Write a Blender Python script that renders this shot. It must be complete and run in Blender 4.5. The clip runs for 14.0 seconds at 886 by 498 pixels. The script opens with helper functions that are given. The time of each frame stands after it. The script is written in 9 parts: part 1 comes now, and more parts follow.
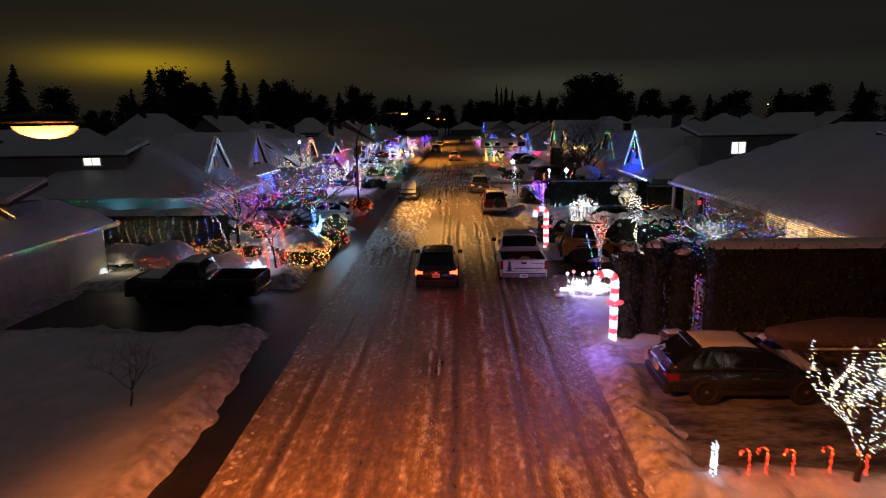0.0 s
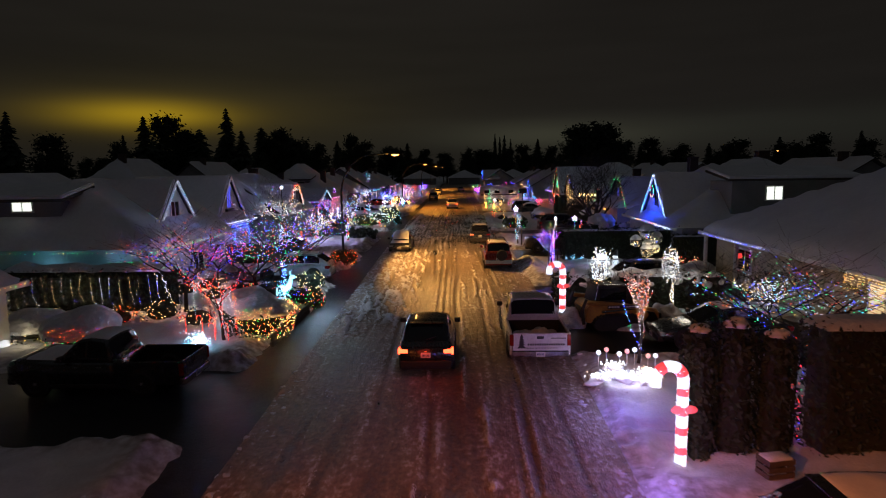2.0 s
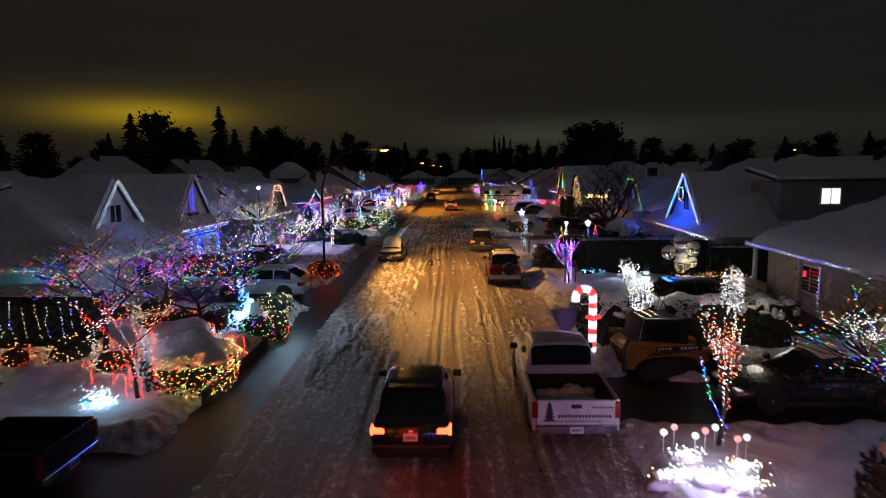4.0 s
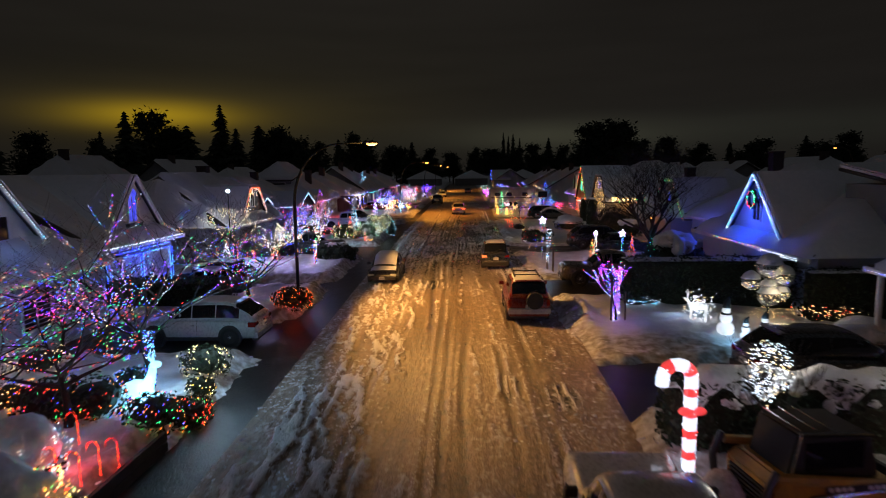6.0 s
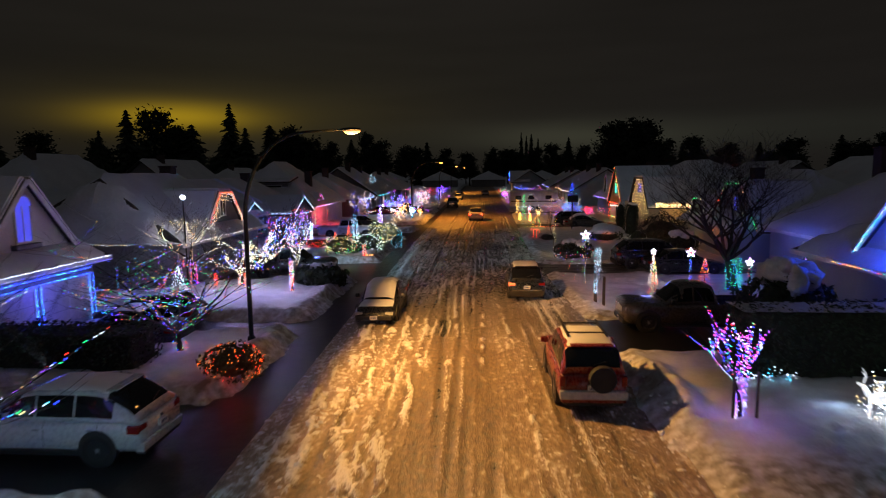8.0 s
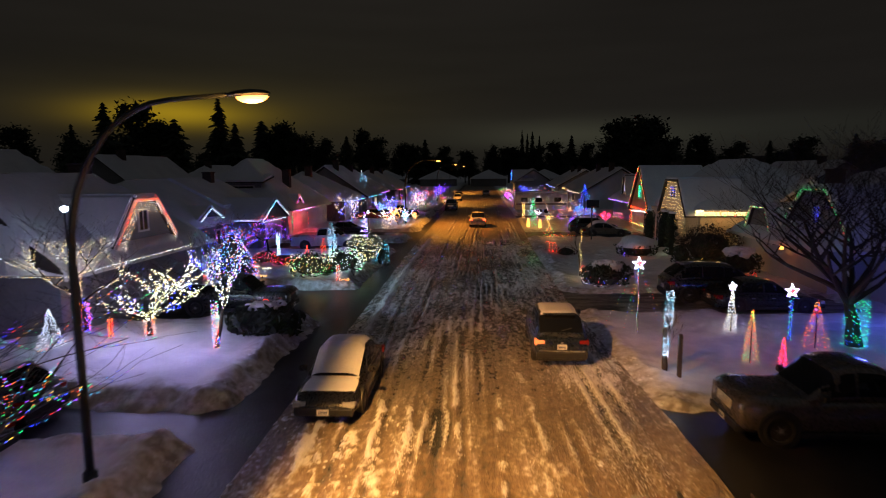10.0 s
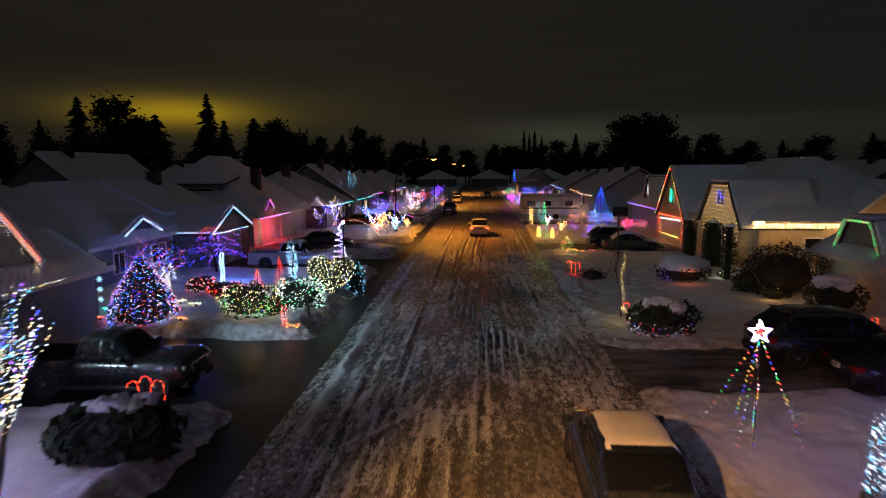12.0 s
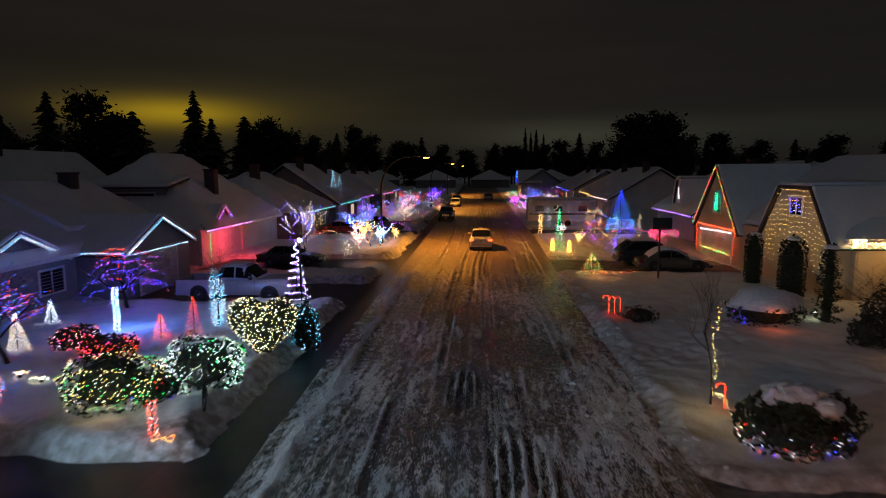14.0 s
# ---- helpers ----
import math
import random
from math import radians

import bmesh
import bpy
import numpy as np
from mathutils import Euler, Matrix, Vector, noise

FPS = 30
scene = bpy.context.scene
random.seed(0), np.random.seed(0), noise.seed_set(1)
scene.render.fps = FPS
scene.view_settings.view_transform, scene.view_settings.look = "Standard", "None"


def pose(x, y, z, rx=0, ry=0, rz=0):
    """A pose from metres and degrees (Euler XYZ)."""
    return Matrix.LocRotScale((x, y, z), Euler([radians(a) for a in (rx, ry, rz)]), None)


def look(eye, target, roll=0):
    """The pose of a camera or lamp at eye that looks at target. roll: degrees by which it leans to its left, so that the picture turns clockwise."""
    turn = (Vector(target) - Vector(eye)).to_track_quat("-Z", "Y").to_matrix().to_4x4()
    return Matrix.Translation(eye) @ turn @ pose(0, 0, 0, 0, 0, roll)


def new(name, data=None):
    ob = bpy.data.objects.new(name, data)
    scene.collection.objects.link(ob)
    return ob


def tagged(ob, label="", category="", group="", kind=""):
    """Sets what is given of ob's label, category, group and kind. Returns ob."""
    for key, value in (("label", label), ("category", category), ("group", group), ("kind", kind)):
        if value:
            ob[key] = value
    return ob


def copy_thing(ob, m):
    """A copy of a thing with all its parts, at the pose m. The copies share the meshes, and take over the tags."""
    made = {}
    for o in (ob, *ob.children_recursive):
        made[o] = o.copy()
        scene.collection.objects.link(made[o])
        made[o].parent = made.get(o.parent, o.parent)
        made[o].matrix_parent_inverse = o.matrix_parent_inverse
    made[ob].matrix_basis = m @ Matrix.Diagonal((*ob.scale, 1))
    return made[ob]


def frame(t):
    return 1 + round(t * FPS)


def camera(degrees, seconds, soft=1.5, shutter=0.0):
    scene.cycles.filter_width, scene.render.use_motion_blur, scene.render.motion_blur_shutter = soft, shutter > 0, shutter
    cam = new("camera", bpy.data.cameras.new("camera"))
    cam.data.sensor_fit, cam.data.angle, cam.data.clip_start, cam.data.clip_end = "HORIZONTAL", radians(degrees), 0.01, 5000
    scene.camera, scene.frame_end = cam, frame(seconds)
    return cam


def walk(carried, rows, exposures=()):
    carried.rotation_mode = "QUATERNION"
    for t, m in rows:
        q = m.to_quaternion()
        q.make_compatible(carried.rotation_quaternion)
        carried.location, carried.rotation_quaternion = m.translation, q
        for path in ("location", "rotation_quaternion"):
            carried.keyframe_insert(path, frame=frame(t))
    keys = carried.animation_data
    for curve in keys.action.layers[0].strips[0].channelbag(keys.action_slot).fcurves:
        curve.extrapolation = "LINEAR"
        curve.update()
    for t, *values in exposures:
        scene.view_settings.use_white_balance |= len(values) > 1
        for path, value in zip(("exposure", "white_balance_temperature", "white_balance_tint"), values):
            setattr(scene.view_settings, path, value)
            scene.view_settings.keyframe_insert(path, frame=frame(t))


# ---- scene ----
cam = camera(72.0, 14.0, soft=1.0, shutter=0.65)
PATH = [
    (0, (1.609, 5.522, 7.06), (1.541, 7.478, 6.649), -0.9),
    (0.5, (1.616, 7.436, 6.749), (1.55, 9.397, 6.361), -0.9),
    (1, (1.658, 9.073, 6.637), (1.594, 11.042, 6.289), -0.9),
    (1.5, (1.709, 10.345, 6.624), (1.645, 12.322, 6.328), -0.8),
    (2, (1.63, 11.513, 6.538), (1.568, 13.496, 6.282), -0.8),
    (2.5, (1.563, 12.842, 6.498), (1.502, 14.825, 6.244), -0.8),
    (5, (1.553, 21.716, 6.402), (1.497, 23.699, 6.144), -0.6),
    (5.5, (1.628, 23.906, 6.389), (1.56, 25.889, 6.133), -0.6),
    (6, (1.493, 26.013, 6.375), (1.41, 27.995, 6.121), -0.7),
    (6.5, (1.33, 28.266, 6.344), (1.211, 30.246, 6.091), -0.7),
    (7, (1.297, 30.599, 6.29), (1.166, 32.579, 6.039), -0.7),
    (7.5, (1.264, 32.98, 6.302), (1.133, 34.96, 6.053), -0.7),
    (8, (1.181, 35.399, 6.358), (1.046, 37.379, 6.108), -0.7),
    (10.5, (0.577, 47.73, 6.519), (0.448, 49.71, 6.262), -0.4),
    (11, (0.533, 50.249, 6.522), (0.404, 52.228, 6.265), -0.4),
    (11.5, (0.455, 52.726, 6.509), (0.327, 54.705, 6.253), -0.4),
    (12, (0.421, 55.199, 6.55), (0.291, 57.179, 6.292), -0.3),
    (12.5, (0.334, 57.719, 6.534), (0.206, 59.698, 6.277), -0.3),
    (13, (0.315, 60.265, 6.58), (0.185, 62.244, 6.321), -0.3),
    (13.5, (0.282, 62.77, 6.563), (0.151, 64.749, 6.305), -0.3),
    (14, (0.217, 65.266, 6.52), (0.088, 67.245, 6.264), -0.3),
]
walk(cam, [(t, look(eye, target, roll)) for t, eye, target, roll in PATH])

# ---- world and large lights ----
world = bpy.data.worlds.new("night_sky")
scene.world = world
world.use_nodes = True
wn, wl = world.node_tree.nodes, world.node_tree.links
wn.clear()
w_out, w_bg, w_co, w_sep = wn.new("ShaderNodeOutputWorld"), wn.new("ShaderNodeBackground"), wn.new("ShaderNodeTexCoord"), wn.new("ShaderNodeSeparateXYZ")
wl.new(w_co.outputs["Generated"], w_sep.inputs[0])
wl.new(w_bg.outputs[0], w_out.inputs[0])


def w_math(op, a, b=None):
    n = wn.new("ShaderNodeMath")
    n.operation = op
    for k, v in enumerate((a, b)):
        if v is None:
            continue
        if isinstance(v, (int, float)):
            n.inputs[k].default_value = v
        else:
            wl.new(v, n.inputs[k])
    return n.outputs[0]


sky_az = w_math("ARCTAN2", w_sep.outputs[0], w_sep.outputs[1])
sky_el = w_math("ARCSINE", w_sep.outputs[2])
w_noise = wn.new("ShaderNodeTexNoise")
w_noise.inputs["Scale"].default_value = 2.5
w_map = wn.new("ShaderNodeMapping")
w_map.inputs["Scale"].default_value = (1.0, 1.0, 9.0)
wl.new(w_co.outputs["Generated"], w_map.inputs[0])
wl.new(w_map.outputs[0], w_noise.inputs["Vector"])
cloud = w_math("ADD", w_math("MULTIPLY", w_noise.outputs[0], 0.5), 0.75)


def glow(az, el, s_az, s_el):
    """A patch of town light on low cloud; degrees."""
    a = w_math("DIVIDE", w_math("SUBTRACT", sky_az, radians(az)), radians(s_az))
    b = w_math("DIVIDE", w_math("SUBTRACT", sky_el, radians(el)), radians(s_el))
    q = w_math("ADD", w_math("MULTIPLY", a, a), w_math("MULTIPLY", b, b))
    return w_math("MULTIPLY", w_math("EXPONENT", w_math("MULTIPLY", q, -1.0)), cloud)


def sky_sum(base, terms):
    total = None
    for value, rgb in [(cloud, base)] + terms:
        m = wn.new("ShaderNodeVectorMath")
        m.operation = "SCALE"
        m.inputs[0].default_value = rgb
        wl.new(value, m.inputs["Scale"])
        if total is None:
            total = m.outputs[0]
        else:
            s = wn.new("ShaderNodeVectorMath")
            s.operation = "ADD"
            wl.new(total, s.inputs[0])
            wl.new(m.outputs[0], s.inputs[1])
            total = s.outputs[0]
    return total


wl.new(sky_sum((0.0100, 0.0088, 0.0078), [
    (glow(-27.0, 4.9, 5.8, 1.1), (0.25, 0.155, 0.0)),
    (glow(-25, 5.2, 14, 2.4), (0.020, 0.0135, 0.0)),
    (glow(-18, 6, 22, 7), (0.0035, 0.0028, 0.0)),
    (glow(-6, 12, 26, 14), (0.0032, 0.0028, 0.0022)),
    (glow(8, 3.0, 9, 1.2), (0.020, 0.020, 0.012)),
    (glow(30, 3.2, 30, 1.6), (0.006, 0.007, 0.005)),
]), w_bg.inputs["Color"])
w_bg.inputs["Strength"].default_value = 1.0


def lamp(name, kind, place, power, rgb, size=0.2, aim=None, spread=150, wide=1.0):
    data = bpy.data.lights.new(name, kind)
    data.energy, data.color = power, rgb
    if kind == "SUN":
        data.angle = radians(size)
    else:
        data.shadow_soft_size = size
    if kind == "SPOT":
        data.spot_size, data.spot_blend = radians(spread), 0.5
    ob = new(name, data)
    ob.matrix_world = look(place, aim if aim else (place[0], place[1] + 0.001, place[2] - 1)) @ Matrix.Diagonal((wide, 1, 1, 1))
    return ob


# faint light of the clouded night sky
lamp("overcast_night_light", "SUN", (0, 0, 60), 0.043, (0.70, 0.83, 1.0), 90, (-6, 14, 0))

# ---- materials ----


def nodes_of(m):
    return m.node_tree.nodes, m.node_tree.links


def mat(name, col, rough=0.6, metal=0.0, col2=None, scale=2.0, fine=18.0, bump=0.15, stretch=(1, 1, 1), rvar=0.1, coat=0.0, rand=0.0, mid=0.5, width=0.25):
    """A surface with two scales of colour variation, roughness variation and fine relief; object coordinates, metres."""
    m = bpy.data.materials.new(name)
    m.use_nodes = True
    n, l = nodes_of(m)
    b = n["Principled BSDF"]
    b.inputs["Metallic"].default_value = metal
    b.inputs["Coat Weight"].default_value = coat
    tc, mp = n.new("ShaderNodeTexCoord"), n.new("ShaderNodeMapping")
    mp.inputs["Scale"].default_value = stretch
    l.new(tc.outputs["Object"], mp.inputs[0])
    big, small = n.new("ShaderNodeTexNoise"), n.new("ShaderNodeTexNoise")
    big.inputs["Scale"].default_value, small.inputs["Scale"].default_value = scale, fine
    big.inputs["Detail"].default_value, small.inputs["Detail"].default_value = 4, 5
    l.new(mp.outputs[0], big.inputs["Vector"])
    l.new(mp.outputs[0], small.inputs["Vector"])
    mix = n.new("ShaderNodeMath")
    mix.operation = "MULTIPLY_ADD"
    mix.inputs[1].default_value = 0.6
    l.new(big.outputs[0], mix.inputs[0])
    sc = n.new("ShaderNodeMath")
    sc.operation = "MULTIPLY"
    sc.inputs[1].default_value = 0.4
    l.new(small.outputs[0], sc.inputs[0])
    l.new(sc.outputs[0], mix.inputs[2])
    ramp = n.new("ShaderNodeValToRGB")
    c2 = col2 if col2 else tuple(v * 0.72 for v in col)
    ramp.color_ramp.elements[0].position, ramp.color_ramp.elements[1].position = mid - width / 2, mid + width / 2
    ramp.color_ramp.elements[0].color, ramp.color_ramp.elements[1].color = (*c2, 1), (*col, 1)
    l.new(mix.outputs[0], ramp.inputs[0])
    last = ramp.outputs[0]
    if rand:
        oi, hs = n.new("ShaderNodeObjectInfo"), n.new("ShaderNodeHueSaturation")
        mr = n.new("ShaderNodeMapRange")
        mr.inputs[3].default_value, mr.inputs[4].default_value = 1 - rand, 1 + rand
        l.new(oi.outputs["Random"], mr.inputs[0])
        l.new(mr.outputs[0], hs.inputs["Value"])
        l.new(last, hs.inputs["Color"])
        last = hs.outputs[0]
    l.new(last, b.inputs["Base Color"])
    rr = n.new("ShaderNodeMapRange")
    rr.inputs[3].default_value, rr.inputs[4].default_value = max(rough - rvar, 0.03), min(rough + rvar, 1)
    l.new(small.outputs[0], rr.inputs[0])
    l.new(rr.outputs[0], b.inputs["Roughness"])
    if bump:
        bp = n.new("ShaderNodeBump")
        bp.inputs["Strength"].default_value, bp.inputs["Distance"].default_value = bump, 0.05
        l.new(mix.outputs[0], bp.inputs["Height"])
        l.new(bp.outputs[0], b.inputs["Normal"])
    return m


def emit(name, rgb, strength, sampled=False):
    m = bpy.data.materials.new(name)
    m.use_nodes = True
    n, l = nodes_of(m)
    b = n["Principled BSDF"]
    b.inputs["Base Color"].default_value = (*[0.3 + 0.5 * v for v in rgb], 1)
    b.inputs["Emission Color"].default_value = (*rgb, 1)
    b.inputs["Emission Strength"].default_value = strength
    if not sampled:
        m.cycles.emission_sampling = "NONE"
    return m


def glass(name, rgb, rough=0.05, alpha_like=0.0):
    m = bpy.data.materials.new(name)
    m.use_nodes = True
    b = m.node_tree.nodes["Principled BSDF"]
    b.inputs["Base Color"].default_value = (*rgb, 1)
    b.inputs["Roughness"].default_value = rough
    b.inputs["Transmission Weight"].default_value = alpha_like
    b.inputs["IOR"].default_value = 1.45
    return m


M = {}
M["snow"] = mat("snow", (0.82, 0.84, 0.88), 0.75, col2=(0.64, 0.66, 0.71), scale=0.9, fine=7, bump=1.8)
M["roof_snow"] = mat("roof_snow", (0.80, 0.82, 0.86), 0.8, col2=(0.70, 0.72, 0.77), scale=0.5, fine=5, bump=0.35)
M["car_snow"] = mat("car_snow", (0.80, 0.81, 0.84), 0.75, col2=(0.70, 0.71, 0.74), scale=2, fine=20, bump=0.3)
M["bank"] = mat("dirty_ploughed_snow", (0.74, 0.73, 0.73), 0.7, col2=(0.36, 0.32, 0.28), scale=1.6, fine=12, bump=0.9)
M["wet"] = mat("wet_cleared_asphalt", (0.020, 0.020, 0.022), 0.42, col2=(0.007, 0.007, 0.008), scale=0.9, fine=26, bump=0.35, rvar=0.2)
M["slush"] = mat("slushy_asphalt", (0.026, 0.025, 0.027), 0.42, col2=(0.010, 0.010, 0.011), scale=1.6, fine=22, bump=1.0, rvar=0.25)
M["dusted"] = mat("asphalt_dusted_with_snow", (0.30, 0.30, 0.31), 0.6, col2=(0.035, 0.034, 0.036), scale=1.1, fine=9, bump=0.8, stretch=(0.5, 1.6, 1), mid=0.52, width=0.22)
M["shingle"] = mat("dark_roof_shingle", (0.07, 0.065, 0.06), 0.85, scale=1, fine=25)
M["bark"] = mat("bark", (0.045, 0.034, 0.026), 0.9, scale=4, fine=40, bump=0.6)
M["twig"] = mat("twig", (0.048, 0.038, 0.031), 0.85, scale=4, fine=30, bump=0.2)
M["leaf"] = mat("dark_evergreen_leaf", (0.034, 0.056, 0.030), 0.75, col2=(0.012, 0.02, 0.011), scale=1.5, fine=14, bump=0.1)
M["fir"] = mat("fir_needles", (0.045, 0.06, 0.04), 0.8, col2=(0.02, 0.03, 0.02), scale=0.3, fine=3, bump=0.0)
M["hedgecore"] = mat("hedge_core", (0.025, 0.03, 0.02), 0.95)
M["siding_white"] = mat("white_siding", (0.72, 0.72, 0.70), 0.55, col2=(0.60, 0.60, 0.58), scale=0.7, fine=10, bump=0.05)
M["siding_beige"] = mat("beige_siding", (0.55, 0.46, 0.33), 0.6, col2=(0.46, 0.38, 0.27), scale=0.7, fine=10, bump=0.05)
M["siding_grey"] = mat("grey_siding", (0.26, 0.27, 0.29), 0.6, col2=(0.2, 0.21, 0.22), scale=0.7, fine=10, bump=0.05)
M["siding_blue"] = mat("pale_blue_siding", (0.45, 0.50, 0.58), 0.6, col2=(0.38, 0.43, 0.5), scale=0.7, fine=10, bump=0.05)
M["siding_brown"] = mat("brown_siding", (0.16, 0.12, 0.10), 0.65, col2=(0.12, 0.09, 0.08), scale=0.7, fine=10, bump=0.05)
M["trim"] = mat("white_trim", (0.75, 0.75, 0.74), 0.45, scale=1, fine=12, bump=0.03)
M["darktrim"] = mat("dark_trim", (0.05, 0.05, 0.055), 0.5, scale=1, fine=12, bump=0.03)
M["garage"] = mat("garage_door_paint", (0.66, 0.65, 0.64), 0.45, scale=0.8, fine=9, bump=0.04)
M["brick"] = mat("chimney_brick", (0.075, 0.055, 0.05), 0.85, scale=3, fine=22, bump=0.5)
M["pane"] = glass("dark_window_glass", (0.015, 0.017, 0.02), 0.06)
M["carglass"] = glass("tinted_car_glass", (0.008, 0.009, 0.011), 0.05)
M["tyre"] = mat("tyre_rubber", (0.018, 0.018, 0.018), 0.8, scale=6, fine=40, bump=0.2)
M["rim"] = mat("alloy_rim", (0.34, 0.34, 0.35), 0.42, 0.45, scale=5, fine=30, bump=0.02)
M["blackplastic"] = mat("black_plastic", (0.02, 0.02, 0.021), 0.5, scale=5, fine=40, bump=0.05)
M["chrome"] = mat("chrome", (0.7, 0.7, 0.72), 0.15, 1.0, scale=5, fine=30, bump=0.0)
M["plate"] = mat("white_plate", (0.7, 0.7, 0.7), 0.5, bump=0.0)
M["platebar"] = mat("plate_bars", (0.06, 0.08, 0.2), 0.5, bump=0.0)


def paint(name, rgb):
    return mat(name, rgb, 0.28, 0.0, col2=tuple(v * 0.8 for v in rgb), scale=0.9, fine=14, bump=0.0, coat=0.7, rvar=0.08)


M["p_black"] = paint("black_car_paint", (0.012, 0.012, 0.014))
M["p_white"] = paint("white_car_paint", (0.62, 0.62, 0.62))
M["p_silver"] = paint("silver_car_paint", (0.42, 0.43, 0.45))
M["p_red"] = paint("red_car_paint", (0.20, 0.016, 0.010))
M["p_blue"] = paint("dark_blue_car_paint", (0.013, 0.020, 0.032))
M["p_bronze"] = paint("bronze_car_paint", (0.085, 0.072, 0.058))
M["p_grey"] = paint("charcoal_car_paint", (0.020, 0.021, 0.024))
M["p_yellow"] = mat("yellow_machine_paint", (0.40, 0.21, 0.025), 0.5, col2=(0.24, 0.13, 0.025), scale=3, fine=20, bump=0.08)
M["post"] = mat("dark_green_metal_pole", (0.03, 0.035, 0.032), 0.45, 0.3, scale=3, fine=25, bump=0.05)
M["timber"] = mat("weathered_timber", (0.10, 0.08, 0.06), 0.8, scale=4, fine=30, bump=0.4, stretch=(1, 1, 0.2))
M["red_lens"] = mat("red_lens", (0.22, 0.008, 0.006), 0.15, bump=0.0)
M["clear_lens"] = mat("clear_lens", (0.75, 0.77, 0.8), 0.18, 0.6, bump=0.0)
M["vinyl_white"] = mat("white_vinyl", (0.78, 0.79, 0.8), 0.5, bump=0.05)
M["vinyl_red"] = mat("red_vinyl", (0.5, 0.02, 0.02), 0.5, bump=0.05)
M["orb"] = glass("clear_acrylic", (0.95, 0.97, 1.0), 0.02, 0.9)
M["darkgreen"] = mat("artificial_fir", (0.012, 0.04, 0.015), 0.7, scale=5, fine=40, bump=0.3)

BULB = {"r": (1, 0.02, 0.01), "g": (0.01, 1, 0.16), "b": (0.015, 0.035, 1), "c": (0.05, 0.6, 1), "w": (0.72, 0.84, 1), "k": (1, 0.62, 0.24),
        "y": (1, 0.5, 0.05), "o": (1, 0.15, 0.01), "p": (0.28, 0.04, 1), "m": (1, 0.05, 0.4), "l": (0.9, 0.95, 0.42)}
for key, rgb in BULB.items():
    M["bulb_" + key] = emit("bulb_" + key, rgb, 14 if key in "bp" else 10 if key in "rmo" else 8)
M["tail_on"] = emit("lit_tail_lamp", (1, 0.05, 0.015), 9)
M["tail_amber"] = emit("lit_amber_lamp", (1, 0.14, 0.02), 0.8)
M["head_on"] = emit("lit_head_lamp", (1, 0.92, 0.75), 6)
M["sodium_glow"] = emit("sodium_lens", (1.0, 0.38, 0.08), 5.0)
M["white_flood"] = emit("white_flood", (0.6, 0.8, 1.0), 40)
M["window_white"] = emit("lit_window_white", (0.85, 0.92, 0.80), 1.3)
M["window_warm"] = emit("lit_window_warm", (1.0, 0.72, 0.35), 0.8)
M["window_blue"] = emit("lit_window_blue", (0.05, 0.07, 1.0), 0.7)
M["glow_white"] = emit("glowing_white_figure", (0.74, 0.80, 1.0), 1.3)
M["glow_ice"] = emit("glowing_ice_figure", (0.35, 0.8, 1.0), 1.6)
M["glow_red"] = emit("glowing_red_plastic", (1.0, 0.05, 0.05), 0.9)
M["glow_orange"] = emit("glowing_orange_plastic", (1.0, 0.35, 0.06), 3)
M["star_white"] = emit("star_white", (0.95, 0.85, 1.0), 4)

M["glow_pink"] = emit("glowing_pink_plastic", (1.0, 0.35, 0.30), 0.7)
M["tube_green"] = emit("green_light_tube", (0.02, 0.9, 0.35), 2.5)
M["tube_orange"] = emit("orange_light_tube", (1.0, 0.28, 0.03), 2.5)
# own glow for lit lumps of snow and for glowing white figures
M["glow_snow"] = emit("self_glowing_white", (0.90, 0.94, 1.0), 0.75)


# ---- mesh helpers ----
def thing(name, place, turn=0.0, label="", category="", group="", kind=""):
    ob = new(name)
    ob.matrix_world = pose(*place, 0, 0, turn)
    return tagged(ob, label, category, group, kind)


def finish(bm, name, material, smooth=False):
    me = bpy.data.meshes.new(name)
    bmesh.ops.recalc_face_normals(bm, faces=bm.faces)
    bm.to_mesh(me)
    bm.free()
    for m in material if isinstance(material, (list, tuple)) else [material]:
        me.materials.append(m)
    if smooth:
        me.polygons.foreach_set("use_smooth", [True] * len(me.polygons))
    return me


def part(name, bm, material, parent, label="", smooth=False):
    ob = new(name, finish(bm, name, material, smooth))
    ob.parent = parent
    return tagged(ob, label)


def raw(name, verts, faces, material, parent=None, mats=None, smooth=False):
    me = bpy.data.meshes.new(name)
    me.from_pydata(verts, [], faces)
    for m in material if isinstance(material, (list, tuple)) else [material]:
        me.materials.append(m)
    if mats is not None:
        me.polygons.foreach_set("material_index", mats)
    if smooth:
        me.polygons.foreach_set("use_smooth", [True] * len(me.polygons))
    ob = new(name, me)
    if parent:
        ob.parent = parent
    return ob


def box(bm, x0, x1, y0, y1, z0, z1, bevel=0.0, m=None):
    r = bmesh.ops.create_cube(bm, size=1, matrix=Matrix.Translation(((x0 + x1) / 2, (y0 + y1) / 2, (z0 + z1) / 2)) @ Matrix.Diagonal((abs(x1 - x0), abs(y1 - y0), abs(z1 - z0), 1)))
    if bevel:
        edges = list({e for v in r["verts"] for e in v.link_edges})
        r2 = bmesh.ops.bevel(bm, geom=edges, offset=bevel, segments=2, affect="EDGES", profile=0.5)
        vs = list({v for f in r2["faces"] for v in f.verts} | {v for v in r["verts"] if v.is_valid})
    else:
        vs = r["verts"]
    if m is not None:
        bmesh.ops.transform(bm, matrix=m, verts=vs)
    return bm


def boxes(*specs, bevel=0.0):
    bm = bmesh.new()
    for s in specs:
        box(bm, *s, bevel=bevel)
    return bm


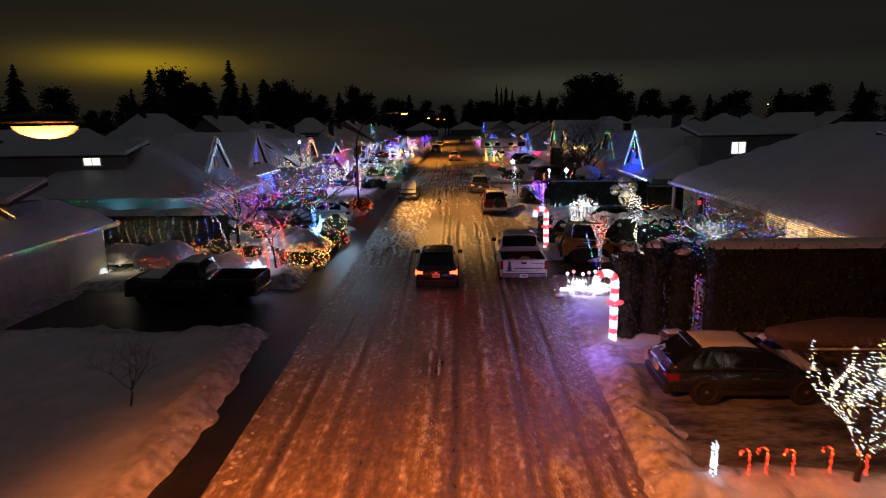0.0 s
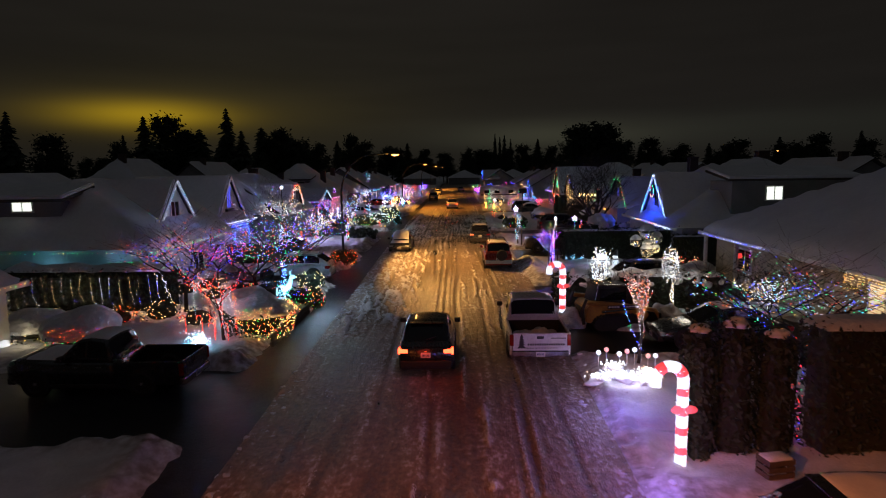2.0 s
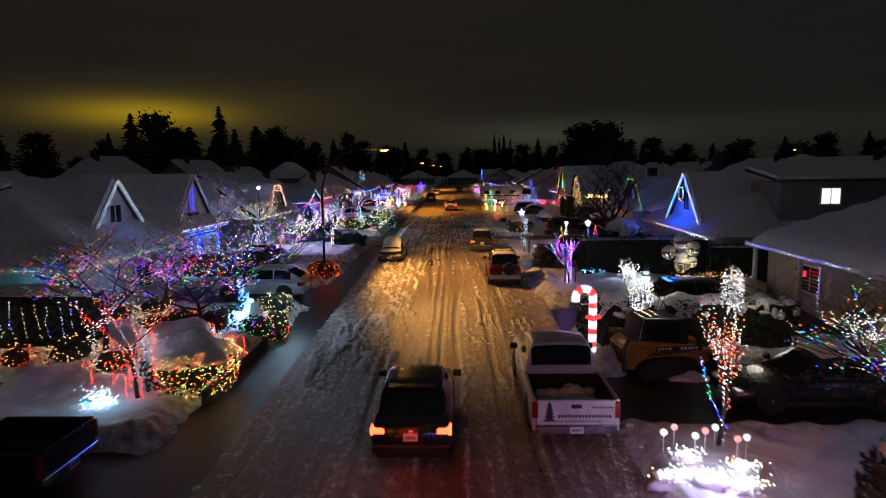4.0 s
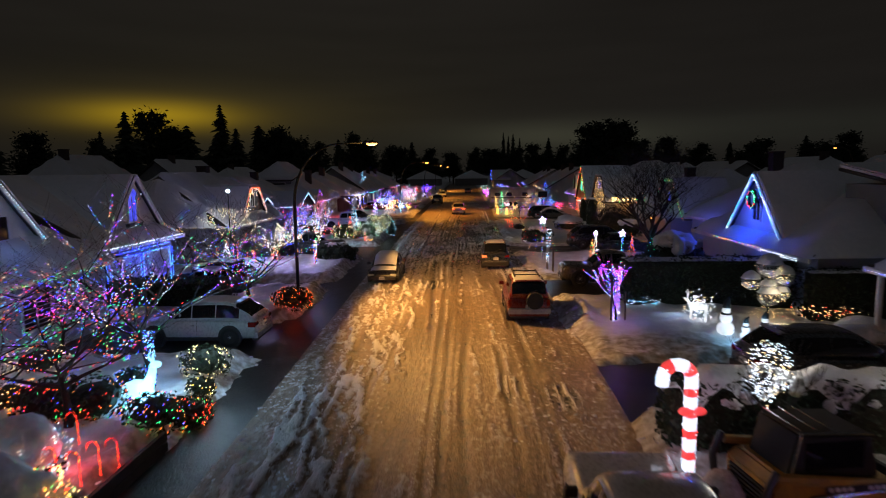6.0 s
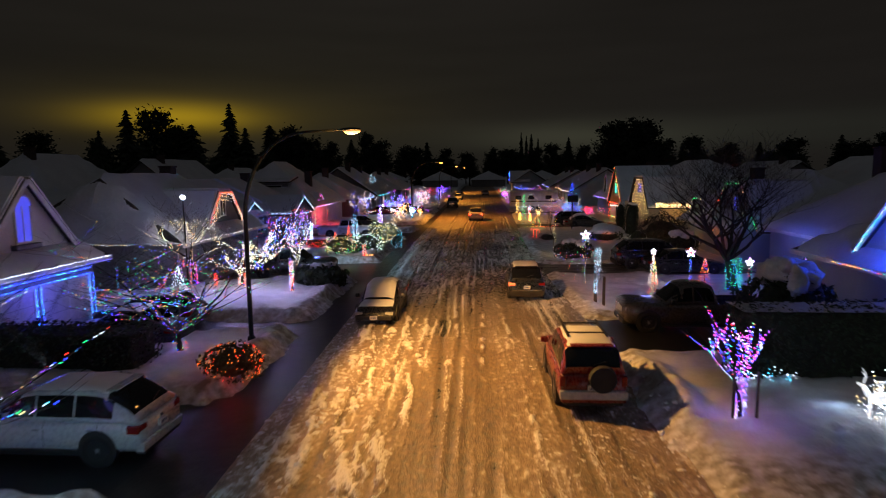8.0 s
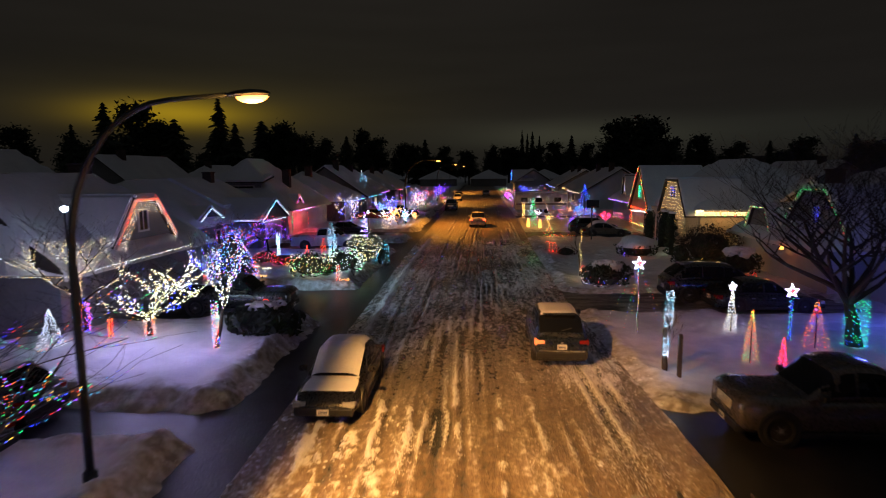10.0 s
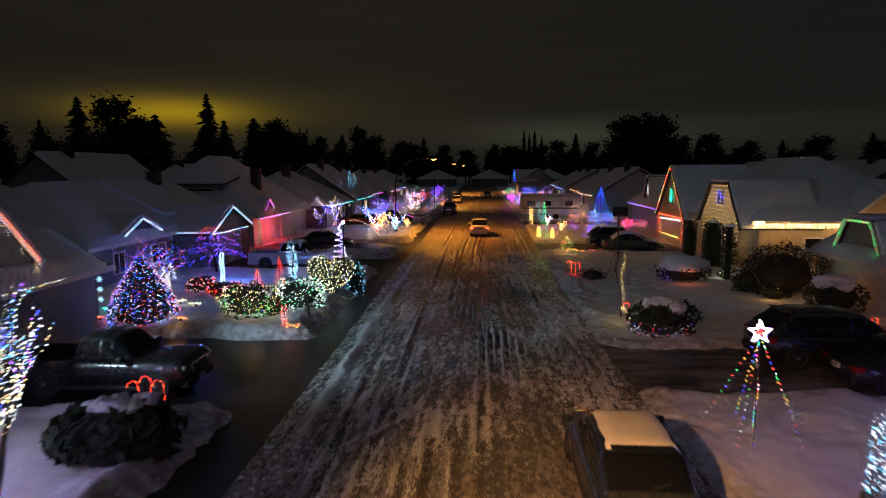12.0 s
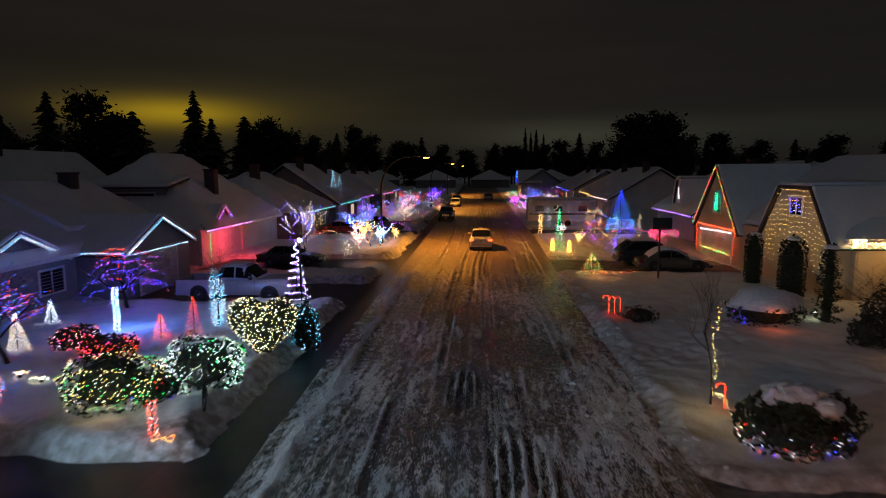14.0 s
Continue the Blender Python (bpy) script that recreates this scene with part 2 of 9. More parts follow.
def tube(bm, pts, radii, n=8, cap=True):
    rings, prev = [], None
    pts = [Vector(p) for p in pts]
    for i, p in enumerate(pts):
        d = (pts[min(i + 1, len(pts) - 1)] - pts[max(i - 1, 0)]).normalized()
        a = d.cross(Vector((0, 0, 1)) if abs(d.z) < 0.9 else Vector((1, 0, 0))).normalized()
        if prev is not None and a.dot(prev) < 0:
            a = -a
        prev = a
        b = d.cross(a)
        r = radii[i] if isinstance(radii, (list, tuple)) else radii
        rings.append([bm.verts.new(p + (a * math.cos(2 * math.pi * k / n) + b * math.sin(2 * math.pi * k / n)) * r) for k in range(n)])
    for r0, r1 in zip(rings, rings[1:]):
        for k in range(n):
            bm.faces.new((r0[k], r0[(k + 1) % n], r1[(k + 1) % n], r1[k]))
    if cap:
        bm.faces.new(rings[0][::-1])
        bm.faces.new(rings[-1])
    return bm


def prism(bm, outline, d):
    """The polygon outline (3D points) pushed along the vector d."""
    d = Vector(d)
    a = [bm.verts.new(p) for p in outline]
    b = [bm.verts.new(Vector(p) + d) for p in outline]
    bm.faces.new(a[::-1])
    bm.faces.new(b)
    for i in range(len(a)):
        j = (i + 1) % len(a)
        bm.faces.new((a[i], a[j], b[j], b[i]))
    return bm


def loft(bm, rings, cap=True):
    vs = [[bm.verts.new(p) for p in r] for r in rings]
    n = len(vs[0])
    for a, b in zip(vs, vs[1:]):
        for k in range(n):
            bm.faces.new((a[k], a[(k + 1) % n], b[(k + 1) % n], b[k]))
    if cap:
        bm.faces.new(vs[0][::-1])
        bm.faces.new(vs[-1])
    return bm


def blob(bm, centre, size, seed=0, rough=0.12, sub=3, flat=None):
    """A lumpy rounded mass; flat: z below which it is cut level."""
    r = bmesh.ops.create_icosphere(bm, subdivisions=sub, radius=1)
    for v in r["verts"]:
        d = 1 + rough * 2 * noise.noise(v.co * 1.7 + Vector((seed * 7.3, seed * 1.7, 0)))
        p = Vector((v.co.x * size[0], v.co.y * size[1], v.co.z * size[2])) * d + Vector(centre)
        if flat is not None:
            p.z = max(p.z, flat)
        v.co = p
    return bm


LATTICE = {}


def vnoise(x, y, cell_x, cell_y, seed):
    """Smooth value noise on arrays, 0 to 1."""
    if seed not in LATTICE:
        LATTICE[seed] = np.random.RandomState(seed).rand(256, 256)
    g = LATTICE[seed]
    u, v = x / cell_x, y / cell_y
    i, j = np.floor(u).astype(int), np.floor(v).astype(int)
    fu, fv = u - i, v - j
    fu, fv = fu * fu * (3 - 2 * fu), fv * fv * (3 - 2 * fv)
    i0, i1, j0, j1 = i % 256, (i + 1) % 256, j % 256, (j + 1) % 256
    return (g[i0, j0] * (1 - fu) + g[i1, j0] * fu) * (1 - fv) + (g[i0, j1] * (1 - fu) + g[i1, j1] * fu) * fv


def grid_mesh(name, xs, ys, zfun, material, attr=None):
    """A sheet over the plan: xs may be a list, or a function of (fraction array, y array)."""
    X, Y = (np.meshgrid(xs, ys) if not callable(xs) else xs(ys))
    Z = zfun(X, Y)
    me = bpy.data.meshes.new(name)
    h, w = X.shape
    co = np.stack([X, Y, Z], -1).reshape(-1, 3)
    idx = np.arange(h * w).reshape(h, w)
    q = np.stack([idx[:-1, :-1], idx[:-1, 1:], idx[1:, 1:], idx[1:, :-1]], -1).reshape(-1, 4)
    me.from_pydata(co.tolist(), [], q.tolist())
    me.materials.append(material)
    me.polygons.foreach_set("use_smooth", [True] * len(me.polygons))
    if attr is not None:
        a = me.attributes.new("cover", "FLOAT", "POINT")
        cover, clump, thaw = attr(X, Y)
        t = me.attributes.new("thaw", "FLOAT", "POINT")
        t.data.foreach_set("value", thaw.reshape(-1).astype(np.float32))
        a.data.foreach_set("value", cover.reshape(-1).astype(np.float32))
        a = me.attributes.new("clump", "FLOAT", "POINT")
        a.data.foreach_set("value", clump.reshape(-1).astype(np.float32))
    return new(name, me)


# ---- ground, road, pavement, driveways ----
def x_left(y):
    return np.interp(y, [0, 16, 30, 40, 50, 61, 77, 92, 120, 300], [-3.3, -3.5, -3.9, -4.15, -4.45, -4.75, -4.95, -5.2, -5.3, -6.5])


def x_right(y):
    return np.interp(y, [0, 17, 30, 46, 58, 68, 80, 96, 120, 300], [4.7, 4.9, 5.1, 5.4, 5.4, 4.9, 4.5, 4.6, 5.0, 4.5])


def x_walk(y):
    return np.interp(y, [0, 16, 22, 27, 33, 40, 50, 58, 70, 82, 92, 105, 300], [-4.2, -4.4, -4.8, -5.4, -5.8, -5.6, -5.9, -6.1, -6.4, -6.3, -6.4, -6.1, -7.5])


# (x0, x1, y0, y1) of the cleared drives
DRIVES = [(-15.2, -5.0, 25.4, 31.0), (-17.0, -5.6, 46.2, 51.6), (-15.5, -5.9, 58.6, 61.0), (-16.0, -5.4, 70.6, 78.2), (-19.0, -5.5, 94.2, 100.0), (-19.0, -5.4, 104.0, 110.0),
          (6.4, 17.0, 17.0, 22.9), (5.2, 16.0, 32.6, 38.3), (5.3, 17.0, 41.0, 45.8), (5.2, 17.0, 56.6, 61.6), (4.8, 18.0, 73.0, 77.6), (4.8, 17.0, 104.5, 110.0), (5.0, 17.0, 128.0, 133.0), (-18, -6.5, 126, 132), (-18, -6.5, 139, 145)]


DUSTED = ((4.8, 73.0), (6.4, 17.0), (4.8, 104.5))


def in_drive(X, Y, grow=0.0):
    hit = np.zeros_like(X)
    wob = (vnoise(X, Y, 1.3, 1.3, 3) - 0.5) * 0.5 + (vnoise(X, Y, 0.45, 0.45, 4) - 0.5) * 0.4
    for x0, x1, y0, y1 in DRIVES:
        d = np.minimum(np.minimum(X - x0, x1 - X), np.minimum(Y - y0, y1 - Y)) + wob + grow
        hit = np.maximum(hit, np.clip(d / 0.65 + 0.5, 0, 1))
    return hit


def ground_z(X, Y):
    lawn = np.where(X > 0, 0.11, 0.22) + 0.10 * (vnoise(X, Y, 3.1, 3.1, 11) - 0.5) + 0.10 * (vnoise(X, Y, 0.9, 0.9, 12) - 0.5) + 0.05 * (vnoise(X, Y, 0.4, 0.4, 13) - 0.5) * (vnoise(X, Y, 4, 4, 15) > 0.4)
    xr, xw = x_right(Y), x_walk(Y)
    wob = (vnoise(X, Y, 0.9, 1.6, 5) - 0.5) * 0.35 + (vnoise(X, Y, 0.3, 0.35, 6) - 0.5) * 0.22
    dist = np.maximum(X - xr, xw - X) + wob
    bank = np.where(X > 0, 0.07, 0.17) * np.exp(-((dist - 0.7) / 0.55) ** 2) * (0.4 + 1.2 * vnoise(X, Y, 1.1, 1.6, 8))
    crumbs = (0.13 * (vnoise(X, Y, 0.38, 0.38, 9) - 0.4) + 0.09 * (vnoise(X, Y, 0.2, 0.2, 10) - 0.4)) * np.exp(-((dist - 0.5) / 0.8) ** 2)
    near_drive = in_drive(X, Y, 0.9)
    ridge = np.where(X > 0, 0.10, 0.20) * near_drive * vnoise(X, Y, 0.9, 0.9, 14) * (np.abs(X) < 12)
    z = lawn + bank + crumbs + ridge
    trod = np.clip((vnoise(X, Y, 3.2, 3.2, 16) - 0.45) * 4, 0, 1)
    z = z - 0.11 * trod * np.clip(vnoise(X, Y, 0.34, 0.34, 17) - 0.52, 0, 1) * 3 + 0.03 * (vnoise(X, Y, 0.2, 0.2, 18) - 0.5)
    # raised beds and mounds in the front yards
    for cx, cy, rx, ry, h in MOUNDS:
        z = z + h * np.exp(-(((X - cx) / rx) ** 4 + ((Y - cy) / ry) ** 4)) * (0.8 + 0.4 * vnoise(X, Y, 1.2, 1.2, 21))
    open_ = np.clip(dist / np.where(X > 0, 1.1, 0.85) + 0.22, 0, 1)
    z = z * open_ - 0.13 * (1 - open_)
    d = in_drive(X, Y)
    return z * (1 - d) - 0.13 * d


MOUNDS = [(-11.5, 65.3, 5.0, 3.9, 0.35), (10.5, 50.5, 4.6, 3.6, 0.35), (-12.5, 84.5, 6.0, 6.5, 0.3), (-9.0, 38.0, 3.6, 4.5, 0.18), (6.6, 30.0, 1.0, 1.8, 0.2), (-7.8, 53.8, 1.9, 2.0, 0.2),
          (5.9, 52.6, 0.9, 2.6, 0.35), (5.6, 91.5, 1.0, 3.0, 0.2), (5.9, 40.0, 0.8, 0.9, 0.3), (-11.3, 32.0, 1.6, 0.9, 0.35)]
gx = np.concatenate([np.linspace(-900, -60, 14), np.linspace(-55, -24, 16), np.arange(-22, -13, 0.45), np.arange(-13, 13, 0.12), np.arange(13, 22, 0.45), np.linspace(24, 55, 16), np.linspace(60, 900, 14)])
gy = np.concatenate([np.linspace(-300, -20, 8), np.linspace(-15, 9, 12), np.arange(10, 104, 0.14), np.arange(104, 150, 0.8), np.linspace(152, 320, 50), np.linspace(340, 1500, 14)])
M["lawn_snow"] = mat("lawn_snow", (0.82, 0.84, 0.88), 0.72, col2=(0.66, 0.68, 0.73), scale=1.3, fine=15, bump=1.0)
gn, gl_ = nodes_of(M["lawn_snow"])
g_b = gn["Principled BSDF"]
g_clean = g_b.inputs["Base Color"].links[0].from_socket
g_at, g_no, g_mx, g_mr, g_tc = gn.new("ShaderNodeAttribute"), gn.new("ShaderNodeTexNoise"), gn.new("ShaderNodeMix"), gn.new("ShaderNodeMath"), gn.new("ShaderNodeTexCoord")
g_at.attribute_name = "cover"
g_no.inputs["Scale"].default_value, g_no.inputs["Detail"].default_value = 3.5, 8
g_mr.operation, g_mr.use_clamp = "MULTIPLY", True
g_am = gn.new("ShaderNodeMath")
g_am.operation, g_am.use_clamp = "MULTIPLY_ADD", True
g_am.inputs[1].default_value, g_am.inputs[2].default_value = 3.2, -1.0
gl_.new(g_tc.outputs["Object"], g_no.inputs["Vector"])
gl_.new(g_no.outputs[0], g_am.inputs[0])
gl_.new(g_at.outputs["Fac"], g_mr.inputs[0])
gl_.new(g_am.outputs[0], g_mr.inputs[1])
g_mx.data_type = "RGBA"
gl_.new(g_mr.outputs[0], g_mx.inputs[0])
gl_.new(g_clean, g_mx.inputs[6])
g_mx.inputs[7].default_value = (0.27, 0.245, 0.22, 1)
gl_.new(g_mx.outputs[2], g_b.inputs["Base Color"])


def ground_dirt(X, Y):
    """Ploughed-up dirt in the banks along the road and the drives."""
    dist = np.maximum(X - x_right(Y), x_walk(Y) - X)
    d = 0.85 * np.exp(-(np.maximum(dist - 0.35, 0) / 0.7) ** 2) + 0.75 * in_drive(X, Y, 0.7) + 1.1 * np.exp(-(((X - 7.6) / 3.0) ** 4 + ((Y - 46.4) / 1.7) ** 4))
    return np.clip(d, 0, 1), 0 * X, 0 * X


ground = tagged(grid_mesh("ground", gx, gy, ground_z, M["lawn_snow"], ground_dirt), "snow-covered front lawns and yards along the street", "ground", kind="structure")

road_mat = bpy.data.materials.new("packed_snow_and_slush")
road_mat.use_nodes = True
rn, rl = nodes_of(road_mat)
r_b = rn["Principled BSDF"]
r_tc = rn.new("ShaderNodeTexCoord")


def r_noise(scale, stretch, detail, turn=0.0, rough=0.55):
    m, k = rn.new("ShaderNodeMapping"), rn.new("ShaderNodeTexNoise")
    m.inputs["Scale"].default_value, m.inputs["Rotation"].default_value = stretch, (0, 0, turn)
    k.inputs["Scale"].default_value, k.inputs["Detail"].default_value, k.inputs["Roughness"].default_value = scale, detail, rough
    rl.new(r_tc.outputs["Object"], m.inputs[0])
    rl.new(m.outputs[0], k.inputs["Vector"])
    return k.outputs[0]


def r_attr(name):
    k = rn.new("ShaderNodeAttribute")
    k.attribute_name = name
    return k.outputs["Fac"]


def r_math(op, a, b, c=None, clamp=False):
    k = rn.new("ShaderNodeMath")
    k.operation, k.use_clamp = op, clamp
    for i, v in enumerate((a, b, c)):
        if v is None:
            continue
        if isinstance(v, (int, float)):
            k.inputs[i].default_value = v
        else:
            rl.new(v, k.inputs[i])
    return k.outputs[0]


r_streak, r_grain, r_clod = r_noise(3.0, (1.6, 0.07, 1), 8), r_noise(9.0, (1, 0.6, 1), 8), r_noise(19.0, (1.3, 0.5, 1), 8, 0.06, 0.66)
r_patch = r_noise(1.5, (1.3, 0.55, 1), 6, 0.0, 0.6)
r_chunk = r_noise(5.0, (1.0, 0.55, 1), 5, 0.15, 0.7)
r_cover, r_clump = r_attr("cover"), r_attr("clump")
r_tone = r_math("ADD", r_math("MULTIPLY_ADD", r_streak, 0.50, -0.25), r_math("ADD", r_math("MULTIPLY_ADD", r_patch, 0.42, -0.21), r_math("ADD", r_math("MULTIPLY_ADD", r_chunk, 1.0, -0.50), r_math("ADD", r_cover, r_math("MULTIPLY_ADD", r_grain, 0.9, -0.45)))))
r_fleck = r_math("MULTIPLY", r_math("SUBTRACT", r_math("MULTIPLY_ADD", r_clump, 0.26, r_clod), 0.645), 14.0, clamp=True)
r_ramp = rn.new("ShaderNodeValToRGB")
cr = r_ramp.color_ramp
cr.elements[0].position, cr.elements[0].color = 0.10, (0.06, 0.06, 0.062, 1)
cr.elements[1].position, cr.elements[1].color = 0.95, (0.74, 0.73, 0.74, 1)
for pos_, col_ in ((0.28, (0.11, 0.09, 0.075, 1)), (0.46, (0.175, 0.125, 0.087, 1)), (0.68, (0.31, 0.235, 0.17, 1))):
    e_ = cr.elements.new(pos_)
    e_.color = col_
rl.new(r_tone, r_ramp.inputs[0])
r_grey = rn.new("ShaderNodeHueSaturation")
rl.new(r_ramp.outputs[0], r_grey.inputs["Color"])
rl.new(r_math("MULTIPLY_ADD", r_attr("thaw"), -0.85, 1.0), r_grey.inputs["Saturation"])
r_mix = rn.new("ShaderNodeMix")
r_mix.data_type = "RGBA"
rl.new(r_fleck, r_mix.inputs[0])
rl.new(r_grey.outputs[0], r_mix.inputs[6])
r_mix.inputs[7].default_value = (0.90, 0.90, 0.92, 1)
rl.new(r_mix.outputs[2], r_b.inputs["Base Color"])
rl.new(r_math("MULTIPLY_ADD", r_attr("thaw"), -0.14, r_math("MULTIPLY_ADD", r_tone, 0.42, 0.22)), r_b.inputs["Roughness"])
r_bp = rn.new("ShaderNodeBump")
r_bp.inputs["Strength"].default_value, r_bp.inputs["Distance"].default_value = 1.0, 0.06
rl.new(r_math("ADD", r_math("MULTIPLY", r_fleck, 0.5), r_math("ADD", r_tone, r_math("MULTIPLY", r_clod, 0.5))), r_bp.inputs["Height"])
rl.new(r_bp.outputs[0], r_b.inputs["Normal"])


def road_xs(ys):
    f = np.linspace(0, 1, 176)
    Y = np.repeat(ys[:, None], len(f), 1)
    return x_left(Y) + f[None, :] * (x_right(Y) + 0.25 - x_left(Y)), Y


def road_fields(X, Y):
    """Wheel lines (groove, crest), ploughed ridges, loose flecks and thawed stretch over the carriageway."""
    xl, xr = x_left(Y), x_right(Y)
    u = X - (xl + xr) / 2
    groove, crest = np.zeros_like(X), np.zeros_like(X)
    for k, c in enumerate((-2.9, -2.2, -1.55, -1.15, -0.75, -0.1, 0.35, 0.8, 1.2, 1.75, 2.15, 2.6, 3.05, 3.5, 3.9)):
        way = c + (vnoise(0 * X, Y, 1, 21, 300 + k) - 0.5) * 0.9
        live = np.clip((vnoise(0 * X, Y, 1, 11, 330 + k) - 0.35) * 4, 0, 1)
        d = np.abs(u - way)
        groove = np.maximum(groove, live * np.exp(-(d / 0.10) ** 2))
        crest = np.maximum(crest, live * np.exp(-((d - 0.19) / 0.07) ** 2) * np.clip(vnoise(X, Y, 0.5, 2.6, 360 + k) * 2.2 - 0.7, 0, 1))
    tracks = np.exp(-((u + 0.95) / 0.35) ** 2) + np.exp(-((u - 0.75) / 0.35) ** 2)
    left = np.clip((u + 4.4) / 0.5, 0, 1) * np.clip((-0.9 - u) / 0.9, 0, 1) * np.interp(Y, [32, 39, 44, 58, 63, 70], [0, 0.7, 1.1, 1, 0.3, 0])
    drift = X + 0.16 * Y
    comb_l = 0.45 * vnoise(drift, Y, 0.20, 1.9, 34) + 0.30 * vnoise(drift, Y, 0.10, 0.55, 35) + 0.25 * vnoise(drift, Y, 0.10, 0.15, 374)
    ridge = np.clip((comb_l - 0.53) * 7.5, 0, 1) * np.clip((left - 0.15 + 0.9 * (vnoise(X, Y, 0.9, 2.4, 375) - 0.5)) * 2.2, 0, 1)
    for k, c in enumerate((-0.35, 1.0, 1.9)):
        d = u - c - (vnoise(0 * X, Y, 1, 14, 376 + k) - 0.5) * 0.7
        ridge = np.maximum(ridge, np.exp(-(d / 0.11) ** 2) * np.clip(vnoise(X, Y, 0.14, 0.5, 380 + k) * 3 - 1.2, 0, 1) * np.clip(vnoise(0 * X, Y, 1, 5, 384 + k) * 3 - 1.1, 0, 1) * np.interp(Y, [12, 20, 40, 62, 68], [0, 0.6, 1, 1, 0]))
    right = np.exp(-((u - 3.7) / 0.9) ** 2) * np.interp(Y, [14, 24, 45, 60, 66, 74, 92, 104], [0.1, 0.2, 0.6, 0.7, 0.9, 0.8, 0.9, 0.4])
    thaw = np.interp(Y, [10, 57, 64, 70, 97, 106, 140], [0.0, 0.0, 0.55, 1.0, 1.0, 0.25, 0.1])
    edge = np.exp(-((u + 4.05) / 0.2) ** 2) * (0.35 + vnoise(X, Y, 0.5, 1.6, 373)) * np.interp(Y, [66, 74, 100, 108], [0, 1, 1, 0])
    dug = np.zeros_like(X)
    for cx, cy, rx, ry in ((1.05, 77.2, 1.15, 2.6), (-0.35, 82.8, 0.75, 2.0), (-0.5, 59.9, 0.5, 1.6), (0.65, 22.4, 0.5, 1.2), (2.7, 43.4, 0.5, 1.3), (4.1, 42.6, 0.6, 1.2)):
        dug = np.maximum(dug, np.clip(1.6 - 1.6 * (((X - cx) / rx) ** 2 + ((Y - cy) / ry) ** 2), 0, 1))
    comb = np.clip(np.sin(X * 22 + 2 * vnoise(X, Y, 0.6, 1.5, 37)) * 1.4 - 0.35 + 1.5 * (vnoise(X, Y, 0.3, 0.8, 38) - 0.5), 0, 1)
    return u, groove, crest, tracks, ridge, right, thaw, edge, dug, comb


def road_z(X, Y):
    u, groove, crest, tracks, ridge, right, thaw, edge, dug, comb = road_fields(X, Y)
    lumps = vnoise(X, Y, 0.3, 0.5, 39) - 0.5
    return 0.03 + 0.03 * (vnoise(X, Y, 0.6, 7.0, 33) - 0.5) - 0.02 * np.clip(tracks, 0, 1) - 0.025 * groove + 0.04 * crest + 0.09 * ridge + right * np.clip(lumps, 0, 1) * 0.22 + 0.16 * edge * (0.6 + lumps) + dug * (0.07 * comb - 0.04) + 0.012 * lumps


def road_cover(X, Y):
    """Tone of the packed snow, and the share of loose white clods."""
    u, groove, crest, tracks, ridge, right, thaw, edge, dug, comb = road_fields(X, Y)
    patch = vnoise(X, Y, 2.2, 3.2, 36)
    s = 0.60 + 0.16 * (vnoise(X, Y, 0.8, 9.0, 33) - 0.5) - 0.12 * np.clip(tracks, 0, 1) - 0.22 * groove + 0.22 * crest - 0.17 * thaw - 0.34 * dug * (1 - comb) + 0.5 * edge + 0.42 * ridge
    s = s + 0.12 * (patch - 0.5) - 0.12 * right
    lines = vnoise(X, Y, 0.16, 1.3, 371) * 0.45 + vnoise(X, Y, 0.10, 0.35, 372) * 0.55
    c = 0.03 + 0.95 * ridge + 0.6 * crest + right * (0.15 + 0.65 * patch) + thaw * (0.05 + 1.0 * patch * np.clip(lines * 3.4 - 1.2, 0, 1.3) + 0.2 * patch) + 1.0 * edge + 1.0 * dug * comb - 0.25 * np.clip(tracks, 0, 1) * (1 - thaw)
    return np.clip(s, 0, 1), np.clip(c, -0.2, 1), thaw


ry_ = np.concatenate([np.linspace(-40, 8, 20), np.arange(9, 60, 0.13), np.arange(60, 112, 0.14), np.arange(112, 160, 0.5), np.linspace(161, 330, 80)])
tagged(grid_mesh("road", road_xs, ry_, road_z, road_mat, road_cover), "snow-packed slushy residential road with wheel tracks", "road", kind="structure")


def snow_clods(name, spots, label):
    """Loose angular lumps of snow, joined; spots: x, y, z, radius."""
    rng = np.random.RandomState(len(spots))
    b = bmesh.new()
    bmesh.ops.create_icosphere(b, subdivisions=1, radius=1)
    V0 = np.array([v.co[:] for v in b.verts])
    F0 = np.array([[v.index for v in f.verts] for f in b.faces])
    b.free()
    V, F = [], []
    for k, (x, y, z, r) in enumerate(spots):
        q = V0 * (0.6 + 0.8 * rng.rand(len(V0), 1)) * np.array([[.8 + .5 * rng.rand(), 1.0 + .9 * rng.rand(), .45 + .4 * rng.rand()]]) * r
        a = rng.rand() * 6.28
        V.append(np.stack([q[:, 0] * math.cos(a) - q[:, 1] * math.sin(a) + x, q[:, 0] * math.sin(a) + q[:, 1] * math.cos(a) + y, q[:, 2] + z], 1))
        F.append(F0 + k * len(V0))
    tagged(raw(name, np.concatenate(V).tolist(), np.concatenate(F).tolist(), M["snow"]), label, "snow", kind="stuff")


rng_ = np.random.RandomState(44)


def clod_field(n, x0, x1, y0, y1, cell, keep, small, big, seed):
    """Clustered spots over a stretch of the road, thinned out by a patchy field."""
    X, Y = rng_.uniform(x0, x1, n), rng_.uniform(y0, y1, n)
    f = vnoise(X, Y, cell, cell * 1.8, seed) * .6 + vnoise(X, Y, cell * .35, cell * .7, seed + 1) * .4
    ok = f > keep
    R = small + (big - small) * rng_.rand(n) ** 3
    return np.stack([X, Y, R], 1)[ok]


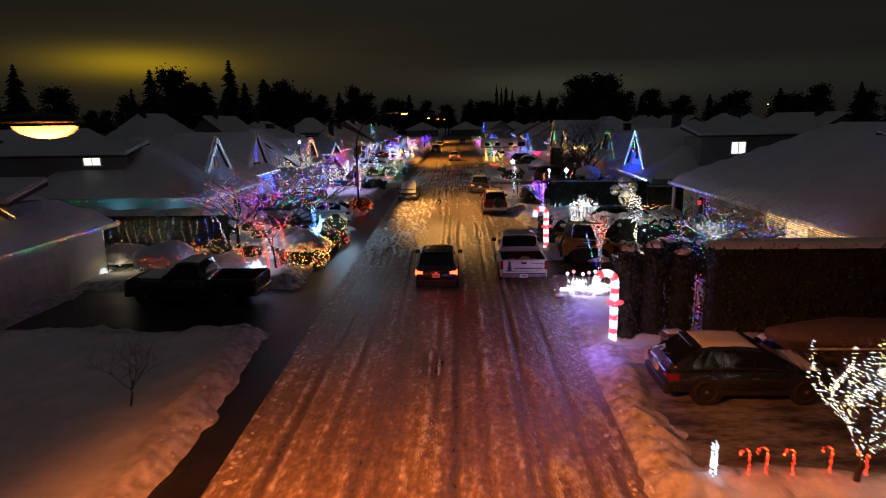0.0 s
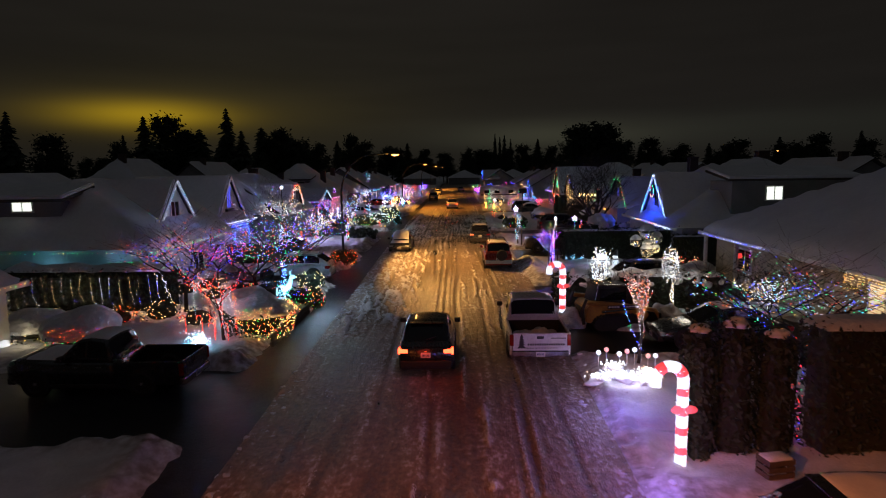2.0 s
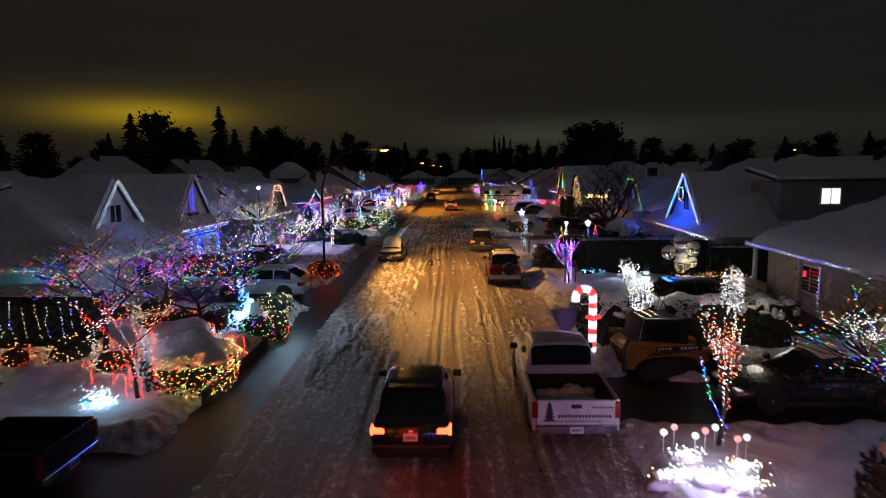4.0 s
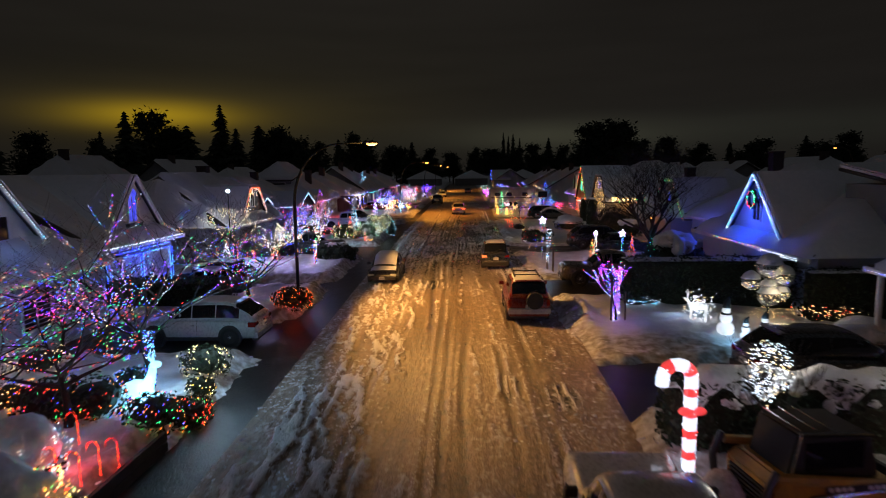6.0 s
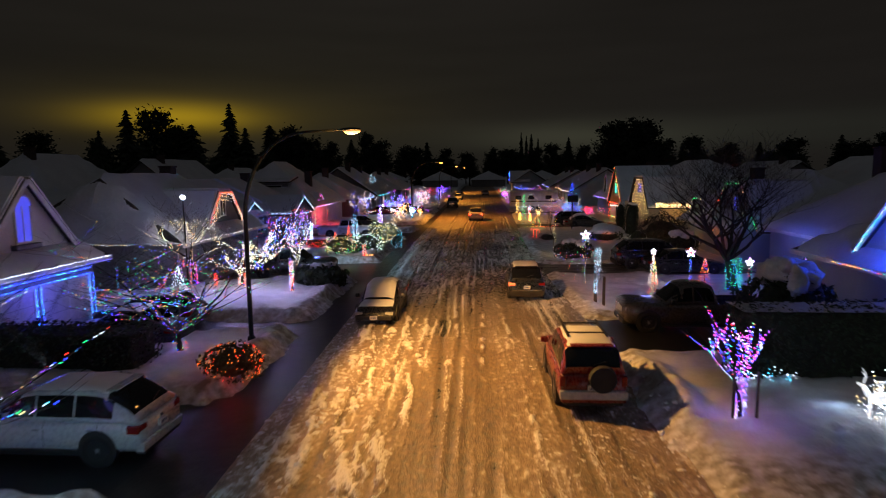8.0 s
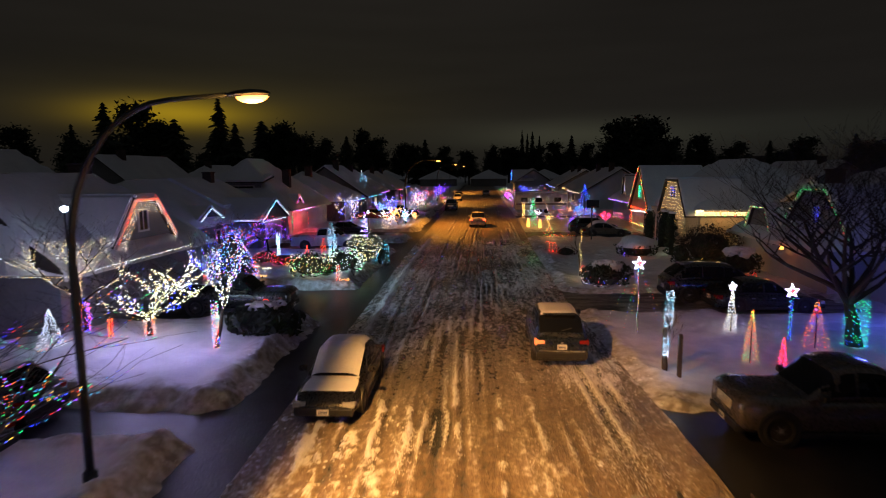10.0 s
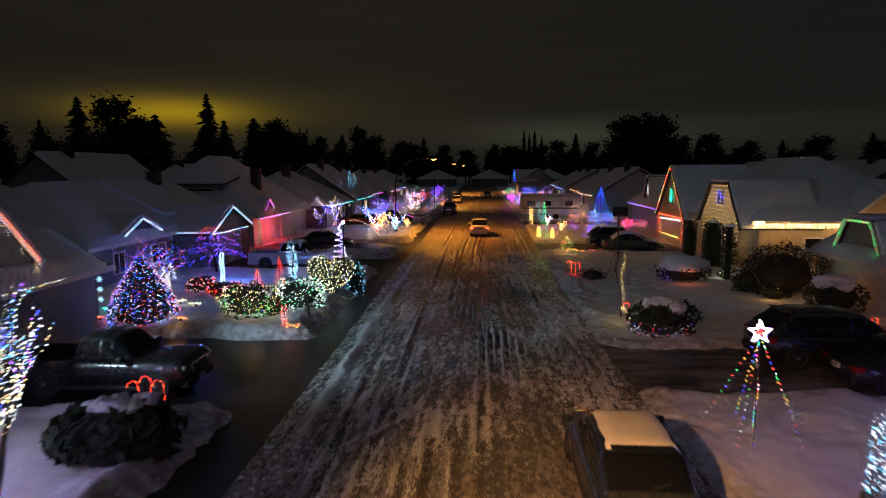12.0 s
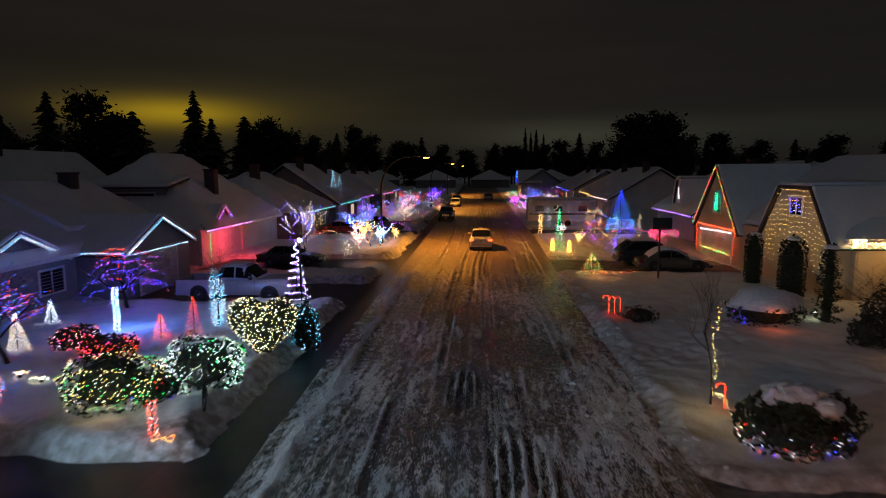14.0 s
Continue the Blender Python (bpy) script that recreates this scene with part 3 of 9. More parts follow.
edge_y = rng_.uniform(15, 108, 2600)
pick_ = rng_.rand(2600)
edge_x = np.where(pick_ < .5, x_right(edge_y) + np.abs(rng_.randn(2600)) * .55 - .15, np.where(pick_ < .75, x_walk(edge_y) - np.abs(rng_.randn(2600)) * .4 + .1, x_left(edge_y) + np.abs(rng_.randn(2600)) * .3))
S_ = np.concatenate([
    np.stack([edge_x, edge_y, .015 + .07 * rng_.rand(2600) ** 2.2], 1),
    clod_field(3200, -4.1, -1.4, 37, 60, 1.3, .56, .010, .055, 701),
    clod_field(260, -3.7, -2.2, 46, 58, .8, .50, .02, .12, 703),
    clod_field(2600, 2.4, 4.6, 64, 104, 1.0, .52, .012, .075, 705),
    clod_field(1800, -4.7, -3.7, 64, 104, .8, .45, .012, .08, 707),
    clod_field(2600, -3.5, 2.5, 66, 100, .9, .60, .008, .04, 709),
    clod_field(1200, 2.6, 4.9, 36, 62, .9, .55, .012, .07, 711)])
on_road = (S_[:, 0] > x_left(S_[:, 1])) & (S_[:, 0] < x_right(S_[:, 1]))
Z_ = np.where(on_road, road_z(S_[:, 0], S_[:, 1]), ground_z(S_[:, 0], S_[:, 1]))
clear = in_drive(S_[:, 0], S_[:, 1]) < .2
spots = [(s[0], s[1], z - .3 * s[2], s[2]) for s, z, c in zip(S_.tolist(), Z_.tolist(), clear) if c]
snow_clods("snow_clods", spots, "loose lumps of ploughed snow over the road and its edges")


def walk_xs(ys):
    f = np.linspace(0, 1, 9)
    Y = np.repeat(ys[:, None], len(f), 1)
    return x_walk(Y) - 0.6 + f[None, :] * (x_left(Y) + 0.12 - x_walk(Y) + 0.6), Y


tagged(grid_mesh("pavement", walk_xs, np.concatenate([np.arange(0, 110, 0.4), np.linspace(111, 320, 60)]), lambda X, Y: 0.0 * X - 0.02 + 0.02 * (vnoise(X, Y, 0.5, 0.5, 41) - 0.5), M["slush"]), "dark wet cleared pavement strip beside the road", "pavement", kind="structure")
for x0, x1, y0, y1 in DRIVES:
    tagged(grid_mesh("driveway", np.linspace(x0 - 0.4, x1 + 0.4, 24), np.linspace(y0 - 0.4, y1 + 0.4, 16), lambda X, Y: -0.035 + 0.03 * (vnoise(X, Y, 0.7, 0.7, 43) - 0.5), M["dusted" if (x0, y0) in DUSTED else "wet"]), "asphalt driveway dusted with trodden snow" if (x0, y0) in DUSTED else "dark wet asphalt driveway shovelled clear of snow", "driveway", kind="structure")


# ---- bulbs ----
OCT_F = [(0, 2, 4), (2, 1, 4), (1, 3, 4), (3, 0, 4), (2, 0, 5), (1, 2, 5), (3, 1, 5), (0, 3, 5)]


def bulbs(name, pts, colours, r=0.035, seed=1, label="", category="string lights", parent=None, run=1):
    """Small lit bulbs at the points; colours: letters of BULB, drawn at random in runs."""
    if not pts:
        return None
    r = r * 0.42
    rng = np.random.RandomState(seed)
    keys = sorted(set(colours))
    P = np.array([tuple(p) for p in pts], float)
    o = np.array([(1, 0, 0), (-1, 0, 0), (0, 1, 0), (0, -1, 0), (0, 0, 1), (0, 0, -1)], float)
    V = (P[:, None, :] + o[None] * (r * (0.75 + 0.5 * rng.rand(len(P), 1, 1)))).reshape(-1, 3)
    F = (np.arange(len(P))[:, None, None] * 6 + np.array(OCT_F)[None]).reshape(-1, 3)
    pick = [keys.index(colours[k % len(colours)]) if run == 0 else keys.index(colours[rng.randint(len(colours))]) for k in range(len(P))]
    ob = raw(name, V.tolist(), F.tolist(), [M["bulb_" + k] for k in keys], None, np.repeat(pick, 8).tolist())
    if parent is not None:
        ob.parent = parent
        return tagged(ob, label, kind="stuff")
    return tagged(ob, label, category, kind="stuff")


def along(pts, step, jitter=0.0, seed=0):
    rng = random.Random(seed)
    out, pts = [], [Vector(p) for p in pts]
    for a, b in zip(pts, pts[1:]):
        n = max(1, int((b - a).length / step))
        for k in range(n):
            out.append(a.lerp(b, k / n) + Vector([rng.uniform(-jitter, jitter) for _ in range(3)]))
    return out


def icicles(pts, step, drop, seed=0):
    """Points of a fringe of hanging strands under a line."""
    rng = random.Random(seed)
    out = []
    for k, p in enumerate(along(pts, step)):
        for j in range(rng.randint(1, max(1, int(drop / 0.09)))):
            out.append(p - Vector((0, 0, 0.05 + j * 0.09)) + Vector((rng.uniform(-.02, .02), rng.uniform(-.02, .02), 0)))
    return out


# ---- houses ----
class House:
    """A house that faces the road: side -1 stands left (faces +x), +1 right. u runs back from the front wall, y along the road."""

    def __init__(self, side, xf, y0, y1, depth, eave, ridge, siding, label, over=0.55, hip=0.0, boards=True, chimney=None):
        self.s, self.xf, self.y0, self.y1, self.depth, self.eave, self.ridge, self.over, self.siding = side, xf, y0, y1, depth, eave, ridge, over, siding
        self.ob = thing("house", (xf, (y0 + y1) / 2, 0), 0, label, "house", "houses along the street")
        self.cy = (y0 + y1) / 2
        b = bmesh.new()
        prism(b, [self.p(0, y0, -0.15), self.p(depth, y0, -0.15), self.p(depth, y0, eave), self.p(depth / 2, y0, ridge - 0.25 if not hip else eave), self.p(0, y0, eave)], (0, y1 - y0, 0))
        part("wall", b, M[siding], self.ob)
        if boards:
            self.boards(0.0, y0, y1, 0.1, eave - 0.12)
        self.roof(hip)
        if chimney:
            u, y, top = chimney
            c = self.p(u, y, 0)
            b = boxes((c.x - 0.4, c.x + 0.4, c.y - 0.4, c.y + 0.4, eave, top), (c.x - 0.46, c.x + 0.46, c.y - 0.46, c.y + 0.46, top, top + 0.12), bevel=0.02)
            part("chimney", b, M["brick"], self.ob)

    def p(self, u, y, z):
        return Vector((self.s * u, y - self.cy, z))

    def w(self, u, y, z):
        return Vector((self.xf + self.s * u, y, z))

    def slope_u(self, z):
        """Distance back at which the front roof slope reaches height z."""
        return -self.over + (z - self.eave) / (self.ridge - self.eave) * (self.depth / 2 + self.over)

    def boards(self, u, y0, y1, z0, z1, step=0.16, parent=None):
        b = bmesh.new()
        z = z0
        while z < z1 - 0.02:
            top = min(z + step, z1)
            prism(b, [self.p(u - 0.032, y0, z), self.p(u - 0.004, y0, z), self.p(u - 0.004, y0, top), self.p(u - 0.010, y0, top)], (0, y1 - y0, 0))
            z += step
        tagged(part("siding", b, M[self.siding], parent or self.ob), kind="stuff")

    def roof(self, hip):
        e, r, d, o = self.eave, self.ridge, self.depth, self.over
        ya, yb = self.y0 - 0.45, self.y1 + 0.45
        b = bmesh.new()
        if hip:
            lo = [self.p(-o, ya, e), self.p(d + o, ya, e), self.p(d + o, yb, e), self.p(-o, yb, e)]
            hi = [self.p(d / 2, ya + hip, r), self.p(d / 2, yb - hip, r)]
            v = [b.verts.new(q) for q in lo + hi]
            for f in ((0, 1, 4), (1, 2, 5, 4), (2, 3, 5), (3, 0, 4, 5), (3, 2, 1, 0)):
                b.faces.new([v[k] for k in f])
        else:
            for u0, u1 in ((-o, d / 2), (d + o, d / 2)):
                prism(b, [self.p(u0, ya, e - 0.16), self.p(u0, ya, e), self.p(u1, ya, r), self.p(u1, ya, r - 0.16)], (0, yb - ya, 0))
        part("roof", b, M["shingle"], self.ob, "dark shingle roof under snow")
        # snow layer: a soft sheet of some 25 cm with a rounded drooping edge
        nu, ny = 26, max(12, int((yb - ya) / 0.7))
        for face in (0, 1):
            vs, fs = [], []
            for i in range(nu + 1):
                for j in range(ny + 1):
                    f, g = i / nu, j / ny
                    u = -o - 0.08 + f * (d / 2 + o + 0.08)
                    y = ya - 0.06 + g * (yb - ya + 0.12)
                    z = e + (r - e) * max(0.0, (u + o)) / (d / 2 + o)
                    if hip:
                        lim = min(y - ya, yb - y)
                        z = min(z, e + (r - e) * max(lim, 0) / hip)
                    edge = min(i / 1.6, j / 1.2, (ny - j) / 1.2, 1.0)
                    t = 0.27 * math.sqrt(max(edge, 0)) + 0.05 * noise.noise(Vector((u * 0.7 + self.xf, (y + face * 31) * 0.6, 0))) * edge
                    vs.append(tuple(self.p(u if face == 0 else d - u, y, z + t + (0.0 if i else -0.02))))
            n = ny + 1
            for i in range(nu):
                for j in range(ny):
                    fs.append((i * n + j, i * n + j + 1, (i + 1) * n + j + 1, (i + 1) * n + j))
            tagged(raw("snow_cover", vs, fs, M["roof_snow"], self.ob, smooth=True), "thick smooth snow on the roof slope")
        b = bmesh.new()
        box(b, *sorted((self.s * (-o - 0.10), self.s * -o)), ya - self.cy, yb - self.cy, e - 0.22, e - 0.02)
        part("gutter", b, M["trim"], self.ob, "white gutter and fascia")

    def window(self, u, y, z, w, h, lit=None, trim="trim", parent=None, bars=True):
        par = parent or self.ob
        b = bmesh.new()
        t = 0.09
        for y0, y1, z0, z1 in ((y - w / 2 - t, y + w / 2 + t, z + h / 2, z + h / 2 + t), (y - w / 2 - t, y + w / 2 + t, z - h / 2 - t, z - h / 2), (y - w / 2 - t, y - w / 2, z - h / 2, z + h / 2), (y + w / 2, y + w / 2 + t, z - h / 2, z + h / 2)):
            box(b, *sorted((self.s * (u - 0.07), self.s * (u - 0.005))), y0 - self.cy, y1 - self.cy, z0, z1)
        if bars:
            box(b, *sorted((self.s * (u - 0.05), self.s * (u - 0.012))), y - 0.025 - self.cy, y + 0.025 - self.cy, z - h / 2, z + h / 2)
        wf = part("window", b, M[trim], par)
        b = bmesh.new()
        box(b, *sorted((self.s * (u - 0.028), self.s * (u - 0.006))), y - w / 2 - self.cy, y + w / 2 - self.cy, z - h / 2, z + h / 2)
        if par is self.ob:
            part("pane", b, M[lit] if lit else M["pane"], wf)
        else:
            part("pane", b, M[lit] if lit else M["pane"], par)

    def garage(self, y0, y1, h=2.15, u=0.0, material="garage"):
        b = bmesh.new()
        n = 4
        for k in range(n):
            z0, z1 = k * h / n + 0.01, (k + 1) * h / n - 0.012
            box(b, *sorted((self.s * (u - 0.05), self.s * (u - 0.005))), y0 - self.cy, y1 - self.cy, z0, z1)
            m = max(2, int((y1 - y0) / 0.65))
            for q in range(m):
                a0 = y0 + (y1 - y0) * (q + 0.12) / m
                a1 = y0 + (y1 - y0) * (q + 0.88) / m
                box(b, *sorted((self.s * (u - 0.062), self.s * (u - 0.05))), a0 - self.cy, a1 - self.cy, z0 + 0.09, z1 - 0.09)
        g = part("garage_door", b, M[material], self.ob, "panelled overhead garage door")
        t = 0.12
        b = bmesh.new()
        for a0, a1, z0, z1 in ((y0 - t, y1 + t, h, h + t), (y0 - t, y0, 0, h), (y1, y1 + t, 0, h)):
            box(b, *sorted((self.s * (u - 0.08), self.s * (u - 0.003))), a0 - self.cy, a1 - self.cy, z0, z1)
        part("door_frame", b, M["trim"], g)

    def dormer(self, y, width, z0, z1, u, top=0.0, siding=None, win=None, trim="trim", deep=None):
        """A gabled (top=0) or gambrel (top=width of the flat crest) dormer whose face stands at u."""
        si = siding or self.siding
        hw, ht = width / 2, top / 2
        ub = deep if deep else min(self.slope_u(min(z1, self.ridge - 0.1)) + 0.3, self.depth / 2)
        out = [(-hw, z0), (-ht, z1), (ht, z1), (hw, z0)] if top else [(-hw, z0), (0, z1), (hw, z0)]
        b = bmesh.new()
        prism(b, [self.p(u, y + a, z) for a, z in out], (self.s * (ub - u), 0, 0))
        dob = part("dormer", b, M[si], self.ob)
        # clapboards on the face
        b = bmesh.new()
        z = z0
        while z < z1 - 0.1:
            f0, f1 = (z - z0) / (z1 - z0), (min(z + 0.15, z1 - 0.05) - z0) / (z1 - z0)
            a0, a1 = hw + (ht - hw) * f0, hw + (ht - hw) * f1
            vs = [b.verts.new(self.p(u - q, y + a, zz)) for q, a, zz in ((0.035, -a0, z), (0.035, a0, z), (0.008, a1, z + 0.15), (0.008, -a1, z + 0.15))]
            b.faces.new(vs)
            z += 0.15
        tagged(part("clapboard_cladding", b, M[si], dob), kind="stuff")
        # roof planes with snow, and barge boards
        ridge_pts = out
        for (a0, q0), (a1, q1) in zip(ridge_pts, ridge_pts[1:]):
            d = Vector((0, a1 - a0, q1 - q0)).normalized()
            nrm = Vector((0, -d.z, d.y))
            e0 = Vector((0, a0, q0)) - d * (0.28 if (a0, q0) == ridge_pts[0] else 0)
            e1 = Vector((0, a1, q1)) + d * (0.28 if (a1, q1) == ridge_pts[-1] else 0)
            for nm, th0, th1, uo, m, lab in (("dormer_roof", 0.01, 0.10, 0.25, "shingle", ""), ("dormer_snow", 0.11, 0.30, 0.27, "roof_snow", "snow on the dormer roof")):
                if nm == "dormer_snow" and abs(d.z) > 0.93:
                    th1 = 0.2
                b = bmesh.new()
                q = [e0 + nrm * th0, e1 + nrm * th0, e1 + nrm * th1, e0 + nrm * th1]
                prism(b, [self.p(u - uo, y + v.y, v.z) for v in q], (self.s * (ub - u + uo), 0, 0))
                if nm == "dormer_snow":
                    bmesh.ops.bevel(b, geom=b.edges[:], offset=0.06, segments=2, affect="EDGES")
                part(nm, b, M[m], dob, lab)
            b = bmesh.new()
            q = [e0 - nrm * 0.09, e1 - nrm * 0.09, e1 + nrm * 0.10, e0 + nrm * 0.10]
            prism(b, [self.p(u - 0.30, y + v.y, v.z) for v in q], (self.s * 0.045, 0, 0))
            part("barge_board", b, M[trim], dob)
        if win:
            wy, wz, ww, wh, lit = win
            self.window(u - 0.03, wy, wz, ww, wh, lit, "trim", dob)
        return [self.w(u - 0.36, y + a, z) for a, z in out]

    def shed(self, x0, x1, yf, z0, z1, win_x, lit, back=3.5, win_z=None, hw=0.5, hh=0.42):
        """A shed dormer on the roof end that faces back along the street (world x, y)."""
        a, c = x0 - self.xf, x1 - self.xf
        y = yf - self.cy
        d = part("shed_dormer", boxes((a, c, y, y + back, z0, z1)), M["siding_grey"], self.ob)
        b = bmesh.new()
        prism(b, [Vector((a - .4, y - .45, z1 + .02)), Vector((a - .4, y - .45, z1 + .14)), Vector((a - .4, y + back, z1 + .75)), Vector((a - .4, y + back, z1 + .6))], (c - a + .8, 0, 0))
        part("shed_roof", b, M["shingle"], d)
        b = bmesh.new()
        prism(b, [Vector((a - .42, y - .5, z1 + .15)), Vector((a - .42, y - .42, z1 + .36)), Vector((a - .42, y + back, z1 + 1.0)), Vector((a - .42, y + back, z1 + .76))], (c - a + .84, 0, 0))
        bmesh.ops.bevel(b, geom=b.edges[:], offset=.07, segments=2, affect="EDGES")
        part("shed_snow", b, M["roof_snow"], d)
        wx = win_x - self.xf
        wz = win_z if win_z else (z0 + z1) / 2 + .1
        b = boxes((wx - hw - .1, wx + hw + .1, y - .06, y - .004, wz - hh - .1, wz + hh + .1))
        w = part("window", b, M["trim"], d)
        for q in (-1, 1):
            part("pane", boxes((*sorted((wx + q * .03, wx + q * hw)), y - .07, y - .062, wz - hh, wz + hh)), M[lit], w)

    def lit(self, pts, step, colours, r=0.035, label="", seed=1, drop=0.0, run=1):
        q = icicles(pts, step, drop, seed) if drop else along(pts, step, 0.015, seed)
        bulbs("string_lights", q, colours, r, seed, label, run=run)


# left side
h = House(-1, -15.6, 21.5, 33.6, 10, 2.6, 5.6, "siding_white", "white bungalow with attached garage and snowy roof", hip=4.5)
h.garage(25.6, 30.6)
h.lit([h.w(-0.66, 21.0, 2.5), h.w(-0.66, 34.1, 2.5), h.w(3, 34.1, 2.5)], 0.26, "rgbyo", 0.04, "multicoloured bulbs along a snowy eave", 2)
h.shed(-19.6, -16.2, 28.6, 3.0, 4.05, -18.3, "pane", back=2.0, win_z=3.75, hw=.7, hh=.22)
h.lit([(-19.8, 28.05, 4.1), (-16.3, 28.05, 4.22), (-15.5, 28.1, 3.65)], 0.06, "kky", 0.04, "warm light strip along a dormer roof edge", 35)
h = House(-1, -14.0, 41.2, 51.0, 11, 2.88, 6.1, "siding_blue", "pale house with lit eaves and snowy roof", hip=3.6)
HL1 = h
h.window(0, 46.8, 1.5, 1.4, 1.1, None)
tri = h.dormer(46.95, 4.6, 3.65, 6.1, 1.3, siding="siding_white", win=(46.95, 4.45, 1.0, 0.95, None))
h.lit(tri, 0.13, "wwc", 0.035, "cool white bulbs outlining a dormer gable", 3)
h.lit([h.w(9, 40.6, 2.74), h.w(-0.66, 40.6, 2.74), h.w(-0.66, 51.4, 2.74)], 0.24, "ggcgyr", 0.035, "green and coloured bulbs along an eave", 4)
h = House(-1, -15.6, 52.9, 60.2, 11, 3.0, 6.15, "siding_grey", "grey house with double garage and blue-lit trim", hip=0.9)
def skylight(h, y, z, w=0.8, l=1.2):
    """A dark roof window set in the snow of the front slope."""
    k = (h.depth / 2 + h.over) / (h.ridge - h.eave)
    b = bmesh.new()
    prism(b, [h.p(h.slope_u(z) + dz * k, y - w / 2, z + dz + up) for dz, up in ((-l / 3, .26), (l / 3, .26), (l / 3, .36), (-l / 3, .36))], (0, w, 0))
    part("skylight", b, M["pane"], h.ob, "dark roof window")


skylight(HL1, 49.3, 5.0)
b = bmesh.new()
prism(b, [h.p(.145, 56.75 + .36 * math.cos(math.pi * k / 12), 5.30 + .36 * math.sin(math.pi * k / 12)) for k in range(13)], (.03, 0, 0))
ah_ = part("arched_pane", b, M["window_blue"], h.ob, "blue-lit arched pane")
b = bmesh.new()
tube(b, [h.p(.13, 56.75 + .41 * math.cos(math.pi * k / 12), 5.30 + .41 * math.sin(math.pi * k / 12)) for k in range(13)], .05, 6)
part("arch_frame", b, M["trim"], ah_)
part("window_box", boxes((h.p(.0, 0, 0).x - .3, h.p(.0, 0, 0).x + .0, 56.1 - h.cy, 57.4 - h.cy, 3.72, 3.9), bevel=.02), M["darktrim"], h.ob, "dark box under the arched window")
h.garage(53.9, 56.6)
h.garage(57.1, 59.8)
tri = h.dormer(56.9, 4.7, 3.6, 6.25, 0.25, siding="siding_white", win=(56.75, 4.65, 0.72, 1.3, "window_blue"))
h.lit([h.w(8.0, 52.4, 2.98), h.w(-0.66, 52.4, 2.98), h.w(-0.66, 60.6, 2.98)], 0.11, "w", 0.04, "bright white light strip along an eave", 5)
h.lit([h.w(-0.7, 52.5, 2.88), h.w(-0.7, 60.6, 2.88)], 0.16, "bbw", 0.03, "blue icicle bulbs under an eave", 6, drop=0.25)
for yy in (53.8, 56.85, 59.95):
    for dy in (-.13, .13):
        h.lit([h.w(-0.1, yy + dy, 0.3), h.w(-0.1, yy + dy, 2.3)], 0.05, "bbbc", 0.042, "blue bulbs beside a garage door", 7)
for dz in (0, .22):
    h.lit([h.w(-0.1, 53.8, 2.32 + dz), h.w(-0.1, 59.95, 2.32 + dz)], 0.055, "bbbc", 0.042, "blue bulbs over garage doors", 8)
h = House(-1, -15.3, 66.9, 78.6, 9.8, 2.75, 6.25, "siding_grey", "house with red-lit gambrel dormer and snowy roof", hip=1.8, chimney=(5.2, 76.3, 6.9))
tr = h.dormer(72.8, 5.0, 3.45, 5.25, 0.0, top=1.8, siding="siding_grey", win=(72.8, 4.3, 0.7, 0.9, None))
h.lit(tr, 0.1, "rro", 0.04, "red bulbs outlining a gambrel dormer", 9)
h.lit([tr[0] + Vector((0, .2, 0)), tr[1], tr[2], tr[3]], 0.16, "kkw", 0.03, "white icicle bulbs hanging in a dormer", 10, drop=0.8)
h.lit([h.w(6.0, 66.35, 2.7), h.w(-0.66, 66.35, 2.7), h.w(-0.66, 76.0, 2.7)], 0.16, "kw", 0.035, "white bulbs along an eave", 11)
h = House(-1, -20.4, 85.5, 104.0, 11, 2.6, 5.7, "siding_grey", "grey house with two white-lit gables", hip=4.0, chimney=(4.5, 101, 6.4))
tri = h.dormer(90.6, 6.0, 2.4, 3.75, -0.1, siding="siding_grey", deep=5)
h.lit(tri, 0.1, "wwc", 0.045, "white light strip outlining a gable", 12)
tri = h.dormer(98.0, 7.2, 2.4, 4.0, -2.6, siding="siding_grey", deep=5)
h.lit(tri, 0.1, "wwc", 0.045, "white light strip outlining a gable", 13)
h.lit([h.w(0.2, 94.05, 2.5), h.w(-2.95, 94.05, 2.5)], 0.06, "wwc", 0.045, "white light strip along an eave", 14)
h.lit([h.w(-2.75, 94.9, 2.3), h.w(-2.75, 101.1, 2.3)], 0.1, "wc", 0.04, "white light strip over a garage door", 15)
b = bmesh.new()
box(b, 0.0, 2.6, 94.6 - h.cy, 101.4 - h.cy, -0.1, 2.45)
part("garage_wing", b, M["siding_grey"], h.ob)
h.garage(95.9, 99.7, u=-2.6)
h.window(0, 92.8, 1.35, 1.6, 1.1, None)
h.window(0, 88.5, 1.35, 1.0, 1.1, None)
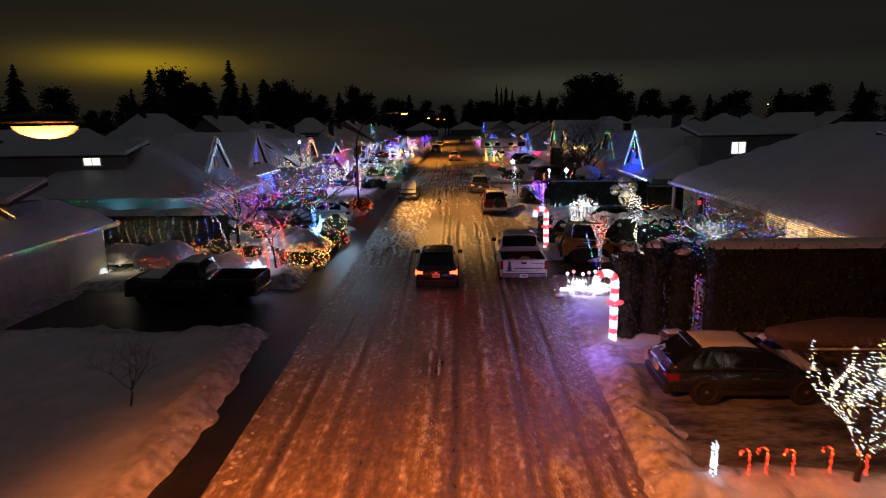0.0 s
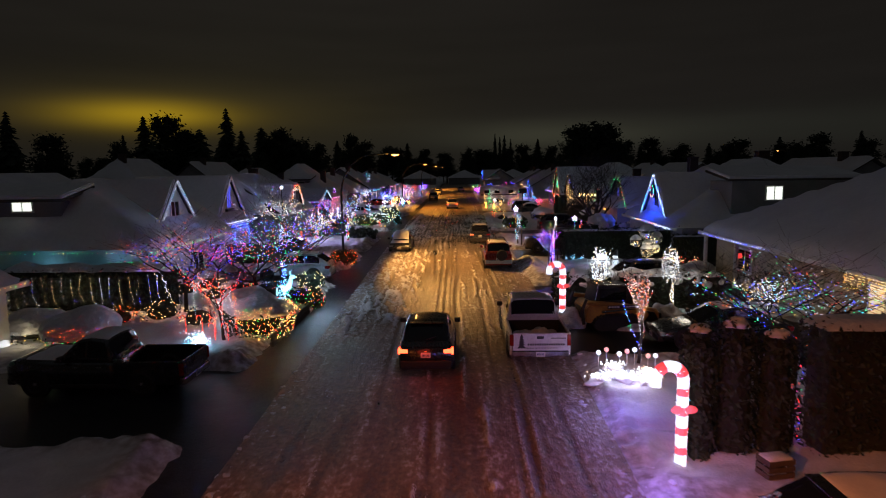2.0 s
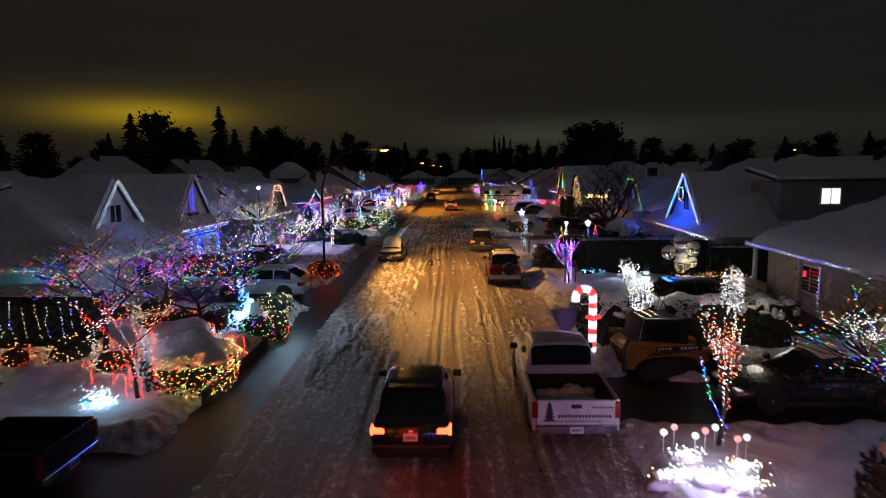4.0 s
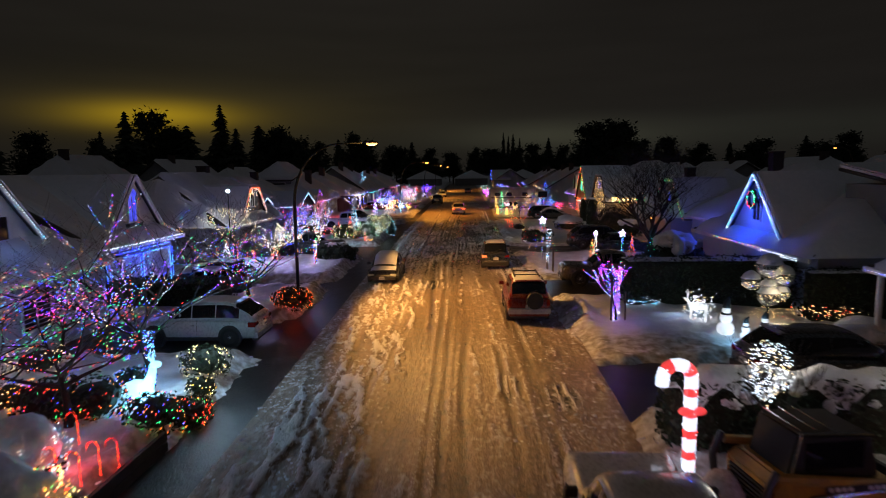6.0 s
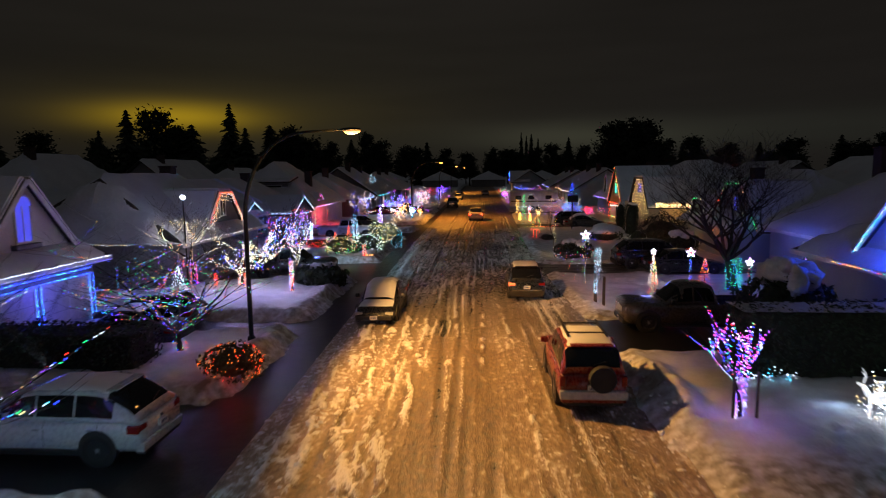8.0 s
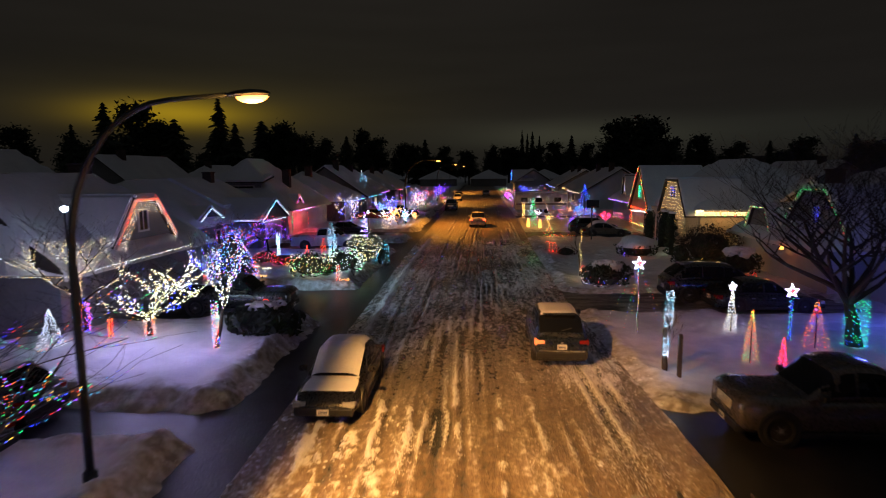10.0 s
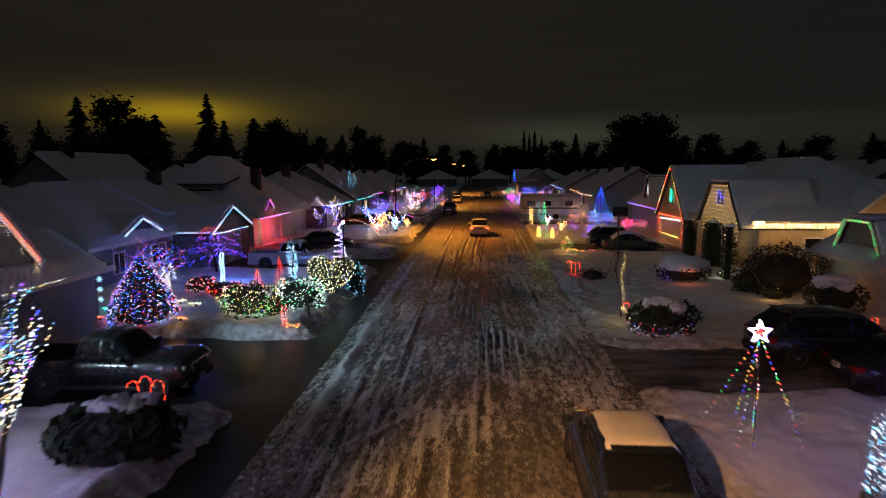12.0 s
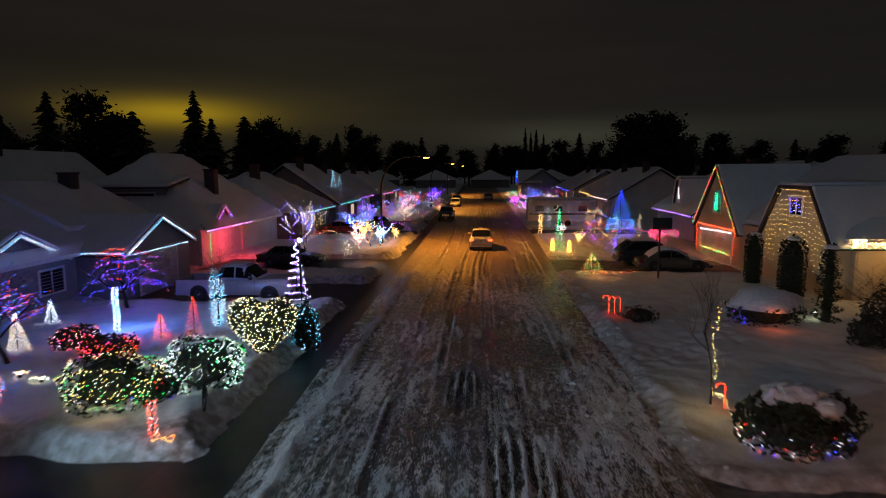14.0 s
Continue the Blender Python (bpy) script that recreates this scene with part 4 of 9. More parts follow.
# rear wing of the grey house: a dark gable that faces back along the street
b = bmesh.new()
prism(b, [Vector((-9.2, 95.6 - h.cy, 3.6)), Vector((-1.2, 95.6 - h.cy, 3.6)), Vector((-5.2, 95.6 - h.cy, 5.65))], (0, 8.0, 0))
gw_ = part("gable_wing", b, M["siding_grey"], h.ob)
for s0, s1 in (((-9.8, 3.42), (-5.2, 5.75)), ((-0.6, 3.42), (-5.2, 5.75))):
    b = bmesh.new()
    prism(b, [Vector((s0[0], 95.1 - h.cy, s0[1])), Vector((s1[0], 95.1 - h.cy, s1[1])), Vector((s1[0], 95.1 - h.cy, s1[1] + .32)), Vector((s0[0], 95.1 - h.cy, s0[1] + .28))], (0, 8.6, 0))
    bmesh.ops.bevel(b, geom=b.edges[:], offset=.06, segments=2, affect="EDGES")
    part("wing_snow", b, M["roof_snow"], gw_, "thick snow on the wing's roof")
h = House(-1, -19.0, 105.6, 121.0, 12, 2.6, 7.7, "siding_white", "white house with red-lit garage, purple eave lights and tall snowy roof", hip=5.2, chimney=(2.2, 112.5, 6.6))
HL5 = h
h.garage(107.0, 112.2)
tri = h.dormer(109.3, 2.6, 3.0, 3.95, 0.1)
h.lit(tri, 0.12, "bwp", 0.04, "blue bulbs outlining a small gable", 16)
h.lit([h.w(-0.66, 105.2, 2.5), h.w(-0.66, 113.2, 2.5)], 0.11, "pmw", 0.04, "purple bulbs along an eave", 17)
h.lit([h.w(-0.1, 112.5, 0.3), h.w(-0.1, 112.5, 2.3)], 0.12, "r", 0.045, "red bulbs beside a garage door", 18)
h.lit([h.w(-0.1, 106.8, 0.3), h.w(-0.1, 106.8, 2.3)], 0.12, "g", 0.045, "green bulbs beside a garage door", 19)
HL5.shed(-27.5, -22.2, 107.2, 4.2, 5.3, -24.6, "pane", back=3.0, win_z=4.7, hw=1.6, hh=.3)
HL1.shed(-27.5, -18.9, 42.2, 3.8, 5.2, -20.9, "window_white", back=2.4, win_z=4.97, hh=.22)
# right side
h = House(1, 16.9, 27.5, 48.2, 13, 2.75, 6.4, "siding_beige", "beige bungalow with long snowy roof and warm eave lights", over=0.9, hip=6.0)
HR1 = h
h.window(0, 44.5, 1.5, 1.5, 1.1, None)
h.window(0, 33.5, 1.5, 1.8, 1.2, "window_warm")
h.lit([h.w(-1.0, 40.0, 2.62), h.w(-1.0, 48.6, 2.62)], 0.12, "wb", 0.035, "white bulbs along an eave", 20)
h.lit([h.w(-1.0, 27.2, 2.6), h.w(-1.0, 34.5, 2.6)], 0.10, "kky", 0.032, "warm icicle bulbs under an eave", 21, drop=0.75)
for yy in (48.0, 44.0):
    b = bmesh.new()
    tube(b, [h.p(-0.75, yy, 0.1), h.p(-0.75, yy, 2.6)], 0.11, 10)
    part("porch_post", b, M["trim"], h.ob)
h = House(1, 16.2, 52.0, 64.5, 15, 2.6, 6.9, "siding_blue", "house with blue-lit steep dormer and snowy roof", hip=5.8, chimney=(9, 60.5, 7.6))
HR2 = h
tri = h.dormer(57.8, 5.9, 2.95, 6.0, 0.1, siding="siding_white", win=(57.8, 4.25, 0.8, 1.1, None))
h.lit(tri, 0.08, "wcw", 0.045, "white-blue light strip outlining a steep dormer", 22)
h.lit([h.w(-0.66, 52.5, 2.5), h.w(-0.66, 56.0, 2.5)], 0.16, "w", 0.045, "white bulbs along an eave", 23, drop=0.25)
h.lit([h.w(-0.66, 56.0, 2.5), h.w(-0.66, 61.5, 2.5)], 0.17, "rgby", 0.045, "multicoloured bulbs along an eave", 24)
HR2.shed(19.4, 27.2, 52.3, 3.1, 5.55, 22.15, "window_white", win_z=4.76)
HR1.shed(22.5, 29.0, 33.5, 4.2, 5.4, 25.0, "pane")
h = House(1, 19.5, 65.9, 75.6, 12, 2.7, 6.6, "siding_blue", "pale blue-lit house behind a bare tree", hip=4.5, chimney=(5, 73, 7.4))
h.window(0, 70.5, 1.5, 1.8, 1.2, None)
h = House(1, 18.3, 77.2, 88.4, 12, 2.3, 6.0, "siding_blue", "house with green-lit gambrel dormers", hip=3.6, chimney=(4.0, 84.5, 6.3))
tr = h.dormer(85.0, 4.0, 2.15, 4.05, 0.0, top=1.9, siding="siding_grey")
h.lit(tr + [tr[0]], 0.15, "gggrk", 0.045, "green and red bulbs outlining a dormer", 25)
tr = h.dormer(80.3, 8.2, 2.35, 5.3, 0.9, top=2.4, siding="siding_grey", win=(80.3, 3.9, 0.6, 0.9, "window_blue"))
h.lit(tr, 0.15, "gggrk", 0.045, "green and red bulbs outlining a gambrel dormer", 26)
h = House(1, 18.2, 95.6, 115.6, 13, 3.2, 7.1, "siding_beige", "beige clapboard house with warm white and red-green lights", hip=6.5, chimney=(8, 104, 7.5))

b = bmesh.new()
box(b, -1.0, 0.0, 96.0 - h.cy, 114.6 - h.cy, -0.1, 2.9)
part("front_bay", b, M["siding_beige"], h.ob)
h.boards(-1.0, 96.0, 106.4, 0.1, 2.8)
tr = h.dormer(99.4, 7.6, 2.8, 5.5, -1.0, top=3.3, siding="siding_beige", win=(99.4, 4.5, 1.2, 0.9, None), trim="darktrim")
rng_ = random.Random(31)
for k in range(23):
    yy = 96.3 + k * 6.2 / 22
    ztop = min(5.35, 2.9 + (3.8 - abs(yy - 99.4)) / 2.15 * 2.6)
    q = along([h.w(-1.12, yy, ztop), h.w(-1.12, yy + rng_.gauss(0, .05), max(1.0, ztop - rng_.uniform(2.4, 4.2)))], 0.27, 0.03, k)
    bulbs("string_lights", q, "kkky", 0.046, 270 + k, "hanging strand of warm white bulbs on a gable")
bulbs("string_lights", [h.w(-1.14, 99.4 + rng_.uniform(-.7, .7), rng_.uniform(4.1, 4.9)) for _ in range(12)], "b", .06, 299, "blue bulbs over a gable window")
tri = h.dormer(110.4, 8.2, 2.3, 6.7, -1.05, siding="siding_beige", win=(110.4, 4.2, 1.3, 1.5, None), trim="darktrim", deep=5)
h.garage(107.6, 113.2, u=-1.05)
h.lit(tri, 0.16, "rrgrky", 0.06, "red and green bulbs outlining a steep gable", 28)
bulbs("string_lights", [h.w(-1.2, 110.4 + .25 * math.sin(k * 1.7), 3.6 + k * .038) for k in range(32)], "ggc", .07, 34, "green bulbs in a gable window")
for q_, c_ in (([(106.9, .4), (106.9, 2.4), (113.9, 2.4), (113.9, .4)], "rro"), ([(107.4, 2.2), (113.4, 2.0)], "wk"), ([(107.6, .7), (113.2, .7), (113.2, 1.9)], "rg")):
    bulbs("string_lights", along([h.w(-1.25, yy, zz) for yy, zz in q_], .09, .05, 3), c_, .055, 29 + len(q_), "red and white bulbs round a garage opening")
# wall of the beige house that faces back along the street
b = bmesh.new()
zz = 0.1
while zz < 3.0:
    prism(b, [Vector((0.1, 95.6 - h.cy - 0.032, zz)), Vector((0.1, 95.6 - h.cy - 0.004, zz)), Vector((0.1, 95.6 - h.cy - 0.004, zz + 0.16)), Vector((0.1, 95.6 - h.cy - 0.010, zz + 0.16))], (12.8, 0, 0))
    zz += 0.16
part("siding", b, M["siding_beige"], h.ob)
for wx in (3.4, 5.0, 8.5):
    b = boxes((wx - 0.62, wx + 0.62, 95.6 - h.cy - 0.09, 95.6 - h.cy - 0.036, 0.95, 2.15))
    wf = part("window", b, M["trim"], h.ob)
    part("pane", boxes((wx - 0.5, wx + 0.5, 95.6 - h.cy - 0.10, 95.6 - h.cy - 0.092, 1.07, 2.03)), M["pane"], wf)
h.lit([h.w(-0.6, 94.9, 3.22), h.w(13, 94.9, 3.22)], 0.05, "kkk", 0.085, "warm white icicle bulbs along an eave", 30, drop=0.45)
h.lit([h.w(-0.6, 94.92, 2.72), h.w(13, 94.92, 2.72)], 0.75, "rg", 0.07, "red and green bulbs under a fringe of white ones", 33)
b = bmesh.new()
prism(b, [Vector((5.4, 94.9 - h.cy, 3.3)), Vector((10.4, 94.9 - h.cy, 3.3)), Vector((7.9, 94.9 - h.cy, 5.4))], (0, 5.5, 0))
gb_ = part("gable_bay", b, M["siding_beige"], h.ob)
for s0, s1 in (((5.0, 3.1), (7.9, 5.5)), ((10.8, 3.1), (7.9, 5.5))):
    b = bmesh.new()
    prism(b, [Vector((s0[0], 94.6 - h.cy, s0[1])), Vector((s1[0], 94.6 - h.cy, s1[1])), Vector((s1[0], 94.6 - h.cy, s1[1] + .3)), Vector((s0[0], 94.6 - h.cy, s0[1] + .26))], (0, 6, 0))
    part("bay_snow", b, M["roof_snow"], gb_)
part("eave_board", boxes((0.0, 13.0, 94.85 - h.cy, 95.6 - h.cy, 3.06, 3.2)), M["trim"], h.ob)
h = House(1, 18.5, 119, 130, 12, 2.6, 6.4, "siding_grey", "grey house with purple eave lights and a small dormer", chimney=(5, 120, 7.2))
tr = h.dormer(124, 2.6, 3.2, 5.6, 0.2, top=0.9, siding="siding_white", win=(124, 4.3, 0.7, 1.1, "window_white"))
h.lit([h.w(-0.66, 117.6, 2.5), h.w(-0.66, 130, 2.5)], 0.22, "bppw", 0.05, "blue and purple bulbs along an eave", 31)
FAR = [(-1, -17, 121, 133, 6.2, "siding_brown"), (-1, -17, 136, 148, 7.2, "siding_grey"), (-1, -18, 151, 163, 6.5, "siding_white"), (-1, -17, 167, 179, 6.4, "siding_grey"), (-1, -18, 184, 196, 6.2, "siding_white"),
       (1, 17, 146, 160, 6.6, "siding_white"), (1, 18, 163, 176, 6.5, "siding_beige"), (1, 17, 180, 192, 6.3, "siding_white"), (1, 18, 197, 210, 6.2, "siding_grey")]
FH = []
for k, (sd, xf, a, c, rz, si) in enumerate(FAR):
    h = House(sd, xf, a, c, 12, 2.7, rz, si, "snow-roofed house farther along the street", boards=False, chimney=(5, a + 3, rz + 0.9), hip=3.5 if k % 3 == 0 else 0.0)
    h.garage(a + 1.5, a + 5.5)
    h.window(0, c - 3, 1.5, 1.6, 1.2, "window_warm" if k % 3 == 1 else None)
    FH.append(h)
# houses behind the first rows
for k, (sd, xf, a, c, rz) in enumerate([(-1, -38, 20, 34, 6.6), (-1, -39, 42, 56, 6.9), (-1, -38, 64, 80, 6.6), (-1, -40, 92, 108, 8.6), (-1, -38, 114, 130, 8.4), (-1, -39, 140, 158, 7.4),
                                        (1, 38, 30, 46, 7.2), (1, 40, 54, 70, 7.0), (1, 39, 78, 94, 7.2), (1, 40, 100, 118, 7.4), (1, 39, 124, 142, 7.2), (1, 40, 150, 168, 7.4)]):
    House(sd, xf, a, c, 12, 3.2, rz, "siding_grey", "dark house with snowy roof behind the street", boards=False, hip=4 if k % 2 else 0.0, chimney=(5.5, a + 4, rz + 0.7))
for xx, a in ((-24, 286), (-4, 290), (18, 284), (40, 292), (-46, 290)):
    House(1, xx, a, a + 12, 14, 3.0, 6.4, "siding_grey", "low house closing the far end of the street", boards=False, hip=4)


# ---- street lamps ----
def street_lamp(base, head, power, rgb, throw=0.45, cone=104, wide=2.2, blend=0.5, wing=0):
    """A curved-arm street lamp: tapering pole at base, luminaire at head."""
    bx, by, bz = base
    ob = thing("street_lamp", (bx, by, bz), 0, "dark curved-arm street lamp with glowing orange head", "street lamp", "street lamps")
    h = Vector(head) - Vector(base)
    flat = Vector((h.x, h.y, 0))
    pts, n = [Vector((0, 0, 0)), Vector((0, 0, h.z * 0.35)), Vector((0, 0, h.z * 0.62))], 10
    for k in range(1, n + 1):
        a = math.pi / 2 * k / n
        pts.append(Vector((0, 0, h.z * 0.62)) + flat * 0.62 * (1 - math.cos(a)) + Vector((0, 0, (h.z * 0.38 + 0.05) * math.sin(a))))
    pts.append(flat * 0.9 + Vector((0, 0, h.z + 0.07)))
    b = bmesh.new()
    tube(b, pts, [0.085 - 0.045 * k / (len(pts) - 1) for k in range(len(pts))], 10)
    part("pole", b, M["post"], ob, smooth=True)
    b = bmesh.new()
    tube(b, [(0, 0, 0), (0, 0, 0.35), (0, 0, 0.4)], [0.15, 0.14, 0.09], 12)
    part("base_cover", b, M["post"], ob)
    d = flat.normalized()
    b = bmesh.new()
    r = bmesh.ops.create_uvsphere(b, u_segments=16, v_segments=10, radius=1)
    m = Matrix.Translation(h + Vector((0, 0, 0.06))) @ d.to_track_quat("X", "Z").to_matrix().to_4x4() @ Matrix.Diagonal((0.42, 0.17, 0.075, 1))
    for v in r["verts"]:
        v.co.z = max(v.co.z, -0.15)
        v.co = m @ v.co
    hd = part("lamp_head", b, M["post"], ob, smooth=True)
    b = bmesh.new()
    r = bmesh.ops.create_uvsphere(b, u_segments=16, v_segments=10, radius=1)
    m = Matrix.Translation(h + Vector((0, 0, 0.03)) + d * 0.08) @ d.to_track_quat("X", "Z").to_matrix().to_4x4() @ Matrix.Diagonal((0.30, 0.14, 0.12, 1))
    for v in r["verts"]:
        v.co.z = min(v.co.z, -0.1)
        v.co = m @ v.co
    part("lens", b, M["sodium_glow"], hd, "glowing orange sodium lens", smooth=True)
    # the reflector throws the light along the road and away from the houses
    p = Vector(head) + d * 0.1 - Vector((0, 0, 0.2))
    lamp("sodium_lamp", "SPOT", p, power, rgb, 0.1, p + Vector((throw, 0.0, -1)), cone, wide).data.spot_blend = blend
    lamp("sodium_spill", "POINT", p, power * .022, rgb, 0.2)
    if wing:
        # the two side lobes of the reflector, along the road
        lamp("sodium_lamp_lobe", "SPOT", p, wing * 1.2, rgb, 0.1, p + Vector((1.05, -1.6, -1)), 50, 1.0).data.spot_blend = 1.0
        lamp("sodium_lamp_lobe", "SPOT", p, wing * 1.55, (rgb[0], rgb[1] * .84, rgb[2]), 0.1, p + Vector((1.0, 1.8, -1)), 48, 1.0).data.spot_blend = 1.0


street_lamp((-6.6, 11.6, 0.1), (-2.15, 10.9, 7.05), 7600, (1.0, 0.23, 0.045), 0.46, 140, 1.6, 1.0)
street_lamp((-7.2, 56.3, 0.2), (-3.1, 55.0, 7.68), 7800, (1.0, 0.475, 0.115), 0.47, 69, 3.8, 0.65, 2500)
street_lamp((-8.6, 118.0, 0.1), (-4.6, 117.0, 7.6), 7600, (1.0, 0.36, 0.04), 0.45, 122, 1.8, 1.0)
street_lamp((-8.8, 172.0, 0.1), (-5.0, 171.0, 7.6), 5000, (1.0, 0.38, 0.05))
street_lamp((-9.0, 226.0, 0.1), (-5.0, 225.0, 7.6), 5000, (1.0, 0.38, 0.05))
street_lamp((62.5, 126.0, 0.1), (59.0, 125.0, 9.2), 300, (1.0, 0.30, 0.05))
street_lamp((105.0, 153.0, 0.1), (101.0, 152.0, 8.6), 300, (1.0, 0.34, 0.06))


# ---- vehicles ----
def wheel_parts(ob, x, y, r, w=0.22, spokes=5):
    s = 1 if x > 0 else -1
    b = bmesh.new()
    prof = [(r * 0.62, w / 2), (r * 0.9, w / 2), (r, w / 2 - 0.04), (r, -w / 2 + 0.04), (r * 0.9, -w / 2), (r * 0.62, -w / 2)]
    n = 20
    rings = [[Vector((x + q, y + rr * math.cos(2 * math.pi * k / n), r + rr * math.sin(2 * math.pi * k / n))) for rr, q in prof] for k in range(n)]
    vs = [[b.verts.new(p) for p in ring] for ring in rings]
    for k in range(n):
        a, c = vs[k], vs[(k + 1) % n]
        for j in range(len(prof)):
            i = (j + 1) % len(prof)
            b.faces.new((a[j], a[i], c[i], c[j]))
    wh = part("wheel", b, M["tyre"], ob, smooth=True)
    b = bmesh.new()
    xo = x + s * (w / 2 - 0.03)
    tube(b, [(xo - s * 0.04, y, r), (xo - s * 0.03, y, r)], [r * 0.62, r * 0.62], 20)
    tube(b, [(xo - s * 0.02, y, r), (xo + s * 0.02, y, r)], [r * 0.14, r * 0.12], 12)
    for k in range(2 * spokes):
        a = 2 * math.pi * (k // 2 + (.16 if k % 2 else -.16)) / spokes
        dy, dz = math.cos(a), math.sin(a)
        tube(b, [(xo, y, r), (xo - s * 0.01, y + dy * r * 0.62, r + dz * r * 0.62)], [r * 0.05, r * 0.06], 6)
    tube(b, [(xo, y + r * .63 * math.cos(2 * math.pi * k / 18), r + r * .63 * math.sin(2 * math.pi * k / 18)) for k in range(19)], r * .05, 5, cap=False)
    part("rim", b, M["rim"], wh, "alloy wheel rim")


def snow_slab(ob, x0, x1, y0, y1, z, t, seed, bend=0.0, name="snow_cap", under=None):
    """A soft layer of snow on a flat top; bend: metres that it falls towards its ends."""
    nx, ny = 10, 14
    vs, fs = [], []
    for i in range(nx + 1):
        for j in range(ny + 1):
            f, g = i / nx, j / ny
            e = max(0.0, min(f, 1 - f) * 6, 0) if min(f, 1 - f) < 1 / 6 else 1
            e2 = min(g, 1 - g) * 8 if min(g, 1 - g) < 1 / 8 else 1
            k = math.sqrt(max(0, min(e, e2)))
            vs.append((x0 + f * (x1 - x0), y0 + g * (y1 - y0), (under(y0 + g * (y1 - y0)) if under else z) - bend * (2 * g - 1) ** 2 + t * k * (1 + 0.25 * noise.noise(Vector((f * 4, g * 5, seed)))) - 0.01))
    for i in range(nx):
        for j in range(ny):
            a = i * (ny + 1) + j
            fs.append((a, a + ny + 1, a + ny + 2, a + 1))
    tagged(raw(name, vs, fs, M["car_snow"], ob, smooth=True), "layer of snow on the vehicle")


def ring_pts(y, z0, z1, hw, taper=0.9):
    hgt = z1 - z0
    half = [(0.86 * hw, z0), (0.985 * hw, z0 + 0.18 * hgt), (hw, z0 + 0.5 * hgt), (0.985 * hw, z0 + 0.78 * hgt), (taper * hw, z1 - 0.02), (taper * 0.8 * hw, z1)]
    return [Vector((x, y, z)) for x, z in half] + [Vector((-x, y, z)) for x, z in reversed(half)]


def vehicle(name, place, turn, L, W, H, colour, label, kind="suv", tail="off", head="off", snow=0.0, hood_snow=0.0, wheel_r=0.35, group="", splits=2, extras=()):
    """A car built along its own y axis, nose to +y."""
    ob = thing(name, place, turn, label, "car" if kind != "pickup" else "pickup truck", group)
    hl, hw = L / 2, W / 2
    belt = H * (0.60 if kind == "sedan" else 0.61)
    nose = H * (0.47 if kind == "sedan" else 0.59 if kind == "pickup" else 0.56)
    z0 = 0.24 if kind == "sedan" else 0.30
    if kind == "sedan":
        st = [(-hl, z0 + .12, belt - .10, .86), (-hl + .10, z0, belt - .02, .95), (-hl + .7, z0 - .02, belt, 1), (0, z0 - .02, belt, 1), (hl - 1.25, z0 - .02, belt - .04, 1), (hl - .5, z0, nose + .03, .97), (hl - .12, z0 + .04, nose - .10, .88), (hl, z0 + .12, nose - .2, .72)]
        gb, gt = (-hl + .55, hl - 1.35), (-hl + 1.25, hl - 2.25)
    elif kind == "pickup":
        st = [(-hl + 2.05, z0, belt, 1), (-hl + 2.3, z0, belt, 1), (0.4, z0, belt, 1), (hl - 1.4, z0, belt, 1), (hl - .35, z0, nose + .08, .98), (hl - .1, z0 + .05, nose, .94), (hl, z0 + .1, nose - .12, .86)]
        gb, gt = (-hl + 2.08, hl - 1.5), (-hl + 2.3, hl - 2.25)
    else:
        st = [(-hl, z0 + .14, belt - .10, .90), (-hl + .09, z0 + .02, belt - .02, .97), (-hl + .6, z0, belt, 1), (0, z0, belt, 1), (hl - 1.2, z0, belt - .03, 1), (hl - .4, z0, nose + .02, .97), (hl - .1, z0 + .05, nose - .10, .9), (hl, z0 + .12, nose - .2, .78)]
        gb, gt = ((-hl + .06, hl - 1.2), (-hl + .42, hl - 1.95)) if kind == "boxy" else ((-hl + .05, hl - 1.0), (-hl + .80, hl - 2.05))
    b = bmesh.new()
    loft(b, [ring_pts(y, a, c, hw * k) for y, a, c, k in st])
    part("body", b, M[colour], ob, smooth=True)
    gw, tw = hw * 0.93, hw * 0.70
    dh = H - belt
    ctrl = [(gb[0], 0.0), (gb[0] + (gt[0] - gb[0]) * .35, .42), (gt[0], .90), (gt[0] + .35, .985), ((gt[0] + gt[1]) / 2 + .2, 1.0), (gt[1] - .25, .97), (gt[1] + .05, .90), (gb[1], 0.0)]
    if kind == "pickup":
        ctrl[1] = (gb[0] + (gt[0] - gb[0]) * .5, .5)
    if kind == "sedan":
        ctrl[1] = (gb[0] + (gt[0] - gb[0]) * .5, .52)

    def skin(y, k, grow=0.0):
        """Point k (0 belt to 6 crown) of the cabin's half section at y."""
        f = float(np.interp(y, [c[0] for c in ctrl], [c[1] for c in ctrl]))
        fx, fz = ((1.0, 0.0), (.985, .16), (.90, .58), (.83, .84), (.74, .955), (.42, .995), (0.0, 1.01))[k]
        return Vector(((gw + grow) * (fx if k < 6 else 0.0), y, belt - .02 + (dh + .02 + grow) * fz * f + (grow if k > 3 else 0)))
    ys = sorted(set([c[0] for c in ctrl] + list(np.linspace(gb[0], gb[1], 15))))
    b = bmesh.new()
    loft(b, [[skin(y, k) for k in range(7)] + [Vector((-skin(y, k).x, y, skin(y, k).z)) for k in (5, 4, 3, 2, 1, 0)] for y in ys])
    part("cabin", b, M[colour], ob, smooth=True)

